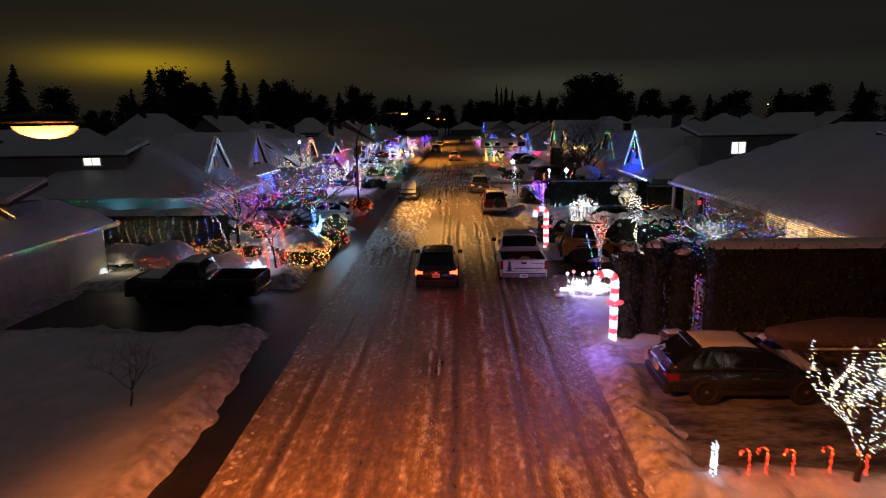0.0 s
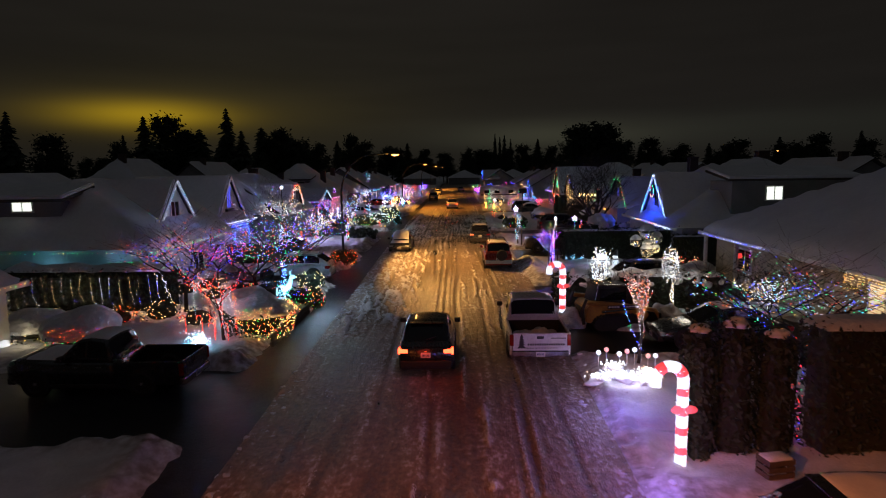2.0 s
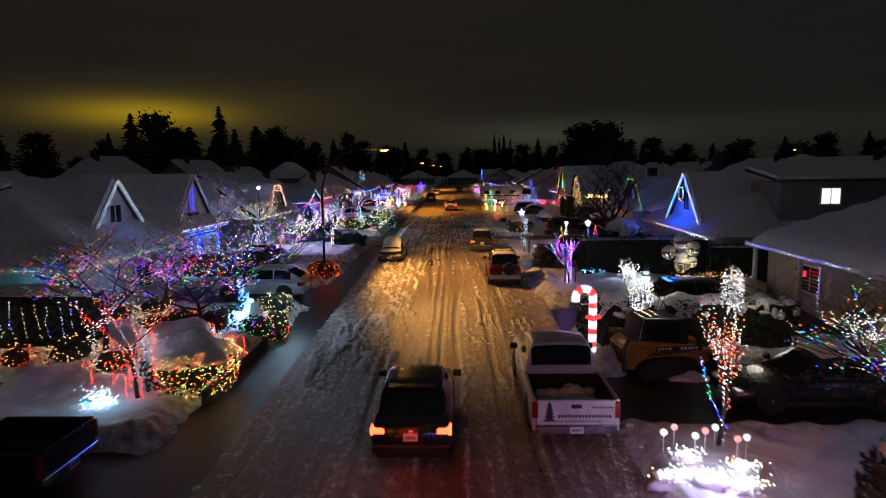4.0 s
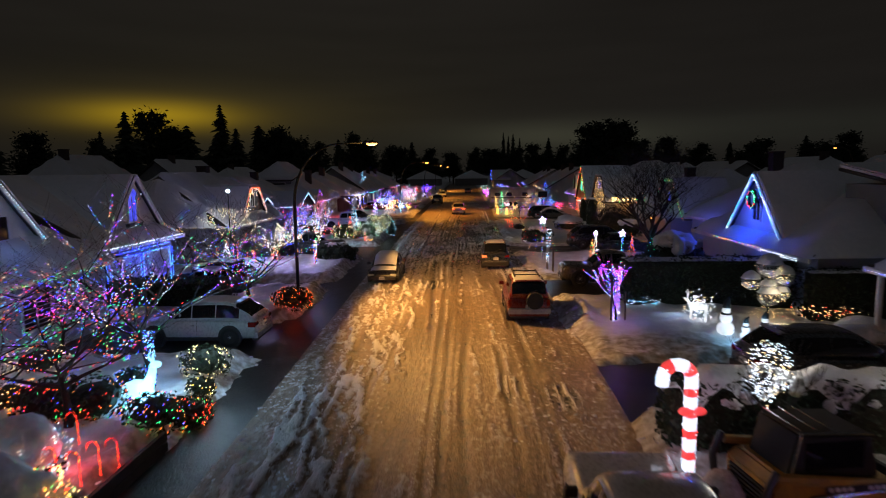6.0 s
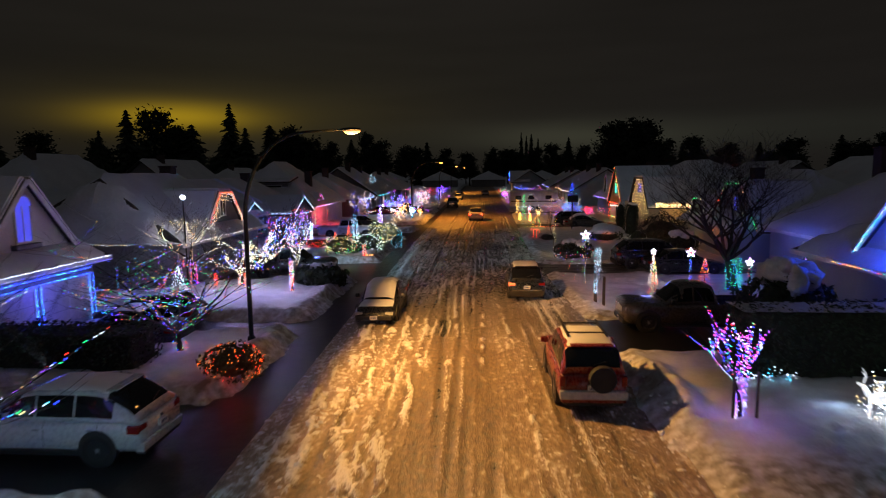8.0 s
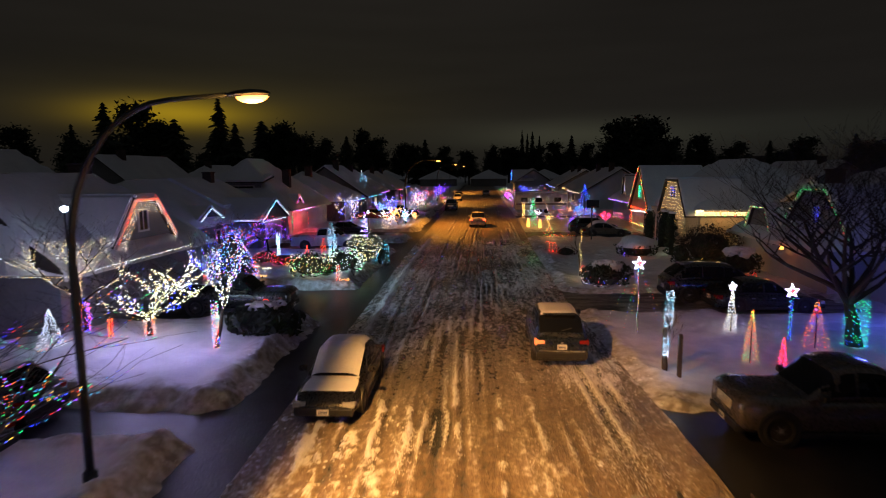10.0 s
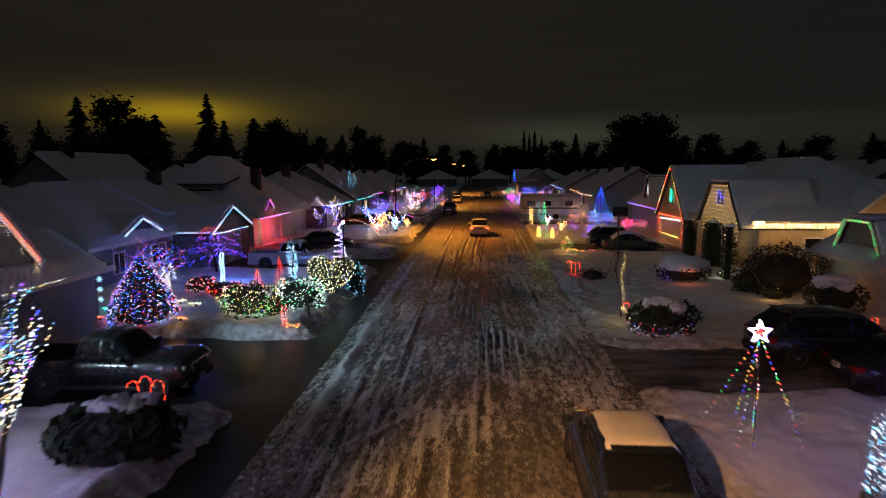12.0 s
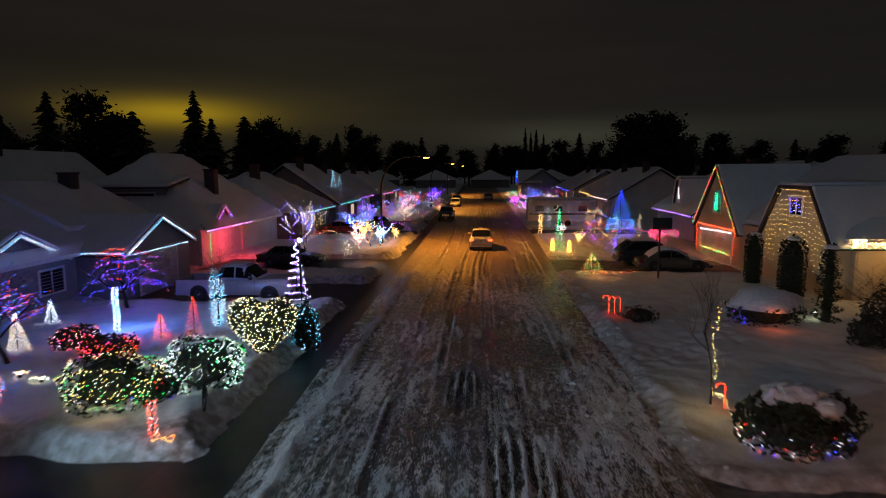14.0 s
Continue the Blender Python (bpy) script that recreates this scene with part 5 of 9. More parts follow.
    def patch(nm, y0, y1, ks, side=0, n=5):
        b = bmesh.new()
        for s in ((1, -1) if side == 0 else (side,)):
            grid = [[skin(y0 + (y1 - y0) * q / n, k, .007) for k in ks] for q in range(n + 1)]
            vs = [[b.verts.new((s * p.x, p.y, p.z)) for p in row] for row in grid]
            for r0, r1 in zip(vs, vs[1:]):
                for q in range(len(ks) - 1):
                    b.faces.new((r0[q], r0[q + 1], r1[q + 1], r1[q]))
        bmesh.ops.remove_doubles(b, verts=b.verts, dist=.001)
        part(nm, b, M["carglass"], ob, smooth=True)
    patch("rear_window", gb[0] + (gt[0] - gb[0]) * .18, gt[0] - .02, (3, 4, 5, 6))
    patch("windscreen", gt[1] + .12, gb[1] - .10, (3, 4, 5, 6))
    s0 = gb[0] + (gt[0] - gb[0]) * (.75 if kind != "sedan" else .8)
    s1 = gb[1] - (gb[1] - gt[1]) * .42
    gap = .02 if kind == "suv" else .035
    for sgn in (1, -1):
        for k in range(splits):
            patch("side_window", s0 + (s1 - s0) * k / splits + gap, s0 + (s1 - s0) * (k + 1) / splits - gap, (1, 2, 3), sgn, 3)
    if kind == "pickup":
        y0, y1 = -hl + .06, -hl + 2.05
        part("bed", boxes((-hw + .05, hw - .05, y0, y1, z0 + .05, z0 + .22), (-hw, -hw + .09, y0, y1, z0 + .05, belt - .02), (hw - .09, hw, y0, y1, z0 + .05, belt - .02), bevel=0.02), M[colour], ob)
        tg = part("tailgate", boxes((-hw + .1, hw - .1, -hl, -hl + .08, z0 + .12, belt - .03), bevel=0.02), M[colour], ob)
        part("gate_handle", boxes((-.12, .12, -hl - .015, -hl + .002, belt - .22, belt - .13)), M["blackplastic"], tg)
        part("bed_liner", boxes((-hw + .1, hw - .1, y0 + .04, y1 - .02, z0 + .225, z0 + .26)), M["blackplastic"], ob)
    part("rear_bumper", boxes((-hw * .93, hw * .93, -hl - .06, -hl + .16, z0 + .02, z0 + .24), bevel=0.04), M["blackplastic" if colour in ("p_black", "p_grey", "p_blue") else colour] if kind != "pickup" else M["chrome"], ob)
    part("front_bumper", boxes((-hw * .86, hw * .86, hl - .20, hl + .05, z0 + .0, z0 + .22), bevel=0.05), M["blackplastic"], ob)
    part("grille", boxes((-hw * .45, hw * .45, hl - .10, hl + .015, nose - (.44 if kind == "pickup" else .36), nose - (.14 if kind == "pickup" else .20)), bevel=0.02), M["chrome"], ob)
    part("sill", boxes((-hw * .99, hw * .99, -hl * .5, hl * .5, z0 - .06, z0 + .08), bevel=0.03), M["blackplastic"], ob)
    wy = (hl - 0.92, -hl + (1.25 if kind == "pickup" else 0.98))
    for y in wy:
        for sx in (-1, 1):
            # solid black disc in place of the shaded hollow round the wheel
            b = bmesh.new()
            tube(b, [(sx * (hw - .10), y, wheel_r + .02), (sx * (hw + .006), y, wheel_r + .02)], [wheel_r * 1.2, wheel_r * 1.16], 20)
            part("wheel_arch", b, M["blackplastic"], ob)
            wheel_parts(ob, sx * (hw - .09), y, wheel_r)
    zl = belt - (.14 if kind != "sedan" else .12)
    for sx in (-1, 1):
        x0, x1 = sorted((sx * hw * .66, sx * hw * .955))
        if kind == "pickup":
            x0, x1 = sorted((sx * (hw - .13), sx * (hw + .004)))
            tl = boxes((x0, x1, -hl - .012, -hl + .10, zl - .32, zl + .06), bevel=0.02)
        elif kind == "boxy":
            x0, x1 = sorted((sx * hw * .80, sx * hw * .965))
            tl = boxes((x0, x1, -hl - .014, -hl + .14, zl - .20, zl + .06), bevel=0.02)
        else:
            x0, x1 = sorted((sx * hw * .62, sx * hw * .93))
            x2, x3 = sorted((sx * hw * .84, sx * hw * .985))
            tl = boxes((x0, x1, -hl - .014, -hl + .14, zl - .08, zl + .05), (x2, x3, -hl + .02, -hl + .30, zl - .13, zl + .06), bevel=0.03)
        part("tail_light", tl, M["tail_on"] if tail == "on" else M["tail_amber"] if tail == "left" and sx < 0 else M["red_lens"], ob, "red tail lamp")
        x0, x1 = sorted((sx * hw * .52, sx * hw * .90))
        part("head_light", boxes((x0, x1, hl - .22, hl - .02, nose - .24, nose - .10), bevel=0.03), M["head_on"] if head == "on" else M["clear_lens"], ob, "clear head lamp")
        x0, x1 = sorted((sx * (hw - .02), sx * (hw + .20)))
        mr = gb[1] - .32
        part("mirror", boxes((x0, x1, mr - .07, mr + .08, belt + .02, belt + .19), bevel=0.04), M["blackplastic"] if kind == "pickup" else M[colour], ob)
    def side_strip(y, w, za, zb):
        """A thin dark seam down the flank at y."""
        b = bmesh.new()
        zs = [za + (zb - za) * q / 5 for q in range(6)]
        hgt = belt - z0
        for sgn in (1, -1):
            for p, q in zip(zs, zs[1:]):
                vs = []
                for zz_, yy_ in ((p, y - w), (p, y + w), (q, y + w), (q, y - w)):
                    fx = float(np.interp((zz_ - z0) / hgt, [0, .18, .5, .78, 1], [.86, .985, 1, .985, .91]))
                    vs.append(b.verts.new((sgn * (fx * hw + .004), yy_, zz_)))
                b.faces.new(vs)
        tagged(part("door_seam", b, M["blackplastic"], ob), kind="stuff")
    doors = 2 if splits > 1 or kind == "pickup" else 1
    d0, d1 = (s0 + (.1 if kind == "pickup" else .35)), s1 + .15
    for k in range(doors + 1):
        yd = d0 + (d1 - d0) * k / doors
        side_strip(yd, .007, z0 + .14, belt - .03)
        if k < doors:
            for sgn in (1, -1):
                part("door_handle", boxes((*sorted((sgn * hw * .975, sgn * (hw * .985 + .03))), yd + .08, yd + .24, belt - .20, belt - .165), bevel=.008), M["chrome" if colour in ("p_silver", "p_black") else colour], ob)
    if kind in ("suv", "boxy"):
        part("spoiler", boxes((-gw * .66, gw * .66, gt[0] - .14, gt[0] + .12, belt - .02 + (dh + .02) * .90, belt - .02 + (dh + .02) * .95), bevel=.02), M[colour], ob)
        b = bmesh.new()
        yw_, zw_ = gb[0] + (gt[0] - gb[0]) * .20, belt - .02 + (dh + .02) * .30
        tube(b, [(0, yw_ - .03, zw_), (.34, yw_ + .01, zw_ + .10)], .012, 5)
        part("rear_wiper", b, M["blackplastic"], ob)
        part("valance", boxes((-hw * .85, hw * .85, -hl - .03, -hl + .2, z0 - .06, z0 + .06), bevel=.03), M["blackplastic"], ob)
        part("badge", boxes((-.05, .05, -hl - .018, -hl + .02, belt - .20, belt - .13), bevel=.01), M["chrome"], ob)
    for sy in (-1, 1):
        pz = z0 + .42 if sy < 0 and kind != "pickup" else z0 + .12
        pl = part("number_plate", boxes((-.155, .155, *sorted((sy * (hl + .068), sy * (hl + (.055 if sy > 0 else -0.015)))), pz - .08, pz + .08)), M["plate"], ob, "white number plate")
        part("plate_bars", boxes(*[(-.115 + q * .04, -.09 + q * .04, *sorted((sy * (hl + .071), sy * (hl + .069))), pz - .035, pz + .035) for q in range(6)]), M["platebar"], pl)
    if snow:
        snow_slab(ob, -hw * .70, hw * .70, gt[0] + .02, gt[1] + .02, H - .03, snow + .02, 3.1, bend=.05)
    if hood_snow:
        snow_slab(ob, -hw * .80, hw * .80, gb[1] - .25, hl - .50, 0, hood_snow, 5.2, under=lambda y: float(np.interp(y, [s[0] for s in st], [s[2] for s in st])))
    if snow > .12:
        for ya, yb, ks in ((gb[0] + .05, gt[0] + .1, 1), (gt[1] - .1, gb[1] + .05, 1)):
            vs, fs = [], []
            for i_ in range(9):
                for j_ in range(9):
                    y_ = ya + (yb - ya) * j_ / 8
                    x_ = -hw * .74 + hw * 1.48 * i_ / 8
                    e_ = min(1, math.sqrt(min(i_, 8 - i_) / 1.5))
                    vs.append((x_, y_, belt - .02 + (dh + .02) * float(np.interp(y_, [c[0] for c in ctrl], [c[1] for c in ctrl])) * (1 - .10 * (2 * i_ / 8 - 1) ** 4) + .015 + snow * .7 * e_))
            for i_ in range(8):
                for j_ in range(8):
                    a_ = i_ * 9 + j_
                    fs.append((a_, a_ + 9, a_ + 10, a_ + 1))
            tagged(raw("glass_snow", vs, fs, M["car_snow"], ob, smooth=True), "snow over the car's glass")
    for nm, bmx, mm in extras:
        part(nm, bmx, M[mm], ob)
    return ob


vehicle("black_suv", (0.45, 32.4, 0.03), 0, 4.4, 1.80, 1.62, "p_black", "black compact SUV with lit tail lamps on the snowy road", tail="on", snow=0)
lamp("tail_lamp_light", "POINT", (0.45, 29.95, 0.9), 5, (1.0, .06, .02), .3)
vehicle("white_suv", (0.1, 116.5, 0.03), 0, 4.5, 1.84, 1.68, "p_white", "white SUV with lit tail lamps driving away", tail="on")
# white pickup parked along the kerb, with snow in its bed and a lettered tailgate
pk = vehicle("white_pickup", (4.2, 34.15, 0.03), 0, 5.8, 2.02, 1.88, "p_white", "white pickup truck with snow heaped in its bed and lettered tailgate", "pickup", wheel_r=0.39)
part("bed_lining", boxes((-.925, -.915, -2.82, -.86, .55, 1.06), (.915, .925, -2.82, -.86, .55, 1.06), (-.92, .92, -.87, -.86, .55, 1.06), (-.92, .92, -2.825, -2.815, .55, 1.04)), M["blackplastic"], pk, "black lining of the truck bed")
b = bmesh.new()
for cx_, cy_, sx_, sy_, hz_ in ((-.35, -1.35, .42, .38, .26), (.30, -1.20, .5, .30, .30), (.45, -1.85, .34, .45, .22), (-.1, -1.75, .3, .3, .16), (-.55, -2.2, .22, .3, .14)):
    blob(b, (cx_, cy_, .56), (sx_, sy_, hz_), int(90 + cx_ * 20), .22, 3)
part("bed_snow", b, M["bank"], pk, "dirty heaps of snow in the truck bed", smooth=True)
for k, (x0, x1, z, hh) in enumerate(((-.42, .82, .70, .07), (.35, .85, .93, .035), (-.75, .60, .60, .025))):
    n_ = 16 if k == 0 else 14
    part("lettering", boxes(*[(x0 + (x1 - x0) * q / n_, x0 + (x1 - x0) * (q + .72) / n_, -2.905, -2.899, z, z + hh) for q in range(n_)]), M["blackplastic"], pk, "dark lettering as plain bars")
b = bmesh.new()
for q in range(5):
    prism(b, [Vector((-.62 - .15 + q * .02, -2.904, .62 + q * .085)), Vector((-.62 + .15 - q * .02, -2.904, .62 + q * .085)), Vector((-.62, -2.904, .75 + q * .085))], (0, .005, 0))
part("tree_emblem", b, M["blackplastic"], pk, "black fir-tree emblem")
# red SUV with a spare wheel on its back
sp = bmesh.new()
tube(sp, [(.22, -2.42, .98), (.22, -2.24, .98)], [.34, .36], 20)
rack = boxes((-.55, -.5, -1.2, .6, 1.80, 1.86), (.5, .55, -1.2, .6, 1.80, 1.86), (-.55, .55, -.9, -.85, 1.82, 1.86), (-.55, .55, .2, .25, 1.82, 1.86))
vehicle("red_suv", (4.0, 53.1, 0.03), 0, 4.45, 1.80, 1.80, "p_red", "red SUV with a spare wheel and snow-dusted roof", "boxy", wheel_r=.38, snow=.05, splits=3, extras=(("spare_wheel", sp, "tyre"), ("roof_rack", rack, "blackplastic"), ("silver_bumper", boxes((-.88, .88, -2.33, -2.16, .42, .66), bevel=.04), "p_silver")))
vehicle("dark_blue_suv", (3.25, 67.1, 0.03), 0, 4.6, 1.80, 1.68, "p_blue", "dark blue SUV with snow on its roof parked at the kerb", tail="left", snow=.06, extras=(("chrome_strip", boxes((-.75, .75, -2.325, -2.29, .55, .60)), "chrome"),))
vehicle("snowy_sedan", (-3.42, 62.25, 0.03), 180, 4.6, 1.80, 1.45, "p_black", "dark sedan with thick snow over roof and bonnet", "sedan", snow=.13, hood_snow=.03, wheel_r=.33)
# left drives
vehicle("silver_crossover", (-8.75, 48.6, -0.03), 90, 4.75, 1.90, 1.67, "p_silver", "silver crossover parked in a cleared drive", wheel_r=.38, snow=.04, splits=3)
vehicle("dark_pickup", (-9.4, 29.7, -0.03), 90, 5.4, 1.95, 1.75, "p_black", "black pickup truck in a dark drive", "pickup", wheel_r=.38, snow=.05, hood_snow=.06)
vehicle("dark_sedan", (-12.6, 57.4, -0.03), 90, 4.6, 1.8, 1.45, "p_grey", "dark snow-covered sedan beside a garage", "sedan", snow=.08, hood_snow=.08, wheel_r=.33)
vehicle("dark_hatchback", (-13.0, 60.0, -0.03), 90, 4.3, 1.8, 1.5, "p_blue", "dark hatchback dusted with snow beside a garage", snow=.08, hood_snow=.06)
vehicle("black_pickup", (-10.9, 72.6, -0.03), -90, 5.5, 1.98, 1.82, "p_black", "black pickup truck in a cleared drive", "pickup", wheel_r=.4)
vehicle("silver_pickup", (-12.4, 95.6, -0.03), -90, 5.8, 2.0, 1.9, "p_silver", "silver pickup truck parked in a drive", "pickup", wheel_r=.4, snow=.03)
vehicle("dark_coupe", (-13.2, 107.2, -0.03), -90, 4.6, 1.8, 1.42, "p_grey", "dark sedan parked before a red-lit garage", "sedan", snow=.03, wheel_r=.33)
# right drives
vehicle("dark_estate_car", (8.85, 20.8, -0.03), -90, 4.35, 1.80, 1.47, "p_black", "dark estate car with a snowy roof in a drive", snow=.05, hood_snow=.03, splits=3)
vehicle("black_sedan", (11.2, 34.2, -0.03), 90, 4.8, 1.85, 1.47, "p_black", "black sedan in a drive", "sedan", snow=.04)
vehicle("black_car", (12.1, 43.9, -0.03), -90, 4.9, 1.9, 1.72, "p_black", "black SUV parked between hedges")
vehicle("bronze_pickup", (9.55, 60.3, -0.03), 90, 5.7, 2.0, 1.9, "p_bronze", "bronze pickup truck backed into a drive", "pickup", wheel_r=.42)
vehicle("black_large_suv", (12.3, 76.2, -0.03), -90, 5.1, 2.0, 1.88, "p_black", "black large SUV in a drive", wheel_r=.4, splits=3)
vehicle("black_saloon", (13.6, 73.9, -0.03), -90, 4.8, 1.85, 1.5, "p_black", "black sedan in a drive", "sedan")
vehicle("grey_suv", (11.9, 108.3, -0.03), -90, 4.7, 1.85, 1.7, "p_grey", "grey SUV in a drive", snow=.06)
vehicle("snowy_car", (12.6, 105.6, -0.03), -90, 4.6, 1.8, 1.42, "p_bronze", "snow-capped car in a drive", "sedan", snow=.15, hood_snow=.12)
# farther cars
vehicle("dark_van", (-4.5, 145.5, 0.02), 180, 5.0, 1.95, 1.85, "p_blue", "dark pickup facing back along the street", "pickup", snow=.05)
vehicle("parked_car", (-4.7, 176, 0.02), 180, 4.5, 1.8, 1.5, "p_silver", "pale snow-dusted parked car", "sedan", snow=.05)
vehicle("yellow_car", (-5.0, 188, 0.02), 180, 4.5, 1.8, 1.6, "p_yellow", "yellow car parked at the kerb", "suv", snow=.05)
vehicle("far_car", (1.5, 200, 0.02), 180, 4.5, 1.8, 1.5, "p_silver", "silver car far along the street", "sedan")
vehicle("red_sedan", (-14.0, 127.5, -0.03), -90, 4.6, 1.8, 1.45, "p_red", "red sedan in a drive", "sedan", snow=.1)
vehicle("dark_truck", (-11.0, 130.3, -0.03), -90, 5.4, 1.95, 1.8, "p_black", "dark pickup truck in a drive", "pickup", snow=.05)


# ---- plants ----
def gz(x, y):
    """Height of the snow at a place, for things that stand in it."""
    return float(ground_z(np.array([[float(x)]]), np.array([[float(y)]]))[0, 0])


def leaf_mesh(P, N, size, rng):
    """Small leaf quads at points P facing roughly along N."""
    n = len(P)
    T = np.cross(N, rng.randn(n, 3))
    T /= np.linalg.norm(T, axis=1, keepdims=True) + 1e-9
    N2 = N + 0.7 * rng.randn(n, 3)
    N2 /= np.linalg.norm(N2, axis=1, keepdims=True) + 1e-9
    T = T - N2 * (T * N2).sum(1, keepdims=True)
    T /= np.linalg.norm(T, axis=1, keepdims=True) + 1e-9
    B = np.cross(N2, T)
    s = size * (0.6 + 0.8 * rng.rand(n, 1))
    q = np.stack([P - T * s, P - B * s * 0.45, P + T * s, P + B * s * 0.45], 1).reshape(-1, 3)
    return q.tolist(), (np.arange(n)[:, None] * 4 + np.arange(4)[None]).tolist()


BUSH = {}


def surface_points(kind, n, rng):
    """Points and normals on a unit sphere, upright unit cylinder or cone (height 0 to 1)."""
    if kind == "ball":
        v = rng.randn(n, 3)
        v /= np.linalg.norm(v, axis=1, keepdims=True)
        return v, v
    a = rng.rand(n) * 2 * math.pi
    if kind == "cone":
        t = 1 - np.sqrt(rng.rand(n))
        r = 1 - t
        P = np.stack([np.cos(a) * r, np.sin(a) * r, t], 1)
        return P, np.stack([np.cos(a), np.sin(a), 0 * a + 0.4], 1)
    t = rng.rand(n)
    r = np.where(t > 0.8, np.sqrt(np.maximum(0, 1 - ((t - 0.8) / 0.2) ** 2)), 1.0) * (0.82 + 0.18 * np.minimum(1, t * 6))
    P = np.stack([np.cos(a) * r, np.sin(a) * r, t], 1)
    return P, np.stack([np.cos(a), np.sin(a), 0 * a + 0.3], 1)


def lumps_of(P, seed):
    return np.array([1 + 0.30 * noise.noise(Vector(v) * 1.9 + Vector((seed, 0, 0))) + 0.12 * noise.noise(Vector(v) * 4.5 + Vector((0, seed, 0))) for v in P.tolist()])[:, None]


def to_ground(P, hz, sx, sy):
    """Let the lower half of an egg of points run straight down to the ground."""
    low = P[:, 2] < hz * .5
    d = np.sqrt((P[:, 0] / sx) ** 2 + (P[:, 1] / sy) ** 2) + 1e-6
    t = np.clip(P[:, 2] / (hz * .5), 0, 1)
    want = (.90 + .10 * t) * (.94 + .12 * np.sin(P[:, 0] * 17 + P[:, 1] * 23 + P[:, 2] * 31))
    P[:, :2] *= np.where(low, want / d, 1.0)[:, None]
    return P


def bush(name, place, size, label, seed=1, leaves=900, leaf=0.07, snow=0.0, material="leaf", category="shrub", sink=0.12):
    """A rounded shrub of many leaves, size = half widths and height; snow: share of its top under snow."""
    rng = np.random.RandomState(seed)
    x, y = place
    z = gz(x, y) - sink
    ob = thing(name, (x, y, z), 0, label, category)
    sx, sy, hz = size
    b = bmesh.new()
    blob(b, (0, 0, hz * 0.46), (sx * 0.72, sy * 0.72, hz * 0.42), seed, 0.1, 2)
    part("core", b, M["hedgecore"], ob)
    P, N = surface_points("ball", leaves, rng)
    lump = lumps_of(P, seed)
    BUSH[(x, y, z)] = seed
    P = P * lump * (0.86 + 0.2 * rng.rand(leaves, 1)) * np.array([[sx, sy, hz * 0.52]]) + np.array([[0, 0, hz * 0.5]])
    P = to_ground(P, hz, sx, sy)
    keep = (P[:, 2] > 0) & ((P[:, 2] < hz * (1.0 - 0.6 * snow)) | (snow < 0.5))
    v, f = leaf_mesh(P[keep], N[keep], leaf, rng)
    raw("foliage", v, f, M[material], ob)
    if snow:
        if snow < .5:
            # separate cushions of snow that lie on the upper leaves
            for k in range(int(4 + 9 * snow)):
                a, q = rng.uniform(0, 6.28), .72 * math.sqrt(rng.rand()) if k else 0.0
                w = rng.uniform(.22, .40) * (1.2 - .7 * q)
                b = bmesh.new()
                blob(b, (sx * q * math.cos(a), sy * q * math.sin(a), hz * (.44 + .55 * math.sqrt(1 - q * q))), (sx * w, sy * w * 1.1, hz * rng.uniform(.12, .19)), seed + 3 + k, .3, 3)
                part("snow_cushion", b, M["snow"], ob, smooth=True)
        else:
            b = bmesh.new()
            blob(b, (0, 0, hz * 0.48), (sx * 0.97, sy * 0.97, hz * 0.55), seed + 3, 0.16, 3, flat=hz * (0.98 - 0.72 * snow))
            part("snow_cap", b, M["snow"], ob, "cap of snow", smooth=True)
    return ob, (x, y, z)


def shell_bulbs(place, size, n, colours, label, seed=1, r=0.032, low=0.05, high=0.98, arc=None, kind="ball"):
    """Bulbs spread over a shrub or cone; arc: (from, to) in degrees of the plan."""
    rng = np.random.RandomState(seed)
    x, y, z = place
    sx, sy, hz = size
    P, N = surface_points(kind, n * 3, rng)
    if kind == "ball":
        P = P * (lumps_of(P, BUSH[place]) if place in BUSH else 1.0) * np.array([[sx, sy, hz * 0.54]]) * 1.02 + np.array([[0, 0, hz * 0.5]])
        P = to_ground(P, hz, sx, sy)
    else:
        P = P * np.array([[sx, sy, hz]]) * 1.03
    keep = (P[:, 2] > low * hz) & (P[:, 2] < high * hz)
    if arc:
        a = np.degrees(np.arctan2(P[:, 1], P[:, 0])) % 360
        keep &= ((a - arc[0]) % 360) < ((arc[1] - arc[0]) % 360)
    P = P[keep][:n]
    bulbs("string_lights", (P + np.array([[x, y, z]])).tolist(), colours, r, seed, label)


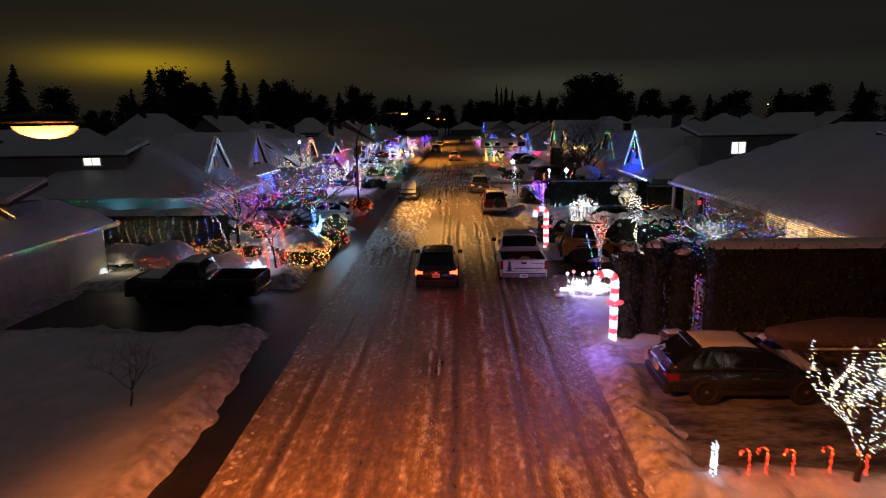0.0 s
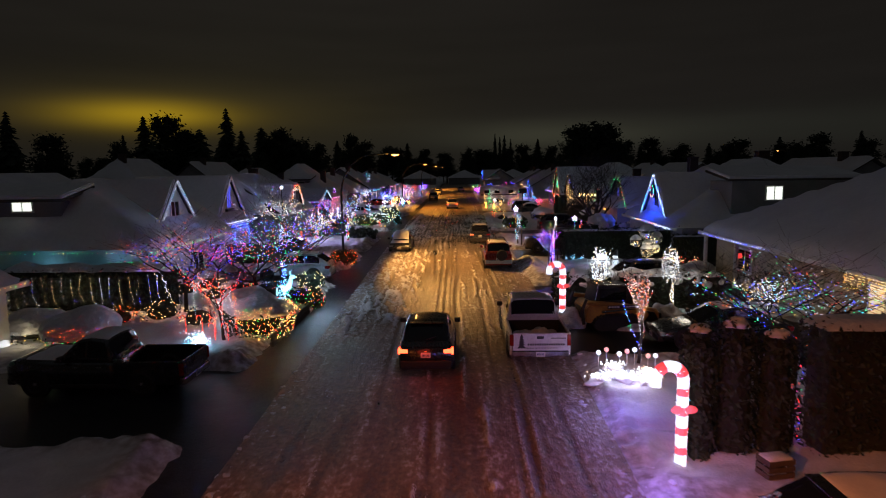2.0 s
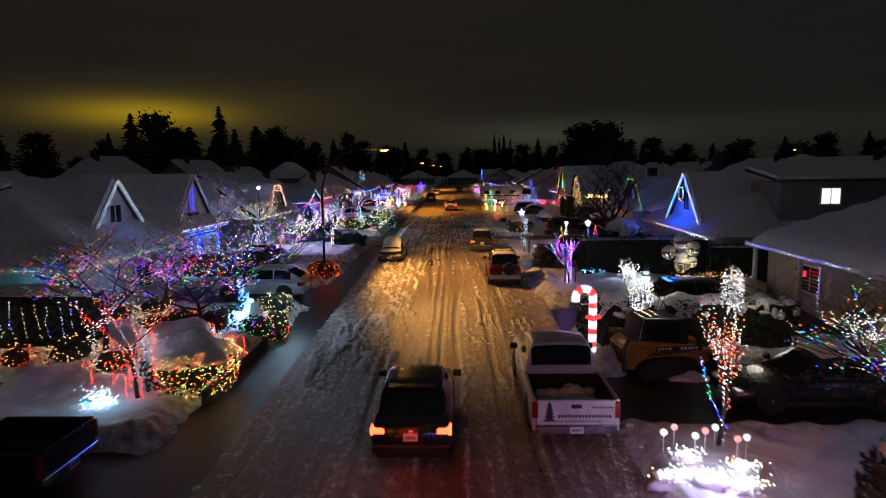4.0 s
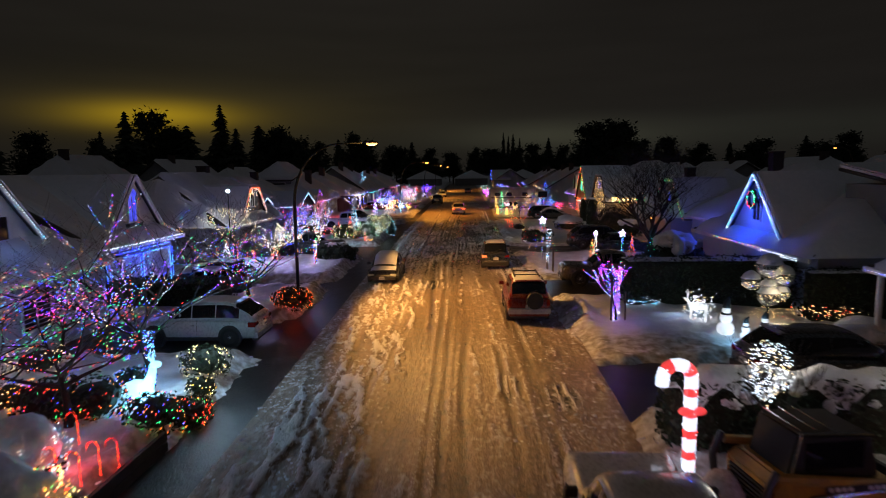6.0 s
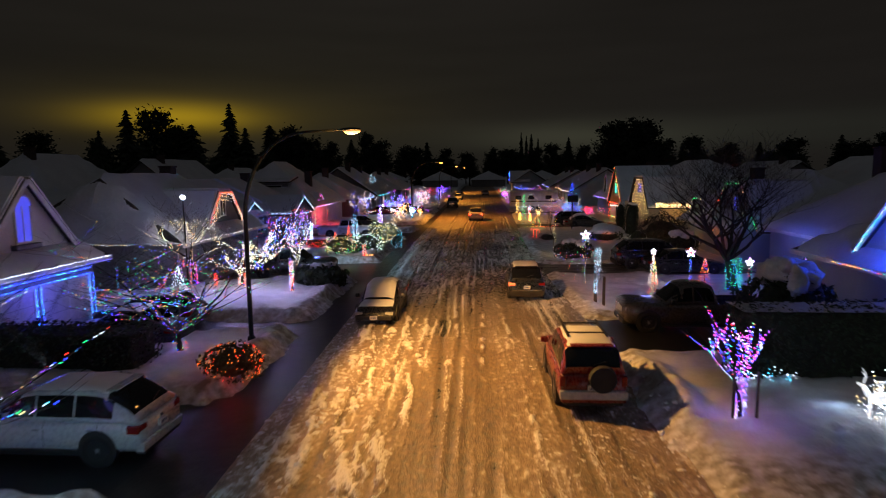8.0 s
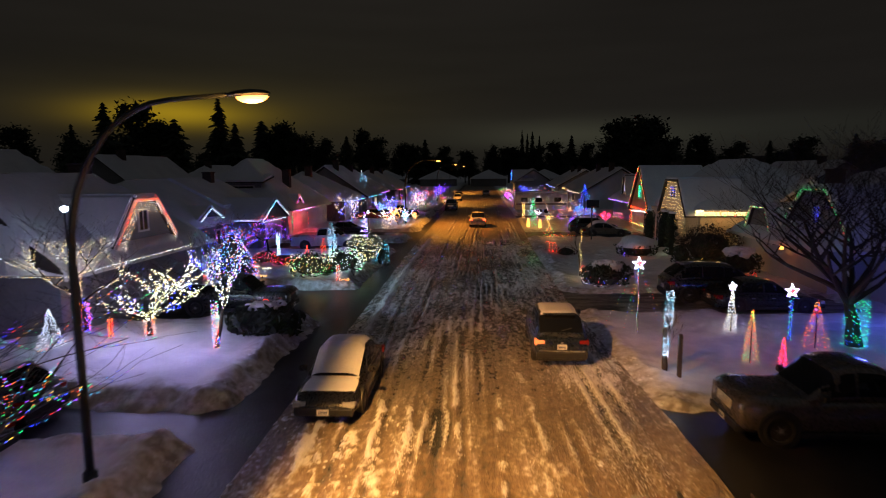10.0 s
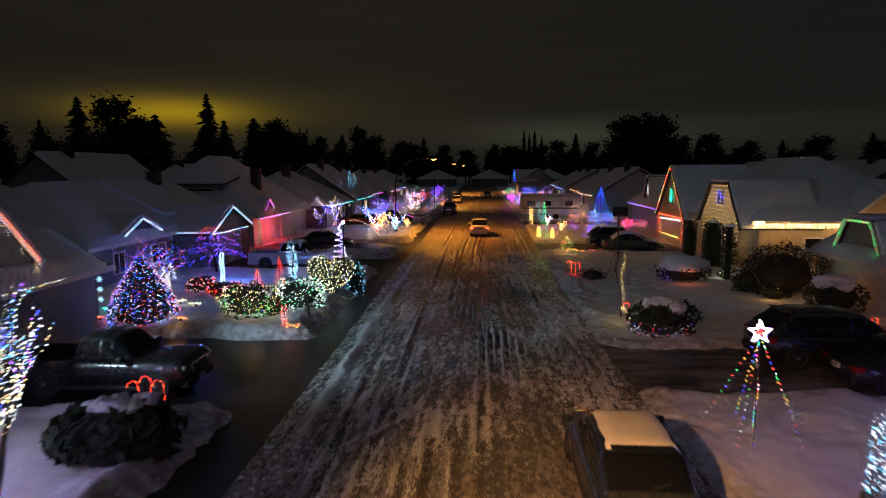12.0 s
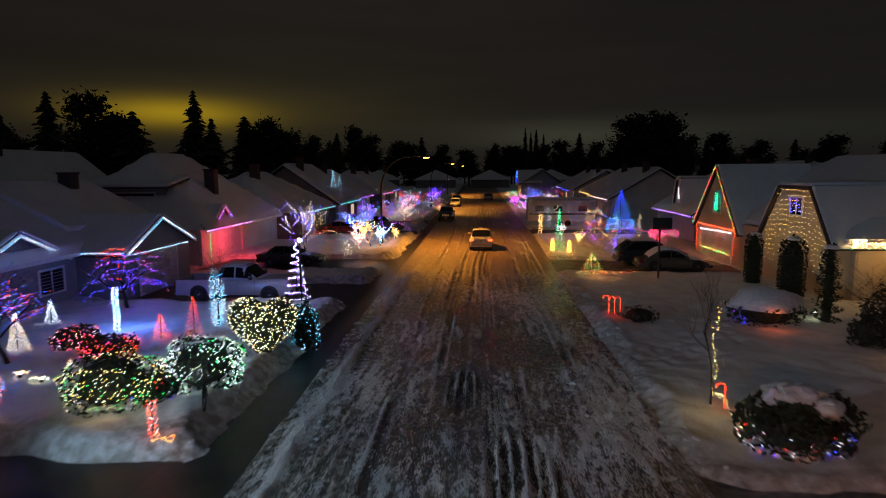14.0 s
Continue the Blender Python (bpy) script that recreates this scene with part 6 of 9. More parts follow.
def hedge(x0, x1, y0, y1, height, label, seed=1, snow=0.12, density=130, leaf=0.07, lumps=0.0):
    rng = np.random.RandomState(seed)
    cx, cy = (x0 + x1) / 2, (y0 + y1) / 2
    z = gz(cx, cy) - 0.15
    height = height + 0.15
    ob = thing("hedge", (cx, cy, z), 0, label, "hedge")
    hx, hy = (x1 - x0) / 2, (y1 - y0) / 2
    b = bmesh.new()
    box(b, -hx + .1, hx - .1, -hy + .1, hy - .1, 0, height - .08, bevel=0.1)
    part("core", b, M["hedgecore"], ob)
    P, N = [], []
    for ax, sgn, area in ((0, 1, 2 * hy * height), (0, -1, 2 * hy * height), (1, 1, 2 * hx * height), (1, -1, 2 * hx * height), (2, 1, 4 * hx * hy)):
        n = int(area * density)
        q = np.stack([(rng.rand(n) * 2 - 1) * hx, (rng.rand(n) * 2 - 1) * hy, rng.rand(n) * height], 1)
        q[:, ax] = {0: hx, 1: hy, 2: height}[ax] if sgn > 0 else -{0: hx, 1: hy, 2: height}[ax]
        bulge = 0.09 * np.array([noise.noise(Vector((v[0] * 1.3 + cx, v[1] * 1.3, v[2] * 1.1 + seed))) for v in q.tolist()])
        q[:, ax] += sgn * (bulge + 0.05 * rng.randn(n))
        nn = np.zeros((n, 3))
        nn[:, ax] = sgn
        P.append(q)
        N.append(nn)
    v, f = leaf_mesh(np.concatenate(P), np.concatenate(N), leaf, rng)
    raw("foliage", v, f, M["leaf"], ob)
    if snow:
        nx, ny = max(6, int(hx * 2 / 0.22)), 8
        vs, fs = [], []
        for i in range(nx + 1):
            for j in range(ny + 1):
                f_, g_ = i / nx, j / ny
                X, Y = -hx - .03 + f_ * (2 * hx + .06), -hy - .03 + g_ * (2 * hy + .06)
                e = min(1, math.sqrt(min(g_, 1 - g_) * 4), math.sqrt(min(f_, 1 - f_) * nx / 2))
                t = snow * e * (1 + lumps * noise.noise(Vector((X * 1.1 + cx, Y * 1.1, seed))) * 2) + 0.03 * noise.noise(Vector((X * 3, Y * 3, seed)))
                if lumps > .5:
                    t -= 1.3 * max(0, -.10 - noise.noise(Vector((X * 1.25 + cx, Y * .6, seed + 4))))
                droop = 0.22 * lumps * max(0, noise.noise(Vector((X * 1.7, seed, 3)))) if e < .5 else 0
                vs.append((X, Y, height - .03 + t - droop))
        for i in range(nx):
            for j in range(ny):
                a = i * (ny + 1) + j
                fs.append((a, a + ny + 1, a + ny + 2, a + 1))
        tagged(raw("snow_cap", vs, fs, M["snow"], ob, smooth=True), "snow lying along the hedge top")
        if lumps > .5:
            b = bmesh.new()
            for k in range(int(hx * 5)):
                X = rng.uniform(-hx, hx)
                blob(b, (X, -hy - .02, height - rng.uniform(.05, .5)), (rng.uniform(.06, .2), .09, rng.uniform(.06, .22)), seed + k, .3, 2)
            tagged(part("hanging_snow", b, M["snow"], ob, smooth=True), "lumps of snow caught in the hedge's face", kind="stuff")
    return ob, z


def column_shrub(place, r, height, label, seed=1, leaves=1500, spiral=False, category="cedar"):
    rng = np.random.RandomState(seed)
    x, y = place
    z = gz(x, y) - 0.1
    ob = thing("cedar" if not spiral else "topiary", (x, y, z), 0, label, category)
    b = bmesh.new()
    tube(b, [(0, 0, 0), (0, 0, height * .1), (0, 0, height * .75), (0, 0, height * .95)], [(.4 if spiral else 1) * q for q in (r * .6, r * .82, r * .75, r * .2)], 12)
    part("core", b, M["hedgecore"], ob)
    P, N = surface_points("cyl", leaves, rng)
    if spiral:
        a = np.arctan2(P[:, 1], P[:, 0])
        w = 0.74 + 0.50 * np.sin(P[:, 2] * 2 * math.pi * 6.5 + a)
        w *= (1 - 0.45 * P[:, 2])
        P[:, 0] *= w
        P[:, 1] *= w
    P = P * np.array([[r, r, height]]) * (0.93 + 0.12 * rng.rand(leaves, 1))
    v, f = leaf_mesh(P, N, 0.075, rng)
    raw("foliage", v, f, M["leaf"], ob)
    b = bmesh.new()
    blob(b, (0, 0, height - .06), (r * .55, r * .55, .15), seed, .25, 3, flat=height - .10)
    part("snow_cap", b, M["snow"], ob, smooth=True)
    return ob


def bare_tree(place, height, spread, label, seed=1, levels=4, trunk=0.1, fork=0.3, lean=0.0, name="bare_tree", first=5):
    """A leafless tree. Returns the twig segments in the world, for bulbs, with their level."""
    rng = random.Random(seed)
    x, y = place
    z = gz(x, y) - 0.1
    ob = thing(name, (x, y, z), 0, label, "tree")
    segs = []

    def grow(b, p, d, length, r, level):
        n = 4 if level < 2 else 3
        pts, rad = [p], [r]
        for k in range(n):
            d = (d + Vector((rng.uniform(-.22, .22), rng.uniform(-.22, .22), rng.uniform(-.05, .20)))).normalized()
            p = p + d * length / n
            pts.append(p)
            rad.append(max(r * (1 - .55 * (k + 1) / n), .004))
            segs.append((pts[-2].copy(), p.copy(), level))
        tube(b, pts, rad, 6 if level < 2 else 4 if level < 3 else 3, cap=level < 2)
        if level < levels:
            kids = first if level == 0 else rng.randint(3, 4)
            for k in range(kids):
                t = rng.uniform(.45, 1.0) if level else rng.uniform(.7, 1.0)
                i = min(int(t * n), n - 1)
                q = pts[i].lerp(pts[i + 1], t * n - i)
                a = 2 * math.pi * (k + rng.uniform(-.3, .3)) / kids
                side = Vector((math.cos(a), math.sin(a), 0))
                nd = (d * .40 + side * (spread / height * 1.9) + Vector((0, 0, rng.uniform(.05, .5)))).normalized()
                grow(limbs, q, nd, length * rng.uniform(.6, .85) if level else (height * (1 - fork)) * rng.uniform(.42, .6), rad[i] * .62, level + 1)

    tb, limbs = bmesh.new(), bmesh.new()
    grow(tb, Vector((0, 0, 0)), Vector((lean, 0, 1)).normalized(), height * fork + .1, trunk, 0)
    part("trunk", tb, M["bark"], ob, smooth=True)
    part("crown", limbs, M["twig"], ob, "leafless branches and twigs")
    o = Vector((x, y, z))
    return [(a + o, c + o, l) for a, c, l in segs], o


def limb_runs(segs, levels):
    """Whole limbs of a tree as lines of points."""
    runs, last, lv = [], None, None
    for a, c, l in segs:
        if l in levels:
            if last is not None and l == lv and (a - last).length < 1e-4:
                runs[-1].append(c)
            else:
                runs.append([a, c])
        last, lv = c, l
    return runs


def tree_bulbs(segs, n, colours, label, levels=(1, 2, 3, 4), seed=1, r=0.032, jitter=0.05, zmin=None, zmax=None, step=0.085):
    """Strings of bulbs run out along a tree's limbs, with a few loose ones between."""
    rng = random.Random(seed)
    runs = limb_runs(segs, levels)
    if not runs:
        return
    pts, want = [], int(n * 1.5)
    while len(pts) < want:
        rng.shuffle(runs)
        for run in runs:
            off = Vector([rng.uniform(-jitter, jitter) for _ in range(3)]) * .6
            pts += [p + off for p in along(run, step, jitter * .35, rng.random()) if (zmin is None or p.z > zmin) and (zmax is None or p.z < zmax)]
            if len(pts) >= want:
                break
        want -= 1
    bulbs("string_lights", pts, colours, r, seed, label)


def ball_of_bulbs(c, r, h, n, colours, seed):
    """A round crown hung with bulbs."""
    rg = random.Random(seed)
    pts = []
    for k in range(n):
        v = Vector((rg.gauss(0, 1), rg.gauss(0, 1), rg.gauss(0, 1))).normalized() * rg.uniform(.55, 1.0)
        pts.append(Vector(c) + Vector((v.x * r, v.y * r, v.z * h)))
    bulbs("string_lights", pts, colours, .03, seed, "white bulbs in a small round crown")


def garlands(segs, level, count, colours, seed, spread):
    """Continuous strings of bulbs that run out along whole limbs."""
    for k, r_ in enumerate(limb_runs(segs, (level,))[:count]):
        bulbs("string_lights", along(r_, .035, spread, seed + k), colours, .036, seed + k, "garland of white bulbs along a limb")


def wrap(p0, p1, radius, turns, n):
    """Bulbs wound round a trunk, dense and a little untidy."""
    p0, p1, rg_ = Vector(p0), Vector(p1), random.Random(n * 7 + turns)
    n = int(n * 1.7)
    out = []
    for k in range(n):
        a, q = 2 * math.pi * turns * 1.25 * k / n + rg_.gauss(0, .25), radius * rg_.uniform(.8, 1.25)
        out.append(p0.lerp(p1, k / n) + Vector((math.cos(a) * q, math.sin(a) * q, rg_.gauss(0, .05))))
    return out


def conifer(kind_seed, height, r):
    """A tall dark fir with an uneven outline; built at the origin."""
    rng = np.random.RandomState(kind_seed)
    ob = thing("fir_tree", (0, 0, 0), 0, "tall dark fir tree against the night sky", "tree", "trees on the skyline")
    b = bmesh.new()
    tube(b, [(0, 0, 0), (0, 0, height * .97)], [height * .014, .03], 6)
    part("trunk", b, M["bark"], ob)
    vs, fs = [], []
    z = height * .10
    while z < height * .985:
        f = 1 - z / height
        rr = r * (f ** .8) * (.65 + .6 * rng.rand())
        for k in range(rng.randint(9, 13)):
            a = rng.rand() * 6.283
            L = rr * (.55 + .6 * rng.rand())
            dx, dy = math.cos(a), math.sin(a)
            for q in range(5):
                t0 = q / 5
                cx, cy, cz = dx * L * (t0 + .15), dy * L * (t0 + .15), z + .12 * L - t0 * L * .38
                s = (.16 + .22 * (1 - t0)) * (.6 + L * .35) + .2
                i = len(vs)
                tw = rng.randn(2) * .3
                vs += [(cx - dy * s - dx * s * .5, cy + dx * s - dy * s * .5, cz + tw[0] * s), (cx + dy * s - dx * s * .5, cy - dx * s - dy * s * .5, cz - tw[0] * s), (cx + dx * s * 1.4, cy + dy * s * 1.4, cz - .5 * s), (cx, cy, cz + s * .9 + tw[1] * s)]
                fs += [(i, i + 1, i + 2), (i, i + 2, i + 3), (i + 1, i + 3, i + 2)]
        z += height * .028 * (.7 + .6 * rng.rand())
    raw("crown", vs, fs, M["fir"], ob)
    return ob


def broad(kind_seed, height, r):
    """A far broad-crowned tree: limbs and many small leaf clumps with gaps."""
    rng = np.random.RandomState(kind_seed)
    ob = thing("broad_tree", (0, 0, 0), 0, "dark broad tree on the skyline", "tree", "trees on the skyline")
    b = bmesh.new()
    tube(b, [(0, 0, 0), (.2, 0, height * .4), (0, .2, height * .8)], [height * .02, height * .014, .04], 6)
    P, N = [], []
    for k in range(34):
        a, t = rng.rand() * 6.283, .28 + .68 * rng.rand()
        w_ = (1.15 - t) ** .5
        e = Vector((math.cos(a) * r * (.3 + .7 * rng.rand()) * w_, math.sin(a) * r * (.3 + .7 * rng.rand()) * w_, height * (t + .03)))
        tube(b, [(0, 0, height * t * .7), e * .6 + Vector((0, 0, height * t * .3)), e], [.12, .08, .03], 4)
        c = rng.randn(110, 3) * np.array([[r * .17, r * .17, height * .05]]) + np.array([tuple(e)])
        P.append(c)
        N.append(rng.randn(110, 3))
    part("trunk", b, M["bark"], ob)
    P, N = np.concatenate(P), np.concatenate(N)
    N /= np.linalg.norm(N, axis=1, keepdims=True)
    v, f = leaf_mesh(P, N, .55, rng)
    raw("crown", v, f, M["fir"], ob)
    return ob


# skyline trees: (x, y, height, kind, width)
firs = [conifer(k, 26, 6.3) for k in range(4)] + [broad(20 + k, 20, 5.6) for k in range(3)]
SKY_TREES = [(-95, 265, 33, 0, 1.15), (-91, 190, 23.4, 1, 1.25), (-91, 203, 23, 4, 1.1), (-80, 203, 21, 2, 1.5), (-85, 206, 19, 5, 1.2), (-89, 175, 17.4, 3, .8), (-96, 186, 15, 6, 1.1), (-93, 303, 28.7, 2, 1.5), (-84, 303, 25, 4, 1.2), (-89, 300, 22, 5, 1.2), (-77, 300, 21, 6, 1.2), (-88, 262, 24, 3, 1.3),
             (-72, 290, 20, 5, 1.3), (-66, 300, 19, 6, 1.2), (-60, 318, 22, 1, 1.2), (-53, 320, 23, 4, 1.0), (-47, 322, 20, 5, 1.2), (-36, 325, 18, 6, 1.2), (-26, 330, 21, 3, 1.3), (-31, 330, 17, 4, 1.1), (-18, 345, 17, 5, 1.2), (-8, 350, 15, 4, 1.2),
             (5, 335, 17, 6, .9), (23, 400, 29, 0, .5), (26, 400, 27, 1, .5), (29, 402, 29, 2, .5), (33, 402, 26, 3, .5), (41, 330, 22, 1, 1.1), (34, 335, 18, 4, 1.0), (48, 330, 17, 5, 1.1), (62, 300, 26, 6, 1.6), (70, 305, 25, 4, 1.5), (55, 305, 24, 5, 1.3),
             (82, 320, 19, 5, 1.3), (98, 330, 20, 4, 1.3), (92, 325, 19, 2, 1.2), (110, 320, 17, 6, 1.5), (122, 315, 18, 1, 1.3), (134, 310, 18, 5, 1.5), (148, 300, 20, 3, 1.4), (160, 290, 19, 4, 1.4), (172, 280, 21, 0, 1.2), (185, 270, 19, 6, 1.5), (198, 262, 21, 2, 1.3),
             (-150, 235, 20, 4, 1.4), (-160, 228, 24, 3, 1.2), (-172, 220, 21, 5, 1.4), (-186, 210, 23, 1, 1.3), (-200, 200, 22, 6, 1.4), (-143, 205, 27, 0, 1.2), (-150, 195, 25, 4, 1.2), (-215, 190, 22, 2, 1.3), (212, 250, 20, 5, 1.4), (225, 235, 21, 1, 1.3), (15, 350, 14, 5, 1.2), (72, 330, 17, 1, 1.0),
             (-42, 235, 14, 6, .8), (52, 230, 13, 5, .8)]
rs_ = random.Random(4)
SKY_TREES += [(-235 + 8.2 * k + rs_.uniform(-3, 3), 345 + rs_.uniform(-25, 40) - abs(-235 + 8.2 * k) * .45, rs_.uniform(11, 16.5), rs_.choice((4, 5, 6, 4, 5, 1, 3)), rs_.uniform(1.2, 1.9)) for k in range(58)]
base_h = [26, 26, 26, 26, 20, 20, 20]
for k, (x, y, hh, kd, wd) in enumerate(SKY_TREES):
    s = hh / base_h[kd]
    t_ = copy_thing(firs[kd], pose(x, y, -0.2, 0, 0, (k * 77) % 360))
    t_.scale = (s * wd, s * wd, s)
for f_ in firs:
    for c_ in list(f_.children_recursive):
        bpy.data.objects.remove(c_)
    bpy.data.objects.remove(f_)


# ---- decorations ----
def glowlamp(x, y, z, rgb, power, size=0.35):
    lamp("decoration_light", "POINT", (x, y, z), power, rgb, size)


def candy_cane(place, height, r, label, hook=None, bow=False, group="", turn=0.0):
    x, y = place
    z = gz(x, y) - 0.05
    ob = thing("candy_cane", (x, y, z), turn, label, "candy cane", group)
    hk = hook or height * .16
    pts = [Vector((0, 0, (height - hk) * k / 22)) for k in range(23)] + [Vector((-hk + math.cos(a) * hk, 0, height - hk + math.sin(a) * hk)) for a in [math.pi * k / 10 for k in range(1, 11)]] + [Vector((-2 * hk, 0, height - hk - hk * .5))]
    if height < 1.5:
        b = bmesh.new()
        tube(b, pts, .012, 5)
        part("wire_frame", b, M["vinyl_red"], ob)
        bulbs("bulbs", along(pts, .075, .012, int(x * 7 + y * 13) % 97), "rro", .038, 3, "red and amber bulbs along the cane", parent=ob)
        return ob
    n = len(pts) - 1
    k = 0
    while k < n:
        par, k0 = int(k % 5 > 2), k
        while k < n and int(k % 5 > 2) == par:
            k += 1
        b = bmesh.new()
        tube(b, pts[k0:k + 1], r, 8)
        part("red_stripe" if par else "white_stripe", b, M["glow_red"] if par else M["glow_white" if height > 1.5 else "glow_orange"], ob)
    ring = [q + Vector((math.cos(i * 2.4) * r * 1.05, math.sin(i * 2.4) * r * 1.05, 0)) for i, q in enumerate(pts[k // 4].lerp(pts[k // 4 + 1], (k % 4) / 4) for k in range(4 * n))]
    bulbs("bulbs", ring, "wwrwc", .024, 5, "small white and red bulbs wound round the cane", parent=ob)
    if bow:
        b = bmesh.new()
        blob(b, (-.14, -.1, height * .58), (.15, .06, .09), 1, .1, 2)
        blob(b, (.14, -.1, height * .58), (.15, .06, .09), 2, .1, 2)
        blob(b, (0, -.12, height * .58), (.05, .05, .05), 2, .1, 2)
        # the bow is no lamp; its red glow is added so it stays bright
        part("bow", b, M["glow_red"], ob, "red bow")
    return ob


def star(ob, z, r, depth=.05, material="star_white"):
    """A wire star set with bulbs, red bulbs at its heart."""
    out = []
    for k in range(11):
        a = math.pi / 2 + math.pi * k / 5
        q = r if k % 2 == 0 else r * .45
        out.append(Vector((math.cos(a) * q, 0, z + math.sin(a) * q)))
    b = bmesh.new()
    tube(b, out, .02, 5)
    part("star", b, M[material], ob, "glowing star")
    bulbs("star_bulbs", along(out, .03, .02, 1) + along([Vector((0, 0, z)).lerp(p, .78) for p in out], .035, .02, 2), "wwpw", .045, 4, "white and violet bulbs round the star", parent=ob)
    bulbs("star_heart", along([Vector((0, -.02, z)).lerp(p, .25) for p in out], .03, .02, 3), "r", .045, 5, "red bulbs in the middle of the star", parent=ob)


def pole_light(place, height, label, colours="w", turns=6, r=.10, top=None, n=120, seed=1, cone=0.0, bulb=.03, category="light pole"):
    """A light pole or wire cone with bulbs wound round it."""
    x, y = place
    z = gz(x, y) - .05
    ob = thing("light_tree" if cone else "light_pole", (x, y, z), 0, label, category)
    b = bmesh.new()
    tube(b, [(0, 0, 0), (0, 0, height)], .018, 6)
    part("pole", b, M["blackplastic"], ob)
    pts = []
    for k in range(n):
        f = k / n
        rr = (cone * (1 - f) + .02) if cone else r
        a = 2 * math.pi * turns * 1.7 * f
        q = 1 + .18 * math.sin(k * 12.9898 + seed)
        pts.append((math.cos(a) * rr * q, math.sin(a) * rr * q, .1 + f * (height - .1) + .03 * math.sin(k * 78.233)))
    bulbs("bulbs", pts, colours, bulb, seed, "wound string of lit bulbs", parent=ob)
    if top:
        star(ob, height + top * .8, top)
    return ob


# --- left yards ---
bare_tree((-6.7, 19.3), 2.1, 0.8, "small bare sapling in a snowy lawn", 5, 3, .03)
bush("snow_mound_shrub", (-15.2, 34.6), (1.3, 1.1, 1.2), "snow-covered shrub glowing with white bulbs", 4, 500, snow=.85)
shell_bulbs((-15.2, 34.6, .05), (1.3, 1.1, 1.2), 60, "kyw", "warm bulbs under a snowy shrub", 5, low=.02, high=.45, arc=(200, 380))
bush("snow_mound_shrub", (-12.55, 33.3), (1.35, 1.1, 1.5), "snow-covered round shrub with red bulbs", 6, 500, snow=.9)
shell_bulbs((-12.55, 33.3, .1), (1.38, 1.14, 1.5), 110, "rrogkrb", "red and coloured bulbs round a snowy shrub", 7, low=.02, high=.7, arc=(180, 390), r=.028)
hedge(-19.6, -11.8, 38.7, 39.9, 1.95, "clipped dark hedge hung with strands of bulbs", 8, .26, lumps=.35)
rng_ = random.Random(8)
for k in range(17):
    x0 = -19.5 + k * .45
    top, low = 1.95 - rng_.random() * .25, .35 + rng_.random() * .35
    q = along([(x0, 38.60, top), (x0 + rng_.gauss(0, .05), 38.55, (top + low) / 2), (x0 + .12, 38.58, low)] + ([(x0 + .3, 38.58, low + .15)] if k % 2 else []), .11, .025, k)
    bulbs("string_lights", q, ["kkl", "kkw", "kw", "klwb"][k % 4] if k < 14 else "kwbb", .03, 9 + k, "strand of bulbs hung down a hedge")
bulbs("string_lights", along([(-12.3, 38.5, 2.1), (-11.9, 38.4, 1.7), (-11.7, 38.4, 1.0), (-11.4, 38.2, .5)], .05, .09, 4), "wwk", .032, 41, "cluster of white bulbs at a hedge end")
for k, (x, y, s, c) in enumerate([(-11.4, 37.0, .85, "kkko"), (-9.3, 35.9, .75, "kkk"), (-10.6, 41.0, .7, "kkyo"), (-12.4, 44.6, .85, "kkk"), (-13.0, 36.6, .6, "oork"), (-18.2, 35.8, .8, "oyky"), (-13.2, 43.1, .7, "kkw")]):
    ob_, o_ = bush("lit_shrub", (x, y), (s, s, .75), "low twiggy shrub netted with warm bulbs", 30 + k, 260, .05, material="twig")
    shell_bulbs(o_, (s, s, .8), 90, c, "net of warm bulbs over a low shrub", 40 + k)
segs, o = bare_tree((-7.35, 33.6), 3.7, 1.3, "small bare tree hung with red and white strands", 3, 4, .07, .38)
tree_bulbs(segs, 150, "rrw", "red and white bulbs in a small tree", (0, 1, 2), 3, jitter=.06)
rng_ = random.Random(4)
for k in range(9):
    a, c, l = rng_.choice([s for s in segs if s[2] in (1, 2)])
    d = Vector((rng_.gauss(0, .35), rng_.gauss(0, .35), 0))
    bulbs("string_lights", along([a, a + d * .5 + Vector((0, 0, -.55)), a + d + Vector((0, 0, -.9 - rng_.random() * .6))], .075, .02, k), ["rro", "rro", "wwc"][k % 3], .028, 300 + k, "looping strand of bulbs hung in a tree")
segs, o = bare_tree((-8.1, 39.6), 5.7, 4.3, "bare spreading tree full of multicoloured bulbs", 11, 4, .12, .25, first=7)
tree_bulbs(segs, 600, "bbgrkgporc", "multicoloured bulbs through a bare tree", (1, 2, 3), 12, jitter=.10, r=.026, step=.11)
segs, o = bare_tree((-7.7, 42.7), 5.7, 2.4, "bare tree with blue and coloured bulbs and a wrapped trunk", 12, 4, .12, .3, first=6)
tree_bulbs(segs, 470, "bbpgrwckw", "blue and coloured bulbs in a bare tree", (1, 2, 3), 13, jitter=.10, r=.027)
bulbs("string_lights", wrap(o, o + Vector((0, 0, 1.7)), .12, 11, 150), "wcb", .03, 14, "white bulbs wound round a trunk")
segs, o = bare_tree((-10.7, 37.8), 5.9, 3.8, "wide bare tree strung with blue and red bulbs", 17, 4, .11, .28, first=8)
tree_bulbs(segs, 560, "bbrgokrob", "blue, red and green bulbs in a wide tree", (1, 2, 3), 17, jitter=.14, r=.026, step=.11)
segs, o = bare_tree((-12.6, 46.0), 3.8, 2.0, "bare tree with red and blue bulbs by a house", 15, 4, .08, .3)
tree_bulbs(segs, 260, "rbpm", "red and purple bulbs in a small tree", (1, 2, 3), 16, jitter=.08)
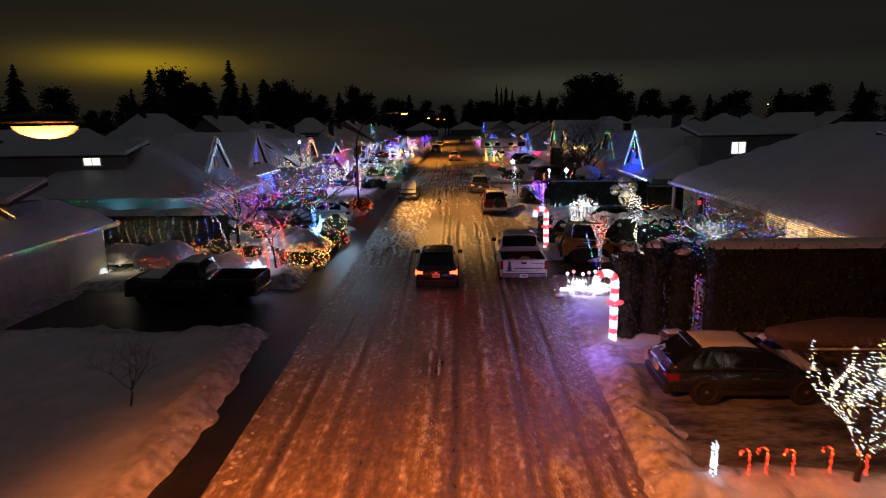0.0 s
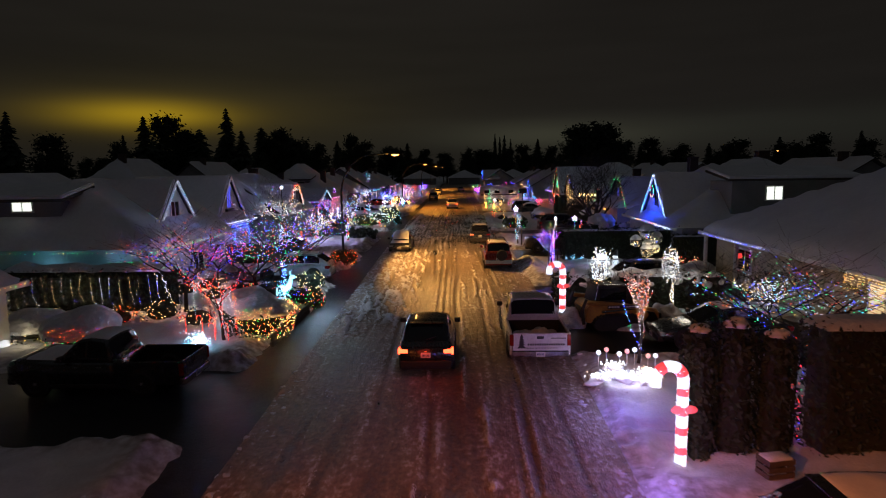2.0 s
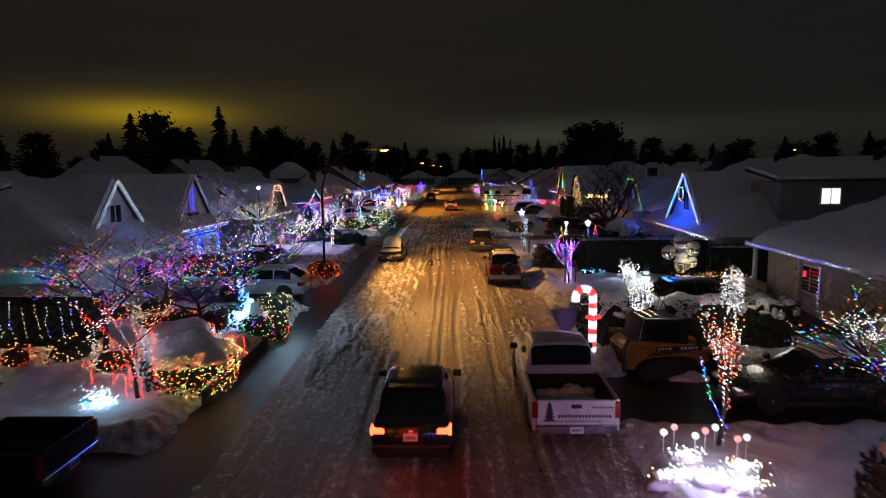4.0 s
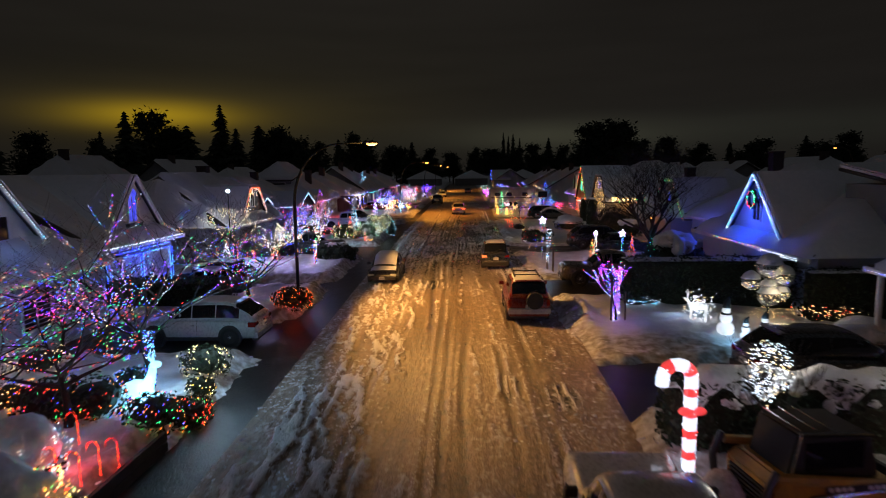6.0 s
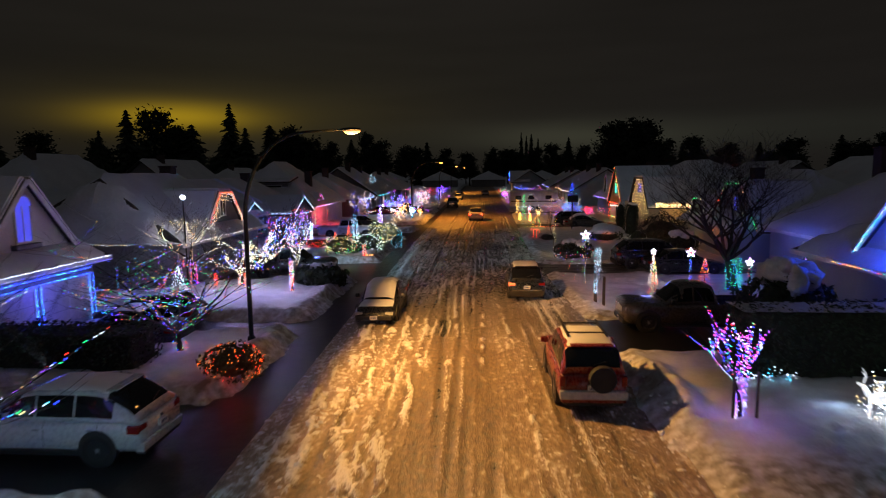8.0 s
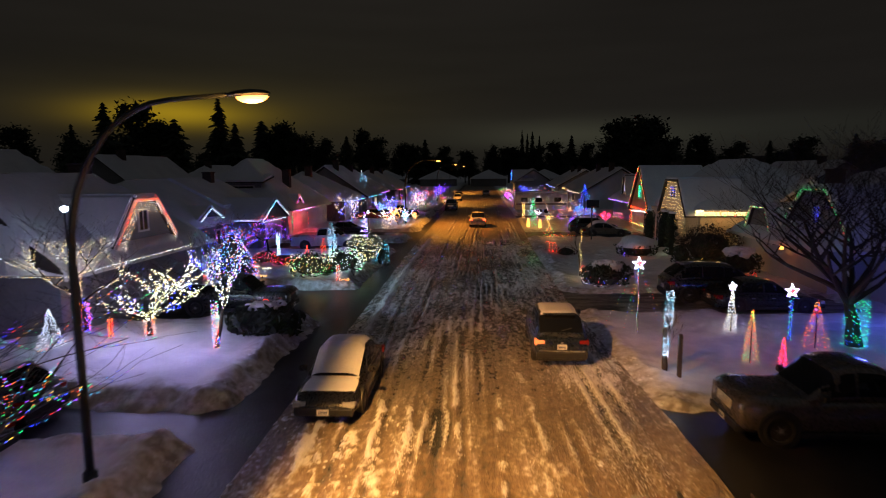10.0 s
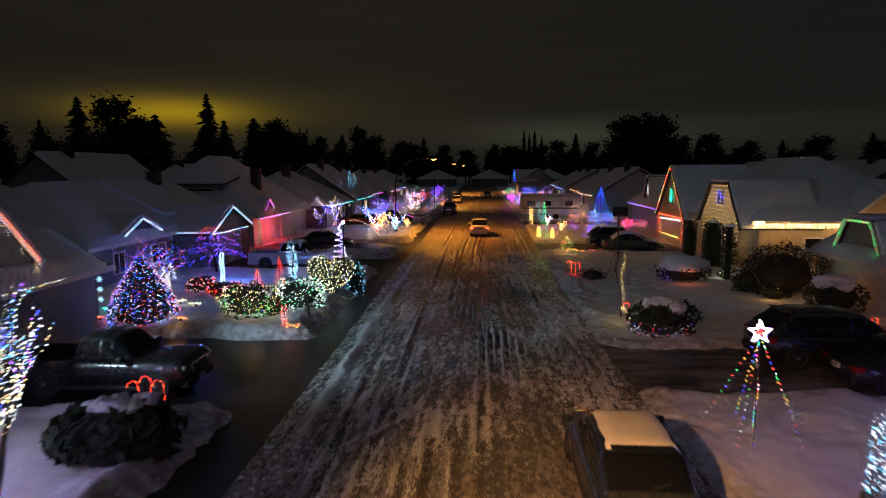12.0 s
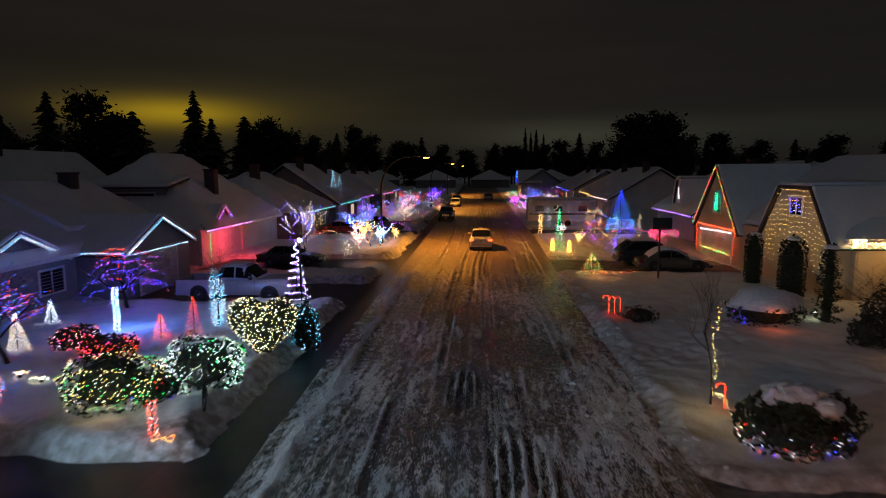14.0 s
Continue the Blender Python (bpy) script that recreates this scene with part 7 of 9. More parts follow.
for k, (x, y, s, c, a, sn) in enumerate([(-9.1, 40.4, .85, "rrogb", None, 0), (-8.0, 40.4, .85, "rgrob", None, 0), (-6.15, 39.9, .7, "rgob", None, 0), (-5.75, 40.8, .6, "rrog", None, 0), (-6.45, 43.5, .7, "kklk", None, 0), (-6.1, 42.3, .4, "kly", None, 0), (-8.0, 42.3, .55, "wcb", None, 0)]):
    ob_, o_ = bush("lit_shrub", (x, y), (s, s, s * 1.25), "dark clipped shrub dotted with coloured bulbs", 50 + k, 600, snow=sn)
    shell_bulbs(o_, (s, s, s * 1.25), 110, c, "coloured bulbs over a clipped shrub", 60 + k, low=.1)
ob_, o_ = bush("dome_shrub", (-6.4, 34.8), (1.3, 1.2, 1.6), "large round shrub with snow cap and warm bulbs", 70, 1900, snow=.60)
shell_bulbs(o_, (1.36, 1.26, 1.64), 640, "kkykogrk", "warm and green bulbs round a domed shrub", 71, low=.03, high=.80, arc=(250, 425), r=.028)
ob_, o_ = bush("dome_shrub", (-7.7, 37.0), (1.1, 1.0, 1.3), "round snow-covered shrub with white bulbs", 72, 800, snow=.95)
shell_bulbs(o_, (1.16, 1.06, 1.34), 240, "wwck", "cool white bulbs over the front of a snowy shrub", 73, low=.04, high=.8, arc=(190, 400), r=.028)
for k, (ya, yb) in enumerate(((33.6, 35.9), (36.1, 39.2))):
    tb = thing("planter_wall", (-5.55, (ya + yb) / 2, 0.0), 0, "low dark timber planter edging", "planter")
    for q in range(2):
        part("board", boxes((-.05, .05, -(yb - ya) / 2, (yb - ya) / 2, .02 + q * .24, .24 + q * .24), bevel=.01), M["timber"], tb)
for k, (x, y) in enumerate(((-6.9, 36.9), (-6.45, 36.8), (-7.25, 37.2), (-6.1, 36.95), (-6.05, 37.5), (-5.9, 37.9), (-7.5, 38.2), (-7.2, 38.6))):
    candy_cane((x, y), .78, .03, "small glowing red candy cane in the snow", group="small candy canes")
for k, (x, y) in enumerate(((-7.75, 33.75), (-7.1, 33.35), (-7.05, 34.1), (-8.6, 34.6), (-9.3, 34.7), (-8.0, 34.4))):
    candy_cane((x, y), .72, .03, "small glowing red candy cane in the snow", group="small candy canes")
# icy glowing deer figure, lying with its head raised
b = bmesh.new()
zz = gz(-7.3, 41.5)
blob(b, (-.1, 0, .30), (.42, .20, .26), 2, .10, 3)
blob(b, (-.42, .05, .25), (.2, .2, .22), 6, .10, 2)
tube(b, [(.12, 0, .38), (.26, 0, .68), (.32, 0, .92)], [.17, .12, .09], 10)
blob(b, (.40, 0, 1.0), (.16, .09, .10), 3, .04, 2)
for sy in (-1, 1):
    tube(b, [(.34, sy * .03, 1.06), (.28, sy * .10, 1.22), (.32, sy * .16, 1.34)], [.02, .018, .01], 5)
    tube(b, [(.2, sy * .14, .12), (.45, sy * .16, .08)], [.07, .05], 7)
tagged(new("glowing_figure", finish(b, "glowing_figure", M["glow_ice"], True)), "icy blue-white glowing deer figure lying in snow", "lawn ornament").location = (-7.3, 41.5, zz - .03)
rg = random.Random(52)
bulbs("string_lights", [Vector((-8.2 + rg.gauss(0, .2), 33.2 + rg.gauss(0, .16), gz(-8.2, 33.2) + abs(rg.gauss(.12, .22)))) for _ in range(190)], "wwc", .04, 152, "heap of cool white bulbs in the snow")
# lit lumps of snow; their brightness is put in as emission
for k, (x, y) in enumerate(((-17.0, 33.6), (-15.7, 33.2))):
    b = bmesh.new()
    blob(b, (0, 0, .1), (.34, .26, .17), 15 + k, .15, 3)
    tagged(new("snow_lantern", finish(b, "snow_lantern", M["glow_snow"], True)), "mound of lit snow given its own white glow", "snow lantern", "lit snow mounds").location = (x, y, gz(x, y) - .03)
# second garage yard
hedge(-16.2, -10.0, 53.5, 55.2, 1.15, "dark low hedge beside a drive", 80, .0)
segs, o = bare_tree((-9.5, 55.6), 5.6, 4.6, "spreading bare tree with coloured bulbs through its limbs", 21, 4, .12, .15, first=9)
tree_bulbs(segs, 900, "rgbbgypoc", "multicoloured bulbs in a spreading tree", (0, 1, 2, 3), 22, jitter=.10, zmax=5.0, r=.025, step=.11)
bulbs("string_lights", wrap(o, o + Vector((0, 0, .5)), .2, 3, 36), "rgbo", .026, 23, "coloured bulbs wound round a trunk")
ob_, o_ = bush("lit_shrub", (-6.5, 53.0), (.9, .85, 1.0), "dark round shrub with red bulbs", 82, 1100)
shell_bulbs(o_, (.92, .87, 1.0), 190, "ooorr", "red-orange bulbs over a round shrub", 83, r=.028)
# third yard
segs, o = bare_tree((-8.5, 65.1), 4.3, .62, "slim bare tree with wrapped trunk and white bulbs", 24, 4, .09, .38)
tree_bulbs(segs, 260, "wlkcbp", "white and violet bulbs in a slim tree", (1, 2, 3), 24, jitter=.10)
garlands(segs, 1, 9, "wwlk", 240, .05)
bulbs("string_lights", wrap(o, o + Vector((0, 0, 1.7)), .10, 10, 150), "rgbwo", .03, 25, "coloured bulbs wound round a trunk")
segs, o = bare_tree((-11.6, 66.4), 4.4, 2.7, "low spreading tree with garlands of warm white bulbs", 26, 3, .12, .2, first=9)
garlands(segs, 1, 9, "llkw", 250, .08)
garlands(segs, 2, 14, "llkw", 270, .06)
bulbs("string_lights", wrap(o, o + Vector((0, 0, .8)), .17, 6, 90), "rokw", .03, 28, "red and white bulbs wound round a trunk")
rng_ = random.Random(9)
for k in range(9):
    a, c, l = rng_.choice([s for s in segs if s[2] in (1, 2)])
    q = [c + Vector((rng_.gauss(0, .12), rng_.gauss(0, .12), rng_.gauss(-.1, .12))) for _ in range(22)]
    bulbs("light_ball", q, "bbbw", .035, 90 + k, "ball of blue bulbs hung in a tree", "ornament")
segs, o = bare_tree((-14.6, 67.2), 5.4, 2.2, "bare tree with warm bulbs and wrapped trunk by a house", 27, 4, .11, .3)
tree_bulbs(segs, 330, "kkwl", "warm white bulbs in a tree", (1, 2, 3), 29, jitter=.1, zmax=4.0)
bulbs("string_lights", wrap(o, o + Vector((0, 0, 1.3)), .17, 9, 110), "rbpo", .03, 30, "coloured bulbs wound round a trunk")
fl = thing("flood_light", (-14.7, 66.7, 5.2), 0, "blazing cool-white flood light on a mast", "flood light")
b = bmesh.new()
blob(b, (0, 0, 0), (.13, .13, .12), 1, .0, 2)
part("lamp_globe", b, M["white_flood"], fl, "blazing white lamp")
b = bmesh.new()
tube(b, [(0, 0, -5.1), (0, 0, -.14)], .035, 8)
part("mast", b, M["post"], fl)
pole_light((-14.3, 64.9), 1.35, "small white light cone in snow", "w", 10, n=190, cone=.38, seed=31, category="light tree")
pole_light((-12.9, 66.1), .8, "short red-striped light post", "ro", 7, .07, n=80, seed=32)
ob_, o_ = bush("rhododendron", (-7.7, 67.6), (1.35, 1.1, 1.05), "leafy evergreen shrub with patches of snow", 84, 800, .17, snow=.2)
for k in range(3):
    candy_cane((-8.15 - k * .42, 70.5 + .1 * k), .95, .035, "glowing red candy cane beside a drive", group="drive candy canes")
# fourth yard
zz = gz(-13.9, 79.6)
ct = thing("lit_fir", (-13.9, 79.6, zz - .1), 0, "dense rounded fir covered in multicoloured bulbs", "tree")
b = bmesh.new()
tube(b, [(0, 0, 0), (0, 0, .4), (0, 0, 1.6), (0, 0, 2.6)], [1.0, 1.05, .55, .06], 14)
part("core", b, M["hedgecore"], ct)
rng2 = np.random.RandomState(5)
P, N = surface_points("cone", 1500, rng2)
P[:, :2] *= (1.0 + .28 * np.sin(np.clip(P[:, 2:3], 0, 1) * math.pi)) * (.92 + .16 * rng2.rand(len(P), 1))
v, f = leaf_mesh(P * np.array([[1.32, 1.32, 2.9]]), N, .09, rng2)
raw("foliage", v, f, M["darkgreen"], ct)
P, N = surface_points("cone", 1700, rng2)
P[:, :2] *= (1.0 + .28 * np.sin(np.clip(P[:, 2:3], 0, 1) * math.pi)) * (.92 + .16 * rng2.rand(len(P), 1))
bulbs("string_lights", (P * np.array([[1.38, 1.38, 2.95]]) + np.array([[-13.9, 79.6, zz - .05]])).tolist(), "cwbbrcwobr", .027, 33, "multicoloured bulbs over a rounded fir")
segs, o = bare_tree((-14.9, 83.2), 3.9, 2.3, "bare tree full of red and blue bulbs", 31, 4, .09, .3)
tree_bulbs(segs, 400, "rbrbcbo", "red and blue bulbs in a bare tree", (1, 2, 3), 34, jitter=.12, r=.03)
# weeping tree with tiers of violet strings
segs, o = bare_tree((-16.2, 92.0), 3.4, 2.0, "weeping tree with tiers of violet and red strings", 32, 3, .1, .3)
rng_ = random.Random(17)
for k, (zt, rt, c) in enumerate(((1.0, 2.1, "bbp"), (1.35, 2.0, "pbrb"), (1.7, 1.8, "bpb"), (2.1, 1.6, "pbbm"), (2.45, 1.5, "bprr"), (2.7, 1.2, "rrro"))):
    for q in range(4):
        a = 2 * math.pi * (q + rng_.random() * .9) / 4
        d = Vector((math.cos(a), math.sin(a), 0))
        bulbs("string_lights", along([o + Vector((0, 0, zt + .1)), o + d * rt * .4 + Vector((0, 0, zt + .16)), o + d * rt * .75 + Vector((0, 0, zt + .02)), o + d * rt + Vector((0, 0, zt - .3 + rng_.gauss(0, .18)))], .10, .05, k * 7 + q), c, .033, 350 + k * 5 + q, "string of violet bulbs along a drooping limb")
pole_light((-13.8, 87.3), 1.75, "white glowing light post in blue-lit snow", "wwc", 14, .10, n=330, seed=36)
pole_light((-15.6, 84.5), 1.35, "small white light cone", "wk", 9, n=240, cone=.30, seed=37, category="light tree", bulb=.027)
pole_light((-17.4, 88.6), 1.0, "small white light cone", "w", 8, n=160, cone=.22, seed=38, category="light tree", bulb=.027)
for k, (x, y, hh) in enumerate(((-11.4, 86.1, .95), (-10.3, 86.4, 1.5))):
    pole_light((x, y), hh, "red light cone in the snow", "rro", 10, n=130, cone=.26, seed=39 + k, category="light tree", bulb=.026)
for k, (x, y, s, hh, c, n) in enumerate([(-14.0, 85.2, .75, .75, "rrkmw", 330), (-12.5, 84.7, .9, .65, "rorm", 360), (-13.2, 85.0, .4, .5, "rk", 60), (-9.6, 80.3, 1.15, 1.35, "lkywkg", 640), (-7.8, 81.8, 1.1, 1.45, "wwlwg", 760), (-8.7, 80.7, .6, .7, "rgb", 70)]):
    ob_, o_ = bush("lit_shrub", (x, y), (s, s, hh), "broadleaf shrub covered in bulbs", 100 + k, 900, .08)
    shell_bulbs(o_, (s, s, hh), n, c, "bulbs spread over a broadleaf shrub", 110 + k, low=.08, r=.027)
segs, o = bare_tree((-10.1, 88.0), 3.1, .55, "slim small tree with cool white bulbs", 33, 3, .05, .45)
ball_of_bulbs((-10.1, 88.0, 1.55), .34, 1.35, 330, "wwcc", 43)
# shrub clipped to a heart, netted with white bulbs, and a cyan-lit one behind it
def heart(n, rng, rim=False):
    """Points of a heart one unit wide and high, with the share of the way from its middle to its rim."""
    t = rng.rand(n) * 2 * math.pi
    f = np.ones(n) if rim else np.sqrt(rng.rand(n))
    X = 16 * np.sin(t) ** 3 / 32
    Z = (13 * np.cos(t) - 5 * np.cos(2 * t) - 2 * np.cos(3 * t) - np.cos(4 * t) + 17) / 29.5
    return np.stack([X * f, 0 * X, .58 + (Z - .58) * f], 1), f


hx_, hy_, hw_, hh_ = -7.15, 84.9, 2.35, 2.25
hz_ = gz(hx_, hy_) - .25
hs = thing("heart_shrub", (hx_, hy_, hz_), 0, "tall shrub clipped to a heart and netted with white bulbs", "shrub")
b = bmesh.new()
tt_ = [2 * math.pi * k / 40 for k in range(40)]
prism(b, [Vector((.86 * hw_ * 16 * math.sin(t) ** 3 / 32, -.3, hh_ * (.08 + .86 * (13 * math.cos(t) - 5 * math.cos(2 * t) - 2 * math.cos(3 * t) - math.cos(4 * t) + 17) / 29.5))) for t in tt_], (0, .6, 0))
part("core", b, M["hedgecore"], hs)
rng2 = np.random.RandomState(61)
P, f_ = heart(3000, rng2)
side_ = np.where(rng2.rand(3000) < .7, -1.0, 1.0)
N = np.stack([P[:, 0] * f_ * 2, side_ * (1.1 - f_), (P[:, 2] - .5) * f_], 1)
P[:, 1] = side_ * .55 * np.sqrt(np.maximum(0, 1 - f_ ** 3)) / hw_
v, f = leaf_mesh(P * np.array([[hw_, hw_, hh_]]) + .03 * rng2.randn(3000, 3), N, .07, rng2)
raw("foliage", v, f, M["leaf"], hs)
P, f_ = heart(620, rng2)
P[:, 1] = -.60 * np.sqrt(np.maximum(0, 1 - f_ ** 3)) / hw_
R, f_ = heart(220, rng2, True)
R[:, 1] = (rng2.rand(220) - .6) * .4 / hw_
P = np.concatenate([P, R]) * np.array([[hw_, hw_, hh_]]) + np.array([[hx_, hy_, hz_]])
bulbs("string_lights", P.tolist(), "wkl", .030, 161, "net of white bulbs over a heart-shaped shrub")
ob_, o_ = bush("clipped_shrub", (-6.35, 86.9), (.55, .6, 1.8), "clipped shrub netted with cyan bulbs", 161, 1400, .07)
shell_bulbs(o_, (.55, .6, 1.8), 230, "ccw", "net of bulbs over a clipped shrub", 62, low=.05, r=.028)
for k, (x, y, c) in enumerate(((-11.9, 78.8, "yyo"), (-12.6, 81.6, "wkl"), (-13.4, 81.8, "wk"), (-15.6, 79.2, "rro"), (-16.2, 80.6, "gcg"))):
    s_ = thing("garden_spotlight", (x, y, gz(x, y)), 0, "small glowing garden light sunk in the snow", "spotlight", "yard spotlights")
    b = bmesh.new()
    tube(b, [(0, 0, -.05), (0, 0, .06), (0, 0, .1)], [.05, .06, .05], 8)
    part("housing", b, M["blackplastic"], s_)
    bulbs("bulbs", [(rng_.gauss(0, .13), rng_.gauss(0, .06), .12 + rng_.random() * .05) for _ in range(16)], c, .05, 70 + k, "glowing bulbs", parent=s_)
# lit arch and glowing pot beside the house corner
ar = thing("light_arch", (-20.6, 84.3, gz(-20.6, 84.3)), 0, "small arch of green and orange light tube", "light arch")
for nm, pts_, m_ in (("green_tube", [(-.55, 0, 1.0), (-.55, 0, 1.65), (-.1, 0, 1.75)], "tube_green"), ("orange_tube", [(.45, 0, .5), (.45, 0, 1.75), (.3, 0, 1.8)], "tube_orange")):
    b = bmesh.new()
    tube(b, pts_, .05, 8)
    part(nm, b, M[m_], ar)
bulbs("bulbs", [(rng_.gauss(0, .14), 0, 1.15 + rng_.gauss(0, .2)) for _ in range(60)], "w", .04, 12, "white bulbs within the arch", parent=ar)
pt_ = thing("glow_pot", (-20.3, 83.4, gz(-20.3, 83.4)), 0, "round glowing lamp on an orange-lit pot", "yard light")
b = bmesh.new()
blob(b, (0, 0, .5), (.24, .24, .26), 3, .03, 2)
part("globe", b, M["glow_white"], pt_)
b = bmesh.new()
tube(b, [(0, 0, 0), (0, 0, .25)], [.2, .27], 12)
part("pot", b, M["glow_orange"], pt_)
pole_light((-9.0, 94.6), 3.3, "tall white and purple spiral light tree", "wwwpp", 5, n=520, cone=.62, seed=45, category="light tree", bulb=.036)
yl = thing("yard_lamp", (-8.6, 94.0, gz(-8.6, 94.0)), 0, "garden lamp post with white globe", "lamp post")
b = bmesh.new()
tube(b, [(0, 0, 0), (0, 0, 2.9)], .045, 8)
part("post", b, M["post"], yl)
b = bmesh.new()
blob(b, (0, 0, 3.02), (.11, .11, .12), 1, 0, 2)
part("globe", b, M["star_white"], yl, "glowing white globe")
pole_light((-7.4, 78.3), .95, "red and white striped light post", "rrow", 9, .10, n=80, seed=46)
sl = [(-6.95 + .25 * math.cos(a), 77.9 + .12 * math.sin(a), gz(-7.1, 78.6) + .1 + .05 * math.sin(3 * a)) for a in [k * .2 for k in range(32)]]
bulbs("string_lights", sl, "oyy", .028, 47, "small heap of amber bulbs on the snow")
# bicycle
bc = thing("bicycle", (-7.0, 80.2, gz(-7.0, 80.2)), 20, "black bicycle standing in the snow", "bicycle")
for yy in (-.52, .52):
    b = bmesh.new()
    tube(b, [(0, yy + .33 * math.cos(2 * math.pi * k / 20), .33 + .33 * math.sin(2 * math.pi * k / 20)) for k in range(21)], .022, 6, cap=False)
    part("wheel", b, M["tyre"], bc)
b = bmesh.new()
for p0, p1 in (((0, -.52, .33), (0, -.12, .78)), ((0, -.12, .78), (0, -.05, .3)), ((0, -.05, .3), (0, -.52, .33)), ((0, -.12, .75), (0, .40, .80)), ((0, -.05, .3), (0, .40, .72)), ((0, .40, .95), (0, .52, .33)), ((-.25, .36, 1.0), (.25, .36, 1.0))):
    tube(b, [p0, p1], .018, 6)
part("frame", b, M["blackplastic"], bc)
part("saddle", boxes((-.07, .07, -.26, .02, .84, .89), bevel=.02), M["blackplastic"], bc)
sf = thing("snowflake_pole", (-16.2, 80.0, gz(-16.2, 80.0) - .1), 0, "thin dark pole carrying glowing cyan snowflakes", "ornament")
b = bmesh.new()
tube(b, [(0, 0, 0), (0, 0, 2.3)], .03, 6)
part("pole", b, M["post"], sf)
for k in range(8):
    cx_, cz_ = (.22 if k % 2 else -.22), .6 + .22 * k
    b = bmesh.new()
    tube(b, [(0, 0, cz_), (cx_, -.03, cz_)], .01, 4)
    for q in range(3):
        a = math.pi * q / 3
        tube(b, [(cx_ - .13 * math.cos(a), -.05, cz_ - .13 * math.sin(a)), (cx_ + .13 * math.cos(a), -.05, cz_ + .13 * math.sin(a))], .018, 5)
    part("snowflake", b, M["glow_ice"], sf, "small glowing cyan snowflake")

# --- right yards ---
segs, o = bare_tree((9.1, 16.3), 3.2, .7, "small tree dense with warm white bulbs", 41, 4, .07, .25)
tree_bulbs([q for q in segs if min(q[0].x, q[1].x) > 8.05], 560, "wwlk", "white bulbs in a small tree", (0, 1, 2, 3), 50, jitter=.08, r=.026)
for k, x in enumerate((7.15, 7.52, 8.0, 8.75, 9.4)):
    candy_cane((x, 16.5 + .06 * (k % 2)), .60, .028, "small glowing red candy cane in the snow", group="drive edge canes")
pole_light((6.42, 16.4), .75, "short white light post", "w", 9, .05, n=90, seed=51)
for k, (x, y, r_, hh) in enumerate(((6.95, 25.0, .40, 3.05), (7.80, 25.1, .46, 3.10), (8.72, 25.1, .40, 2.85))):
    column_shrub((x, y), r_, hh, "dark columnar cedar with a little snow on top", 120 + k)
hedge(9.6, 17.2, 24.7, 25.8, 2.85, "tall dark cedar hedge with snow along its top", 125, .18)
bt = thing("covered_boat", (12.4, 22.7, gz(12.4, 22.7)), 0, "small boat under a dull brown tarpaulin beside a hedge", "boat")
b = bmesh.new()
loft(b, [[Vector((x, w * q, z)) for q, z in ((-1, top), (-.92, .62), (-.45, .30), (0, low), (.45, .30), (.92, .62), (1, top))] for x, w, top, low in ((-1.95, .05, 1.02, .88), (-1.6, .38, .98, .45), (-.9, .66, .94, .24), (0, .78, .90, .20), (1.4, .80, .88, .20), (2.2, .76, .88, .24))])
part("hull", b, M["p_bronze"], bt, smooth=True)
b = bmesh.new()
loft(b, [[Vector((x, w * q, z)) for q, z in ((-1.05, .82), (-1.03, .95), (-.5, (top + .98) / 2), (0, top), (.5, (top + .98) / 2), (1.03, .95), (1.05, .82))] for x, w, top in ((-2.0, .10, 1.10), (-1.6, .40, 1.18), (-.9, .68, 1.30), (0, .80, 1.42), (1.4, .82, 1.36), (2.25, .78, 1.15))])
part("tarpaulin", b, M["siding_brown"], bt, "dull brown tarpaulin", smooth=True)
part("rub_rail", boxes((-1.2, 2.2, -.86, -.82, .72, .78), bevel=.01), M["vinyl_white"], bt)
for y_ in (-.35, .35):
    part("cradle", boxes((-.9, 1.6, y_ - .05, y_ + .05, 0, .34), bevel=.01), M["timber"], bt)
ct = thing("crate", (8.04, 23.6, gz(8.04, 23.6)), 12, "small weathered wooden crate below cedars", "crate")
for z_ in (.03, .17, .31):
    for y_ in (-.2, .2):
        part("slat", boxes((-.3, .3, y_ - .012, y_ + .012, z_, z_ + .11), bevel=.006), M["timber"], ct)
    for x_ in (-.29, .29):
        part("slat", boxes((x_ - .012, x_ + .012, -.19, .19, z_, z_ + .11), bevel=.006), M["timber"], ct)
part("snow_cap", boxes((-.28, .28, -.185, .185, .36, .46), bevel=.05), M["snow"], ct, smooth=True)
hr_ = thing("hose_reel", (10.6, 23.0, gz(10.6, 23.0)), 20, "garden hose reel with a cap of snow", "hose reel")
b = bmesh.new()
tube(b, [(.26 * math.cos(q * math.pi / 8), -.1, .34 + .26 * math.sin(q * math.pi / 8)) for q in range(17)], .03, 6, cap=False)
tube(b, [(-.26, -.1, .34), (.26, -.1, .34)], .02, 5)
tube(b, [(0, -.1, .08), (0, -.1, .60)], .02, 5)
part("wheel", b, M["timber"], hr_)
part("drum", boxes((-.16, .16, -.08, .14, .2, .48), bevel=.06), M["blackplastic"], hr_)
part("foot", boxes((-.25, .25, -.12, -.07, 0, .05), (-.25, .25, .1, .15, 0, .05), (-.03, .03, -.1, .13, .03, .2)), M["blackplastic"], hr_)
b = bmesh.new()
blob(b, (0, 0, .58), (.27, .2, .12), 5, .15, 3)
part("snow_cap", b, M["snow"], hr_, smooth=True)
candy_cane((6.4, 24.4), 2.25, .13, "tall glowing candy cane with red bow in snow", hook=.3, bow=True)
pole_light((9.38, 25.45), 2.0, "column of red and purple bulbs between hedges", "rrpbmg", 8, .12, n=50, seed=52)
rg = random.Random(53)
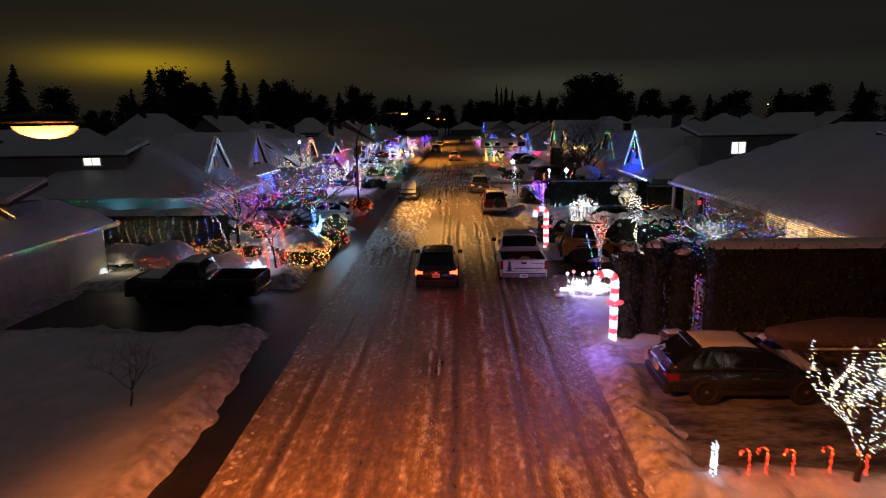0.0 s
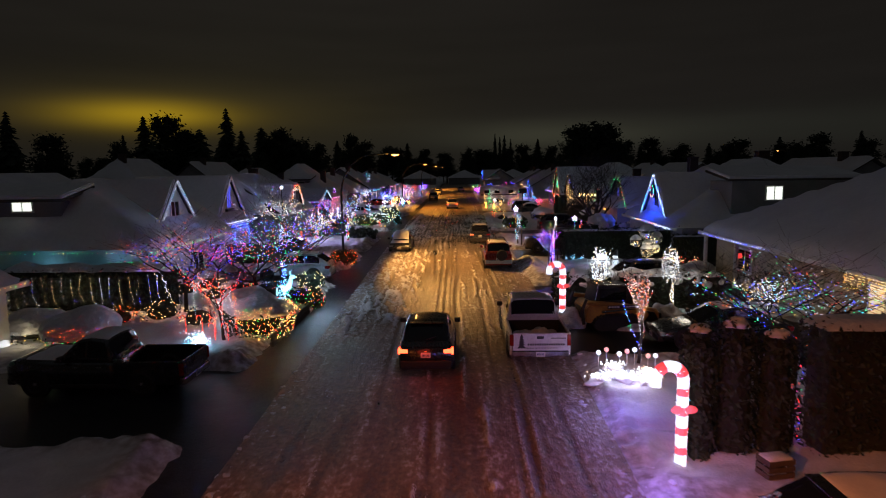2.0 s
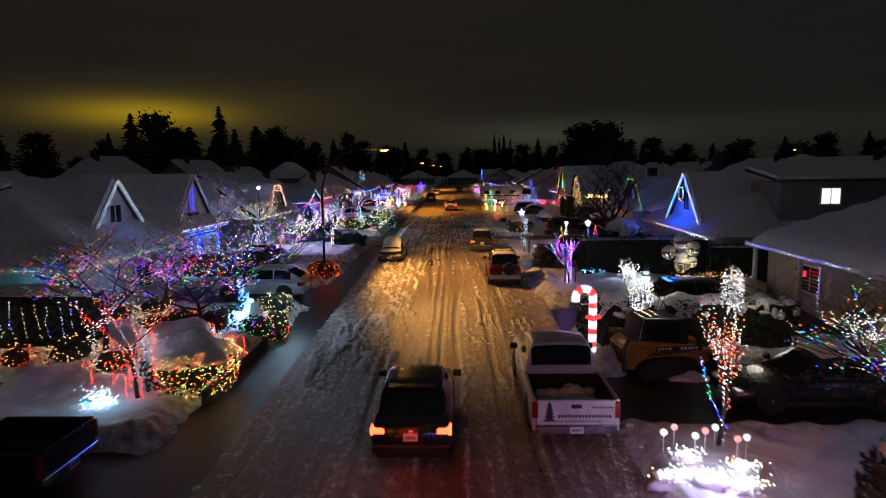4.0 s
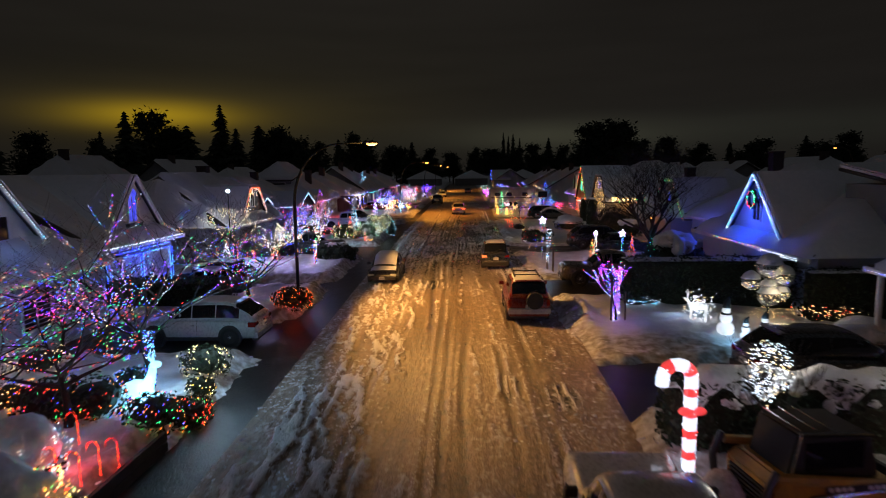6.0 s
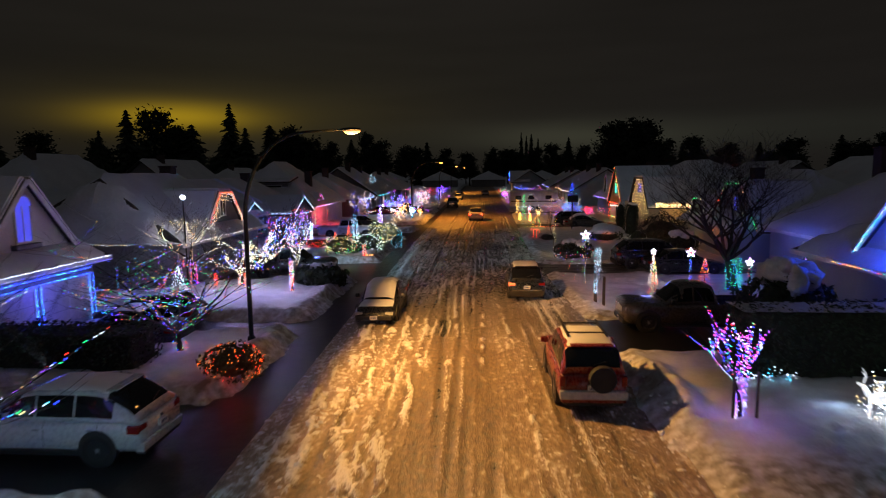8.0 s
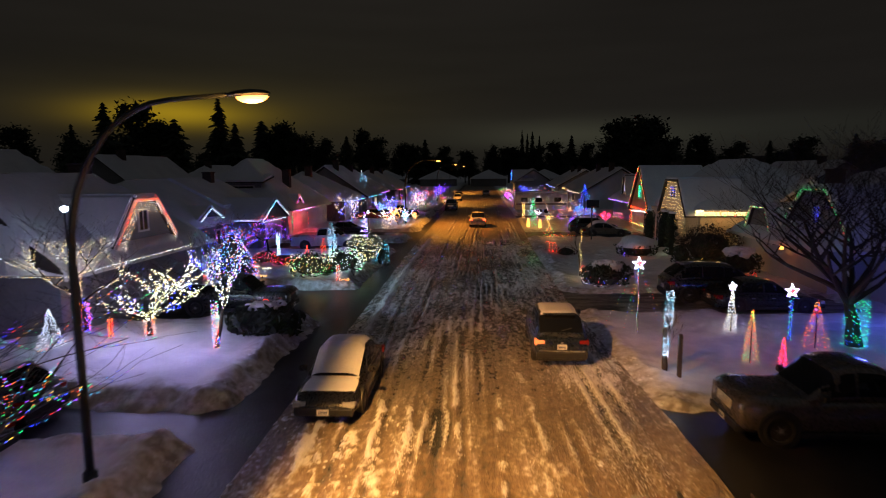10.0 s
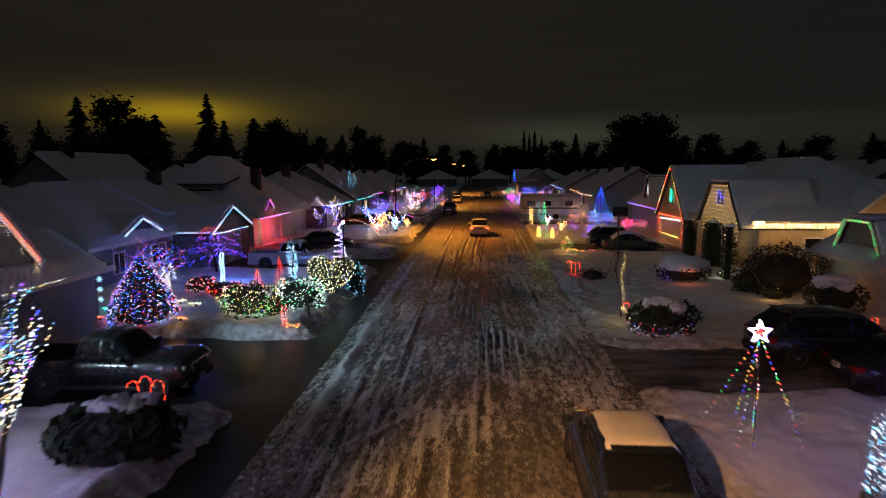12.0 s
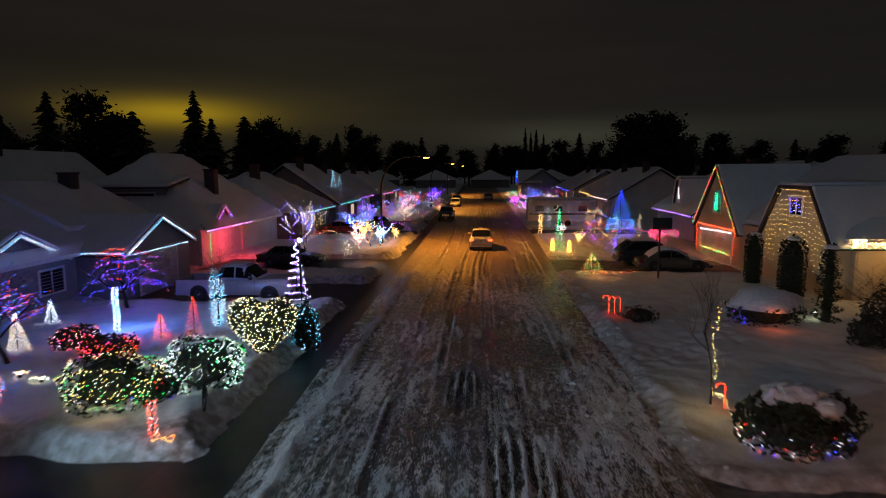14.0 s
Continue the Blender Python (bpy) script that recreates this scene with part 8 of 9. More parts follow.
for k, (x, y, w_) in enumerate(((5.8, 29.4, .42), (6.5, 29.2, .36), (7.0, 28.9, .34), (6.3, 30.1, .30), (7.3, 29.7, .30))):
    zz = gz(x, y)
    b = bmesh.new()
    blob(b, (0, 0, .02), (w_, w_ * .8, .17), 130 + k, .35, 3)
    tagged(new("snow_mound", finish(b, "snow_mound", M["snow"], True)), "heap of snow strung with white bulbs", "snow heap", "lit snow heaps").location = (x, y, zz - .03)
    bulbs("string_lights", [Vector((x + rg.gauss(0, w_ * .55), y + rg.gauss(0, w_ * .4) - .08, zz + .14 + rg.random() * .12)) for _ in range(70)], "wwwk", .042, 140 + k, "white bulbs lying over a heap of snow")
for k in range(7):
    x, y = 5.95 + .3 * k, 30.5 + .25 * math.sin(k * 2.1)
    lo = thing("lollipop_light", (x, y, gz(x, y)), 0, "small pink lollipop garden light on a stick", "garden light", "lollipop lights")
    b = bmesh.new()
    tube(b, [(0, 0, 0), (0, 0, .42)], .012, 5)
    part("stick", b, M["vinyl_white"], lo)
    b = bmesh.new()
    tube(b, [(0, -.02, .48), (0, .02, .48)], [.075, .075], 14)
    part("disc", b, M["glow_pink"] if k % 2 else M["glow_white"], lo)
segs, o = bare_tree((7.35, 31.0), 3.5, .34, "slim small tree with red and white bulbs", 42, 3, .06, .4)
tree_bulbs(segs, 250, "rowkw", "warm white and red bulbs in a slim tree", (0, 1, 2, 3), 53, jitter=.12, r=.024)
bulbs("string_lights", along([(6.7, 30.5, 2.4), (7.0, 30.7, 1.4), (7.45, 30.8, .6)], .07, .03, 3), "bgcwb", .032, 54, "blue and green bulb string")
segs, o = bare_tree((12.9, 31.3), 5.9, 4.6, "wide bare tree with multicoloured bulbs behind a hedge", 43, 4, .11, .14, first=10)
tree_bulbs(segs, 640, "rgbbgybcwo", "multicoloured bulbs in a wide tree", (1, 2, 3), 55, jitter=.16, step=.13, r=.028)
segs, o = bare_tree((14.6, 37.0), 2.6, 1.0, "small tree with white bulbs by the porch", 44, 4, .06, .3)
tree_bulbs(segs, 200, "wwk", "white bulbs in a small tree", (1, 2, 3), 56, jitter=.06)
pl = thing("porch_lantern", (16.55, 44.6, 1.75), 0, "red glowing lantern under a porch roof", "lantern")
part("glass", boxes((-.16, .16, -.12, .12, -.14, .14), bevel=.03), M["glow_red"], pl)
part("hood", boxes((-.2, .2, -.16, .16, .14, .2), bevel=.02), M["blackplastic"], pl)
part("bracket", boxes((.15, .36, -.02, .02, -.02, .02)), M["blackplastic"], pl)
bulbs("string_lights", along([(16.5, 43.2, 2.4), (16.5, 43.2, .5)], .09, .03, 2), "wp", .03, 77, "white bulbs down a porch post")
# yellow skid loader, its nose to the house, an open cage over the seat
skl = thing("skid_loader", (8.15, 37.0, -0.12), -82, "worn yellow track loader with a black cab parked in a drive", "skid loader")
b = bmesh.new()
prism(b, [Vector((-.72, -1.55, .35)), Vector((-.72, .95, .35)), Vector((-.72, 1.15, .62)), Vector((-.72, .75, .98)), Vector((-.72, -1.40, 1.18)), Vector((-.72, -1.62, 1.0))], (1.44, 0, 0))
bmesh.ops.bevel(b, geom=b.edges[:], offset=.05, segments=2, affect="EDGES")
part("chassis", b, M["p_yellow"], skl)
part("engine_grille", boxes(*[(-.5, .5, -1.655, -1.60, .50 + q * .08, .54 + q * .08) for q in range(6)]), M["blackplastic"], skl)
b = bmesh.new()
prism(b, [Vector((-.60, -1.25, 1.1)), Vector((-.60, .50, 1.0)), Vector((-.60, .30, 1.86)), Vector((-.60, -1.05, 1.92))], (1.2, 0, 0))
bmesh.ops.bevel(b, geom=b.edges[:], offset=.06, segments=2, affect="EDGES")
cab_ = part("cab", b, M["tyre"], skl, "black closed cab")
for sx in (-1, 1):
    part("side_window", boxes((*sorted((sx * .602, sx * .612)), -.95, .15, 1.25, 1.75)), M["carglass"], cab_)
b = bmesh.new()
for y in (-1.0, -.72, -.44):
    tube(b, [(-.5, y, 1.955), (.5, y, 1.945)], .016, 6)
tube(b, [(.62, -1.2, 1.15), (.62, -1.04, 1.93), (.62, .28, 1.87)], .022, 6)
part("roof_bars", b, M["chrome"], cab_, "pale bars over the cab roof")
part("seat", boxes((-.26, .26, -.45, .05, 1.08, 1.22), (-.26, .26, -.52, -.40, 1.2, 1.75), bevel=.05), M["blackplastic"], cab_)
for sx in (-1, 1):
    b = bmesh.new()
    tube(b, [(sx * .80, -1.60, 1.25), (sx * .80, -.85, 1.16), (sx * .80, .55, .98), (sx * .80, 1.35, .80), (sx * .80, 1.60, .35)], [.09, .10, .10, .09, .08], 8)
    part("lift_arm", b, M["p_yellow"], skl)
    b = bmesh.new()
    tube(b, [(sx * .84, -1.72, .35), (sx * .84, -1.80, .95), (sx * .84, -1.62, 1.38)], [.07, .08, .06], 8)
    part("arm_link", b, M["blackplastic"], skl)
    b = bmesh.new()
    tube(b, [(sx * .80, -.95, .82), (sx * .80, .55, .92)], [.05, .035], 8)
    part("hydraulic_ram", b, M["chrome"], skl)
    part("side_stripe", boxes((*sorted((sx * .895, sx * .903)), -.75, .75, .96, 1.10)), M["blackplastic"], skl)
    part("lettering", boxes(*[(*sorted((sx * .904, sx * .909)), -.7 + q * .12 + (.25 if q > 3 else 0), -.62 + q * .12 + (.25 if q > 3 else 0), 1.0, 1.07) for q in range(9)]), M["plate"], skl, "pale lettering as plain bars")
    b = bmesh.new()
    loop = [Vector((0, -.30 + 1.0 * math.copysign(abs(math.cos(q * math.pi / 12)) ** .6, math.cos(q * math.pi / 12)), .36 + .36 * math.sin(q * math.pi / 12))) for q in range(24)]
    prism(b, [Vector((sx * .84 - .17, p.y, p.z)) for p in loop], (.34, 0, 0))
    tr_ = part("track", b, M["tyre"], skl, "black rubber track")
    tagged(part("lug", boxes(*[(sx * .84 - .175, sx * .84 + .175, p.y - .03, p.y + .03, p.z - .03, p.z + .03) for p in loop]), M["tyre"], tr_), kind="stuff")
b = bmesh.new()
prism(b, [Vector((-.9, 1.45, .10)), Vector((-.9, 2.10, .06)), Vector((-.9, 2.05, .14)), Vector((-.9, 1.6, .23)), Vector((-.9, 1.55, .70)), Vector((-.9, 1.45, .70))], (1.8, 0, 0))
part("bucket", b, M["blackplastic"], skl)
for k, (x, y, sx_, sy_, sz_) in enumerate(((6.15, 37.0, .75, .95, .75), (8.55, 35.95, .75, .35, .40), (10.5, 37.9, .75, .6, .85), (11.4, 37.5, .9, .6, .6))):
    b = bmesh.new()
    blob(b, (0, 0, 0), (sx_, sy_, sz_), 310 + k, .22, 4, flat=-.1)
    h_ = new("snow_mound", finish(b, "snow_mound", M["bank"], True))
    h_.location = (x, y, gz(x, y) - .12)
    tagged(h_, "trodden heap of shovelled snow beside a drive", "snow heap", "shovelled heaps")
candy_cane((6.1, 38.4), 2.3, .14, "tall glowing candy cane with red bow by a hedge", hook=.3, bow=True)
hedge(5.85, 13.4, 38.95, 39.85, 1.55, "dark hedge under thick separate lumps of snow", 126, .22, 170, lumps=.75)
segs, o = bare_tree((10.95, 38.5), 2.9, .7, "small tree with white-wrapped trunk", 45, 4, .05, .45)
ball_of_bulbs((10.9, 38.55, 2.2), .42, .90, 330, "wwwk", 57)
bulbs("string_lights", wrap(o, o + Vector((0, 0, 1.4)), .08, 9, 90), "wk", .028, 58, "white bulbs wound round a trunk")
segs, o = bare_tree((7.75, 38.7), 2.6, .35, "small tree bright with white bulbs", 46, 4, .07, .3)
ball_of_bulbs((7.78, 38.65, 2.15), .48, .70, 300, "wwwk", 59)
bulbs("string_lights", along([(7.72, 38.62, 1.6), (7.80, 38.6, 1.2), (7.85, 38.6, .95)], .06, .03, 5), "wk", .03, 158, "white bulbs hung down a slim trunk")
# snowmen and deer of light
for k, (x, y, s) in enumerate(((10.85, 48.1, .82), (11.3, 47.5, .52), (12.0, 47.6, .62))):
    b = bmesh.new()
    blob(b, (0, 0, .3 * s), (.36 * s, .36 * s, .33 * s), k, .02, 3)
    blob(b, (0, 0, .78 * s), (.26 * s, .26 * s, .25 * s), k, .02, 3)
    blob(b, (0, 0, 1.13 * s), (.18 * s, .18 * s, .17 * s), k, .02, 3)
    sn_ = thing("snowman", (x, y, gz(x, y) - .05), 0, "glowing white snowman lawn ornament with a dark cap", "snowman", "glowing snowmen")
    part("body", b, M["glow_snow"], sn_, smooth=True)
    b = bmesh.new()
    tube(b, [(0, 0, 1.24 * s), (0, 0, 1.36 * s), (.03, 0, 1.55 * s), (.10, 0, 1.68 * s)], [.19 * s, .18 * s, .11 * s, .03 * s], 12)
    part("cap", b, M["darktrim"], sn_, "dark drooping cap", smooth=True)
    b = bmesh.new()
    tube(b, [(.2 * s * math.cos(q * .42), .2 * s * math.sin(q * .42), .98 * s) for q in range(16)], .05 * s, 6, cap=False)
    part("scarf", b, M["p_blue"], sn_, "dark scarf")
for k, (x, y) in enumerate(((10.4, 49.6),)):
    b = bmesh.new()
    z_ = .75
    tube(b, [(-.45, 0, z_), (0, 0, z_ + .03), (.40, 0, z_)], [.13, .17, .14], 8)
    tube(b, [(.38, 0, z_ + .05), (.55, 0, z_ + .35), (.72, 0, z_ + .42)], [.09, .07, .04], 8)
    for lx, ly in ((-.38, -.1), (-.38, .1), (.34, -.1), (.34, .1)):
        tube(b, [(lx, ly, z_), (lx, ly, 0)], [.05, .03], 6)
    for sy in (-1, 1):
        tube(b, [(.55, 0, z_ + .45), (.50, sy * .15, z_ + .68), (.60, sy * .25, z_ + .85)], [.02, .018, .012], 5)
    d_ = new("light_deer", finish(b, "light_deer", M["glow_snow"], True))
    d_.matrix_world = pose(x, y, gz(x, y) - .05, 0, 0, 150 + 60 * k) @ Matrix.Diagonal((.75, .75, .75, 1))
    tagged(d_, "glowing white deer lawn ornament", "deer ornament", "glowing deer")
    bulbs("string_lights", [Vector((x, y, gz(x, y))) + Vector((rng_.gauss(0, .26), rng_.gauss(0, .15), abs(rng_.gauss(.55, .25)))) for _ in range(170)], "wwwk", .036, 62 + k, "white bulbs over a deer ornament")
# clear globes with bulbs
gl = thing("globe_ornament", (13.35, 50.2, gz(13.35, 50.2)), 0, "cluster of clear snow-topped globes with bulbs inside", "globe ornament")
b = bmesh.new()
tube(b, [(0, 0, 0), (0, 0, 1.3)], .05, 8)
part("stand", b, M["post"], gl)
for k, (gx_, gz_, gr) in enumerate(((0, 1.98, .50), (-.72, 1.45, .36), (.52, 1.62, .42), (-.02, 1.2, .30), (.0, .85, .42), (.52, .95, .28))):
    b = bmesh.new()
    blob(b, (gx_, 0, gz_), (gr, gr, gr), 1, 0, 3)
    part("globe", b, M["orb"], gl, "clear acrylic globe", smooth=True)
    b = bmesh.new()
    blob(b, (gx_, 0, gz_ + gr * .10), (gr * 1.0, gr * 1.0, gr * 1.0), 2 + k, .06, 3, flat=gz_ + gr * .32)
    part("snow_cap", b, M["snow"], gl, smooth=True)
    bulbs("bulbs", [(gx_ + rng_.gauss(0, gr * .4), rng_.gauss(0, gr * .4), gz_ + rng_.gauss(-.1, gr * .35)) for _ in range(34)], "kkl", .026, 64 + k, "warm bulbs inside the globe", parent=gl)
bulbs("string_lights", [Vector((12.5 + rng_.random() * 4, 49.6 + rng_.gauss(0, .5), .62 + rng_.random() * .3)) for _ in range(160)], "kkkr", .028, 70, "warm bulbs spread over low shrubs")
for k, (x, y) in enumerate(((15.0, 47.4), (16.0, 48.6), (13.8, 47.0))):
    bush("snow_mound_shrub", (x, y), (.9, .8, .8), "low shrub buried in snow", 140 + k, 300, snow=.8)
hedge(8.6, 15.9, 52.95, 54.3, 2.05, "dark clipped hedge with specks of snow", 127, .05)
hedge(15.4, 20.4, 50.95, 51.85, 1.95, "dark clipped hedge along a house wall", 128, .05)
bulbs("string_lights", [Vector((8.6 + .5 * k + rng_.gauss(0, .12), 52.4 + rng_.gauss(0, .1), .5 + abs(rng_.gauss(0, .12)))) for k in range(3) for _ in range(16)], "wc", .03, 71, "small clumps of white bulbs on snow")
wr = thing("door_wreath", (15.98, 57.8, 4.75), 0, "round green wreath with red bulbs on a dormer", "wreath")
b = bmesh.new()
tube(b, [(0, .42 * math.cos(2 * math.pi * k / 18), .42 * math.sin(2 * math.pi * k / 18)) for k in range(19)], .1, 6, cap=False)
part("ring", b, M["darkgreen"], wr)
bulbs("bulbs", [(-.09, .42 * math.cos(k * .21) + .04 * math.sin(k * 3), .42 * math.sin(k * .21) + .04 * math.cos(k * 5)) for k in range(60)], "ggr", .05, 99, "green and red bulbs on the wreath", parent=wr)
# vine-like tree with purple bulbs, between stakes
segs, o = bare_tree((7.35, 50.0), 3.3, .85, "slim staked tree wound with purple and coloured bulbs", 47, 3, .06, .35)
tree_bulbs(segs, 270, "pbrmgwb", "purple and coloured bulbs in a slim tree", (1, 2), 72, jitter=.05, r=.03)
bulbs("string_lights", wrap(o, o + Vector((0, 0, 2.2)), .12, 9, 130), "pbwm", .03, 172, "violet bulbs wound round a slim trunk")
for dx in (-.25, .3):
    b = bmesh.new()
    tube(b, [(0, 0, 0), (0, 0, 1.15)], .035, 6)
    s_ = new("stake", finish(b, "stake", M["timber"]))
    s_.location = (7.35 + dx, 49.8, gz(7.35, 49.8))
    tagged(s_, "dark wooden tree stake in the snow", "stake", "tree stakes")
# fifth yard
for k, (x, y) in enumerate(((6.5, 64.7), (6.8, 64.1))):
    b = boxes((-.06, .06, -.06, .06, 0, 1.45), bevel=.01)
    s_ = new("post", finish(b, "post", M["timber"]))
    s_.location = (x, y, gz(x, y) - .05)
    tagged(s_, "dark square timber post by the road", "post", "posts")
segs, o = bare_tree((6.55, 64.6), 2.2, .35, "thin young tree wound with white bulbs", 48, 3, .03, .5)
bulbs("string_lights", wrap((6.5, 64.55, .55), (6.5, 64.55, 1.15), .09, 5, 34) + wrap((6.55, 64.6, 1.5), (6.6, 64.6, 2.7), .12, 9, 60), "wwc", .028, 73, "white bulbs wound round a thin tree")
pole_light((6.75, 69.2), 2.6, "light mast with glowing star and coloured strands", "rgbyw", 1, .03, .26, 40, 74, category="light tree")
pts = []
for k in range(5):
    a = 2 * math.pi * k / 5 + .3
    pts += along([(6.75, 69.2, 2.75), (6.75 + 1.25 * math.cos(a), 69.2 + 1.1 * math.sin(a), .35)], .15, .01, k)
bulbs("string_lights", pts, "rgbyw", .028, 75, "coloured bulb strands in a cone below a star")
pole_light((10.6, 69.8), 1.75, "white wound light pole with star", "wwk", 8, n=170, cone=.22, seed=76, top=.16, category="light tree")
pole_light((12.1, 68.2), 1.75, "light pole with star and blue bulbs", "bwbg", 5, .06, .25, 60, 77)
pole_light((9.45, 65.3), 1.85, "small wire light cone with coloured bulbs", "ryog", 9, n=130, cone=.24, seed=78, category="light tree")
pole_light((12.5, 67.2), 1.8, "small wire light cone with coloured bulbs", "ryorb", 9, n=130, cone=.38, seed=79, category="light tree")
pole_light((10.35, 65.0), .95, "small slim red light cone", "rrm", 9, n=110, cone=.11, seed=80, category="light tree")
segs, o = bare_tree((14.1, 67.6), 7.4, 2.6, "large bare tree with green-lit trunk", 49, 5, .30, .26, first=12)
bulbs("string_lights", wrap(o, o + Vector((0, 0, 1.8)), .34, 12, 190), "gcbg", .03, 81, "green bulbs wound round a trunk")
ob_, o_ = bush("evergreen_shrub", (16.6, 65.6), (1.6, 1.3, 1.6), "large evergreen shrub laden with snow", 142, 1300, .11, snow=.4)
bush("evergreen_shrub", (12.3, 58.3), (1.6, 1.4, 2.9), "tall dark leafy shrub with patches of snow", 160, 1700, .15, snow=.3)
pole_light((14.0, 65.5), 1.6, "light pole with white star", "rgwr", 5, .07, .2, 70, 82)
bulbs("string_lights", [Vector((19.42, 70.5 + rng_.uniform(-.8, .8), 1.5 + rng_.uniform(-.5, .5))) for _ in range(70)], "bcmw", .028, 83, "coloured bulbs in a window")
for k in range(4):
    candy_cane((14.3 + .45 * k, 79.2), .75, .03, "small glowing red candy cane by a walk", group="walk canes")
lt = thing("wall_lantern", (17.9, 81.4, 2.0), 0, "glowing orange wall lantern", "lantern")
part("glass", boxes((-.1, .1, -.1, .1, -.18, .12), bevel=.02), M["glow_orange"], lt)
part("hood", boxes((-.14, .14, -.14, .14, .12, .2), bevel=.02), M["blackplastic"], lt)
ob_, o_ = bush("evergreen_shrub", (7.5, 79.3), (1.3, .9, 1.35), "dark shrub under a thick snow cap, bulbs at its foot", 143, 1300, .11, snow=.42)
shell_bulbs(o_, (1.27, .87, 1.3), 170, "rwkwb", "red and white bulbs low on a shrub", 84, low=.02, high=.5, arc=(170, 360), r=.027)
segs, o = bare_tree((6.45, 81.7), 3.7, .6, "thin young tree with gold bulbs", 50, 3, .035, .6)
bulbs("string_lights", along([(6.45, 81.65, .4), (6.52, 81.65, 1.2), (6.42, 81.65, 2.0), (6.6, 81.65, 2.9)], .05, .06, 8), "ykl", .026, 86, "gold bulbs wound round a thin tree")
bulbs("string_lights", along([(6.45, 81.6, .5), (6.35, 80.6, .75), (6.3, 79.4, .45)], .07, .06, 6), "kykl", .026, 186, "gold bulbs trailing from a thin tree to a shrub")
candy_cane((6.75, 81.5), .75, .03, "small glowing red candy cane beside a thin tree")
for k in range(3):
    candy_cane((5.7 + .28 * k, 91.6 + .15 * k), .8, .035, "small glowing red figure light in a snow bank", group="bank canes")
ob_, o_ = bush("twiggy_shrub", (6.9, 91.2), (.8, .7, .7), "twiggy low shrub with red lights", 144, 200, .08, material="twig")
ob_, o_ = bush("evergreen_shrub", (12.2, 91.4), (1.5, 1.2, 1.55), "broad shrub under thick snow lit red below", 145, 1000, .1, snow=.7)
shell_bulbs(o_, (1.2, 1.1, .9), 30, "bbp", "blue bulbs beside a shrub", 87, low=.1, high=.9, arc=(160, 220))
bare_tree((16.0, 87.6), 3.3, 1.7, "large round brown twiggy shrub lit from below", 146, 4, .05, .06, name="twiggy_shrub", first=16)
bush("twiggy_shrub", (16.1, 87.8), (1.9, 1.7, 2.5), "dense round brown twiggy shrub", 156, 2600, .085, material="twig")
bush("evergreen_shrub", (15.2, 86.7), (.8, .6, .7), "low dark leafy shrub", 149, 400, .09)
o_ = (16.0, 87.6, .2)
shell_bulbs(o_, (1.7, 1.6, 1.4), 25, "yk", "few warm bulbs low in a shrub", 88, low=.02, high=.25)
column_shrub((14.7, 91.4), .52, 3.3, "dark spiral-clipped topiary shrub", 150, 1600, True, "topiary")
column_shrub((15.6, 96.3), .62, 3.1, "dark rounded topiary shrub", 151, 1500, False, "topiary")
column_shrub((15.4, 100.2), .45, 2.9, "dark columnar topiary shrub", 152, 1300, False, "topiary")
for k, (x, y) in enumerate(((14.6, 92.0), (12.0, 91.6), (13.8, 95.6))):
    s_ = thing("garden_spotlight", (x, y, gz(x, y)), 0, "small glowing garden spotlight in the snow", "spotlight", "garden spotlights")
    b = bmesh.new()
    tube(b, [(0, 0, 0), (0, 0, .12), (0, .08, .2)], [.03, .03, .07], 8)
    part("housing", b, M["blackplastic"], s_)
    b = bmesh.new()
    blob(b, (0, .10, .22), (.07, .05, .06), 1, 0, 2)
    part("lens", b, M["star_white"], s_)
bush("evergreen_shrub", (16.6, 83.8), (1.3, 1.0, 1.5), "dark evergreen shrub under lumps of snow", 147, 900, .1, snow=.4)
bush("evergreen_shrub", (14.4, 88.0), (.7, .6, 1.3), "leafy green shrub lit from below", 148, 500, .09)
# basketball stand
bb = thing("basketball_hoop", (10.6, 101.6, 0.1), 0, "black basketball hoop on a pole by a drive", "basketball hoop")
b = bmesh.new()
tube(b, [(0, 0, 0), (0, 0, 2.9), (0, -.4, 3.2)], .06, 8)
part("pole", b, M["blackplastic"], bb)
part("backboard", boxes((-.55, .55, -.48, -.43, 2.95, 3.65), bevel=.02), M["blackplastic"], bb)
b = bmesh.new()
tube(b, [(.23 * math.cos(2 * math.pi * k / 16), -.75 + .23 * math.sin(2 * math.pi * k / 16), 3.05) for k in range(17)], .015, 5, cap=False)
part("rim", b, M["vinyl_red"], bb)
pole_light((6.9, 102.6), 1.3, "small fir-shaped light with warm bulbs", "kyrg", 8, n=150, cone=.75, seed=89, category="light tree")
bulbs("string_lights", [Vector((7.6 + rng_.gauss(0, .9), 101.9 + rng_.gauss(0, .4), .36 + abs(rng_.gauss(0, .08)))) for _ in range(60)], "yro", .035, 90, "warm and red bulbs lying on the snow")
pole_light((6.3, 114.0), 3.3, "slim cone of green bulbs", "gggc", 9, n=130, cone=.42, seed=91, category="light tree", bulb=.045)
for x in (5.7, 7.0):
    b = bmesh.new()
    tube(b, [(0, 0, 0), (0, 0, .1), (0, 0, .6), (0, 0, .95)], [.16, .2, .17, .1], 10)
    tagged(new("candle_light", finish(b, "candle_light", M["glow_orange"], True)), "glowing orange candle-shaped yard light", "yard light", "candle lights").location = (x, 113.2, gz(x, 113.2))
pole_light((14.5, 129.5), 4.6, "tall cone of blue bulbs", "bbbc", 9, n=150, cone=1.4, seed=92, category="light tree", bulb=.06)
shell_bulbs((14.5, 129.5, .2), (1.5, 1.5, 1.3), 160, "ccb", "cyan bulbs round the foot of a tree", 93, r=.055)
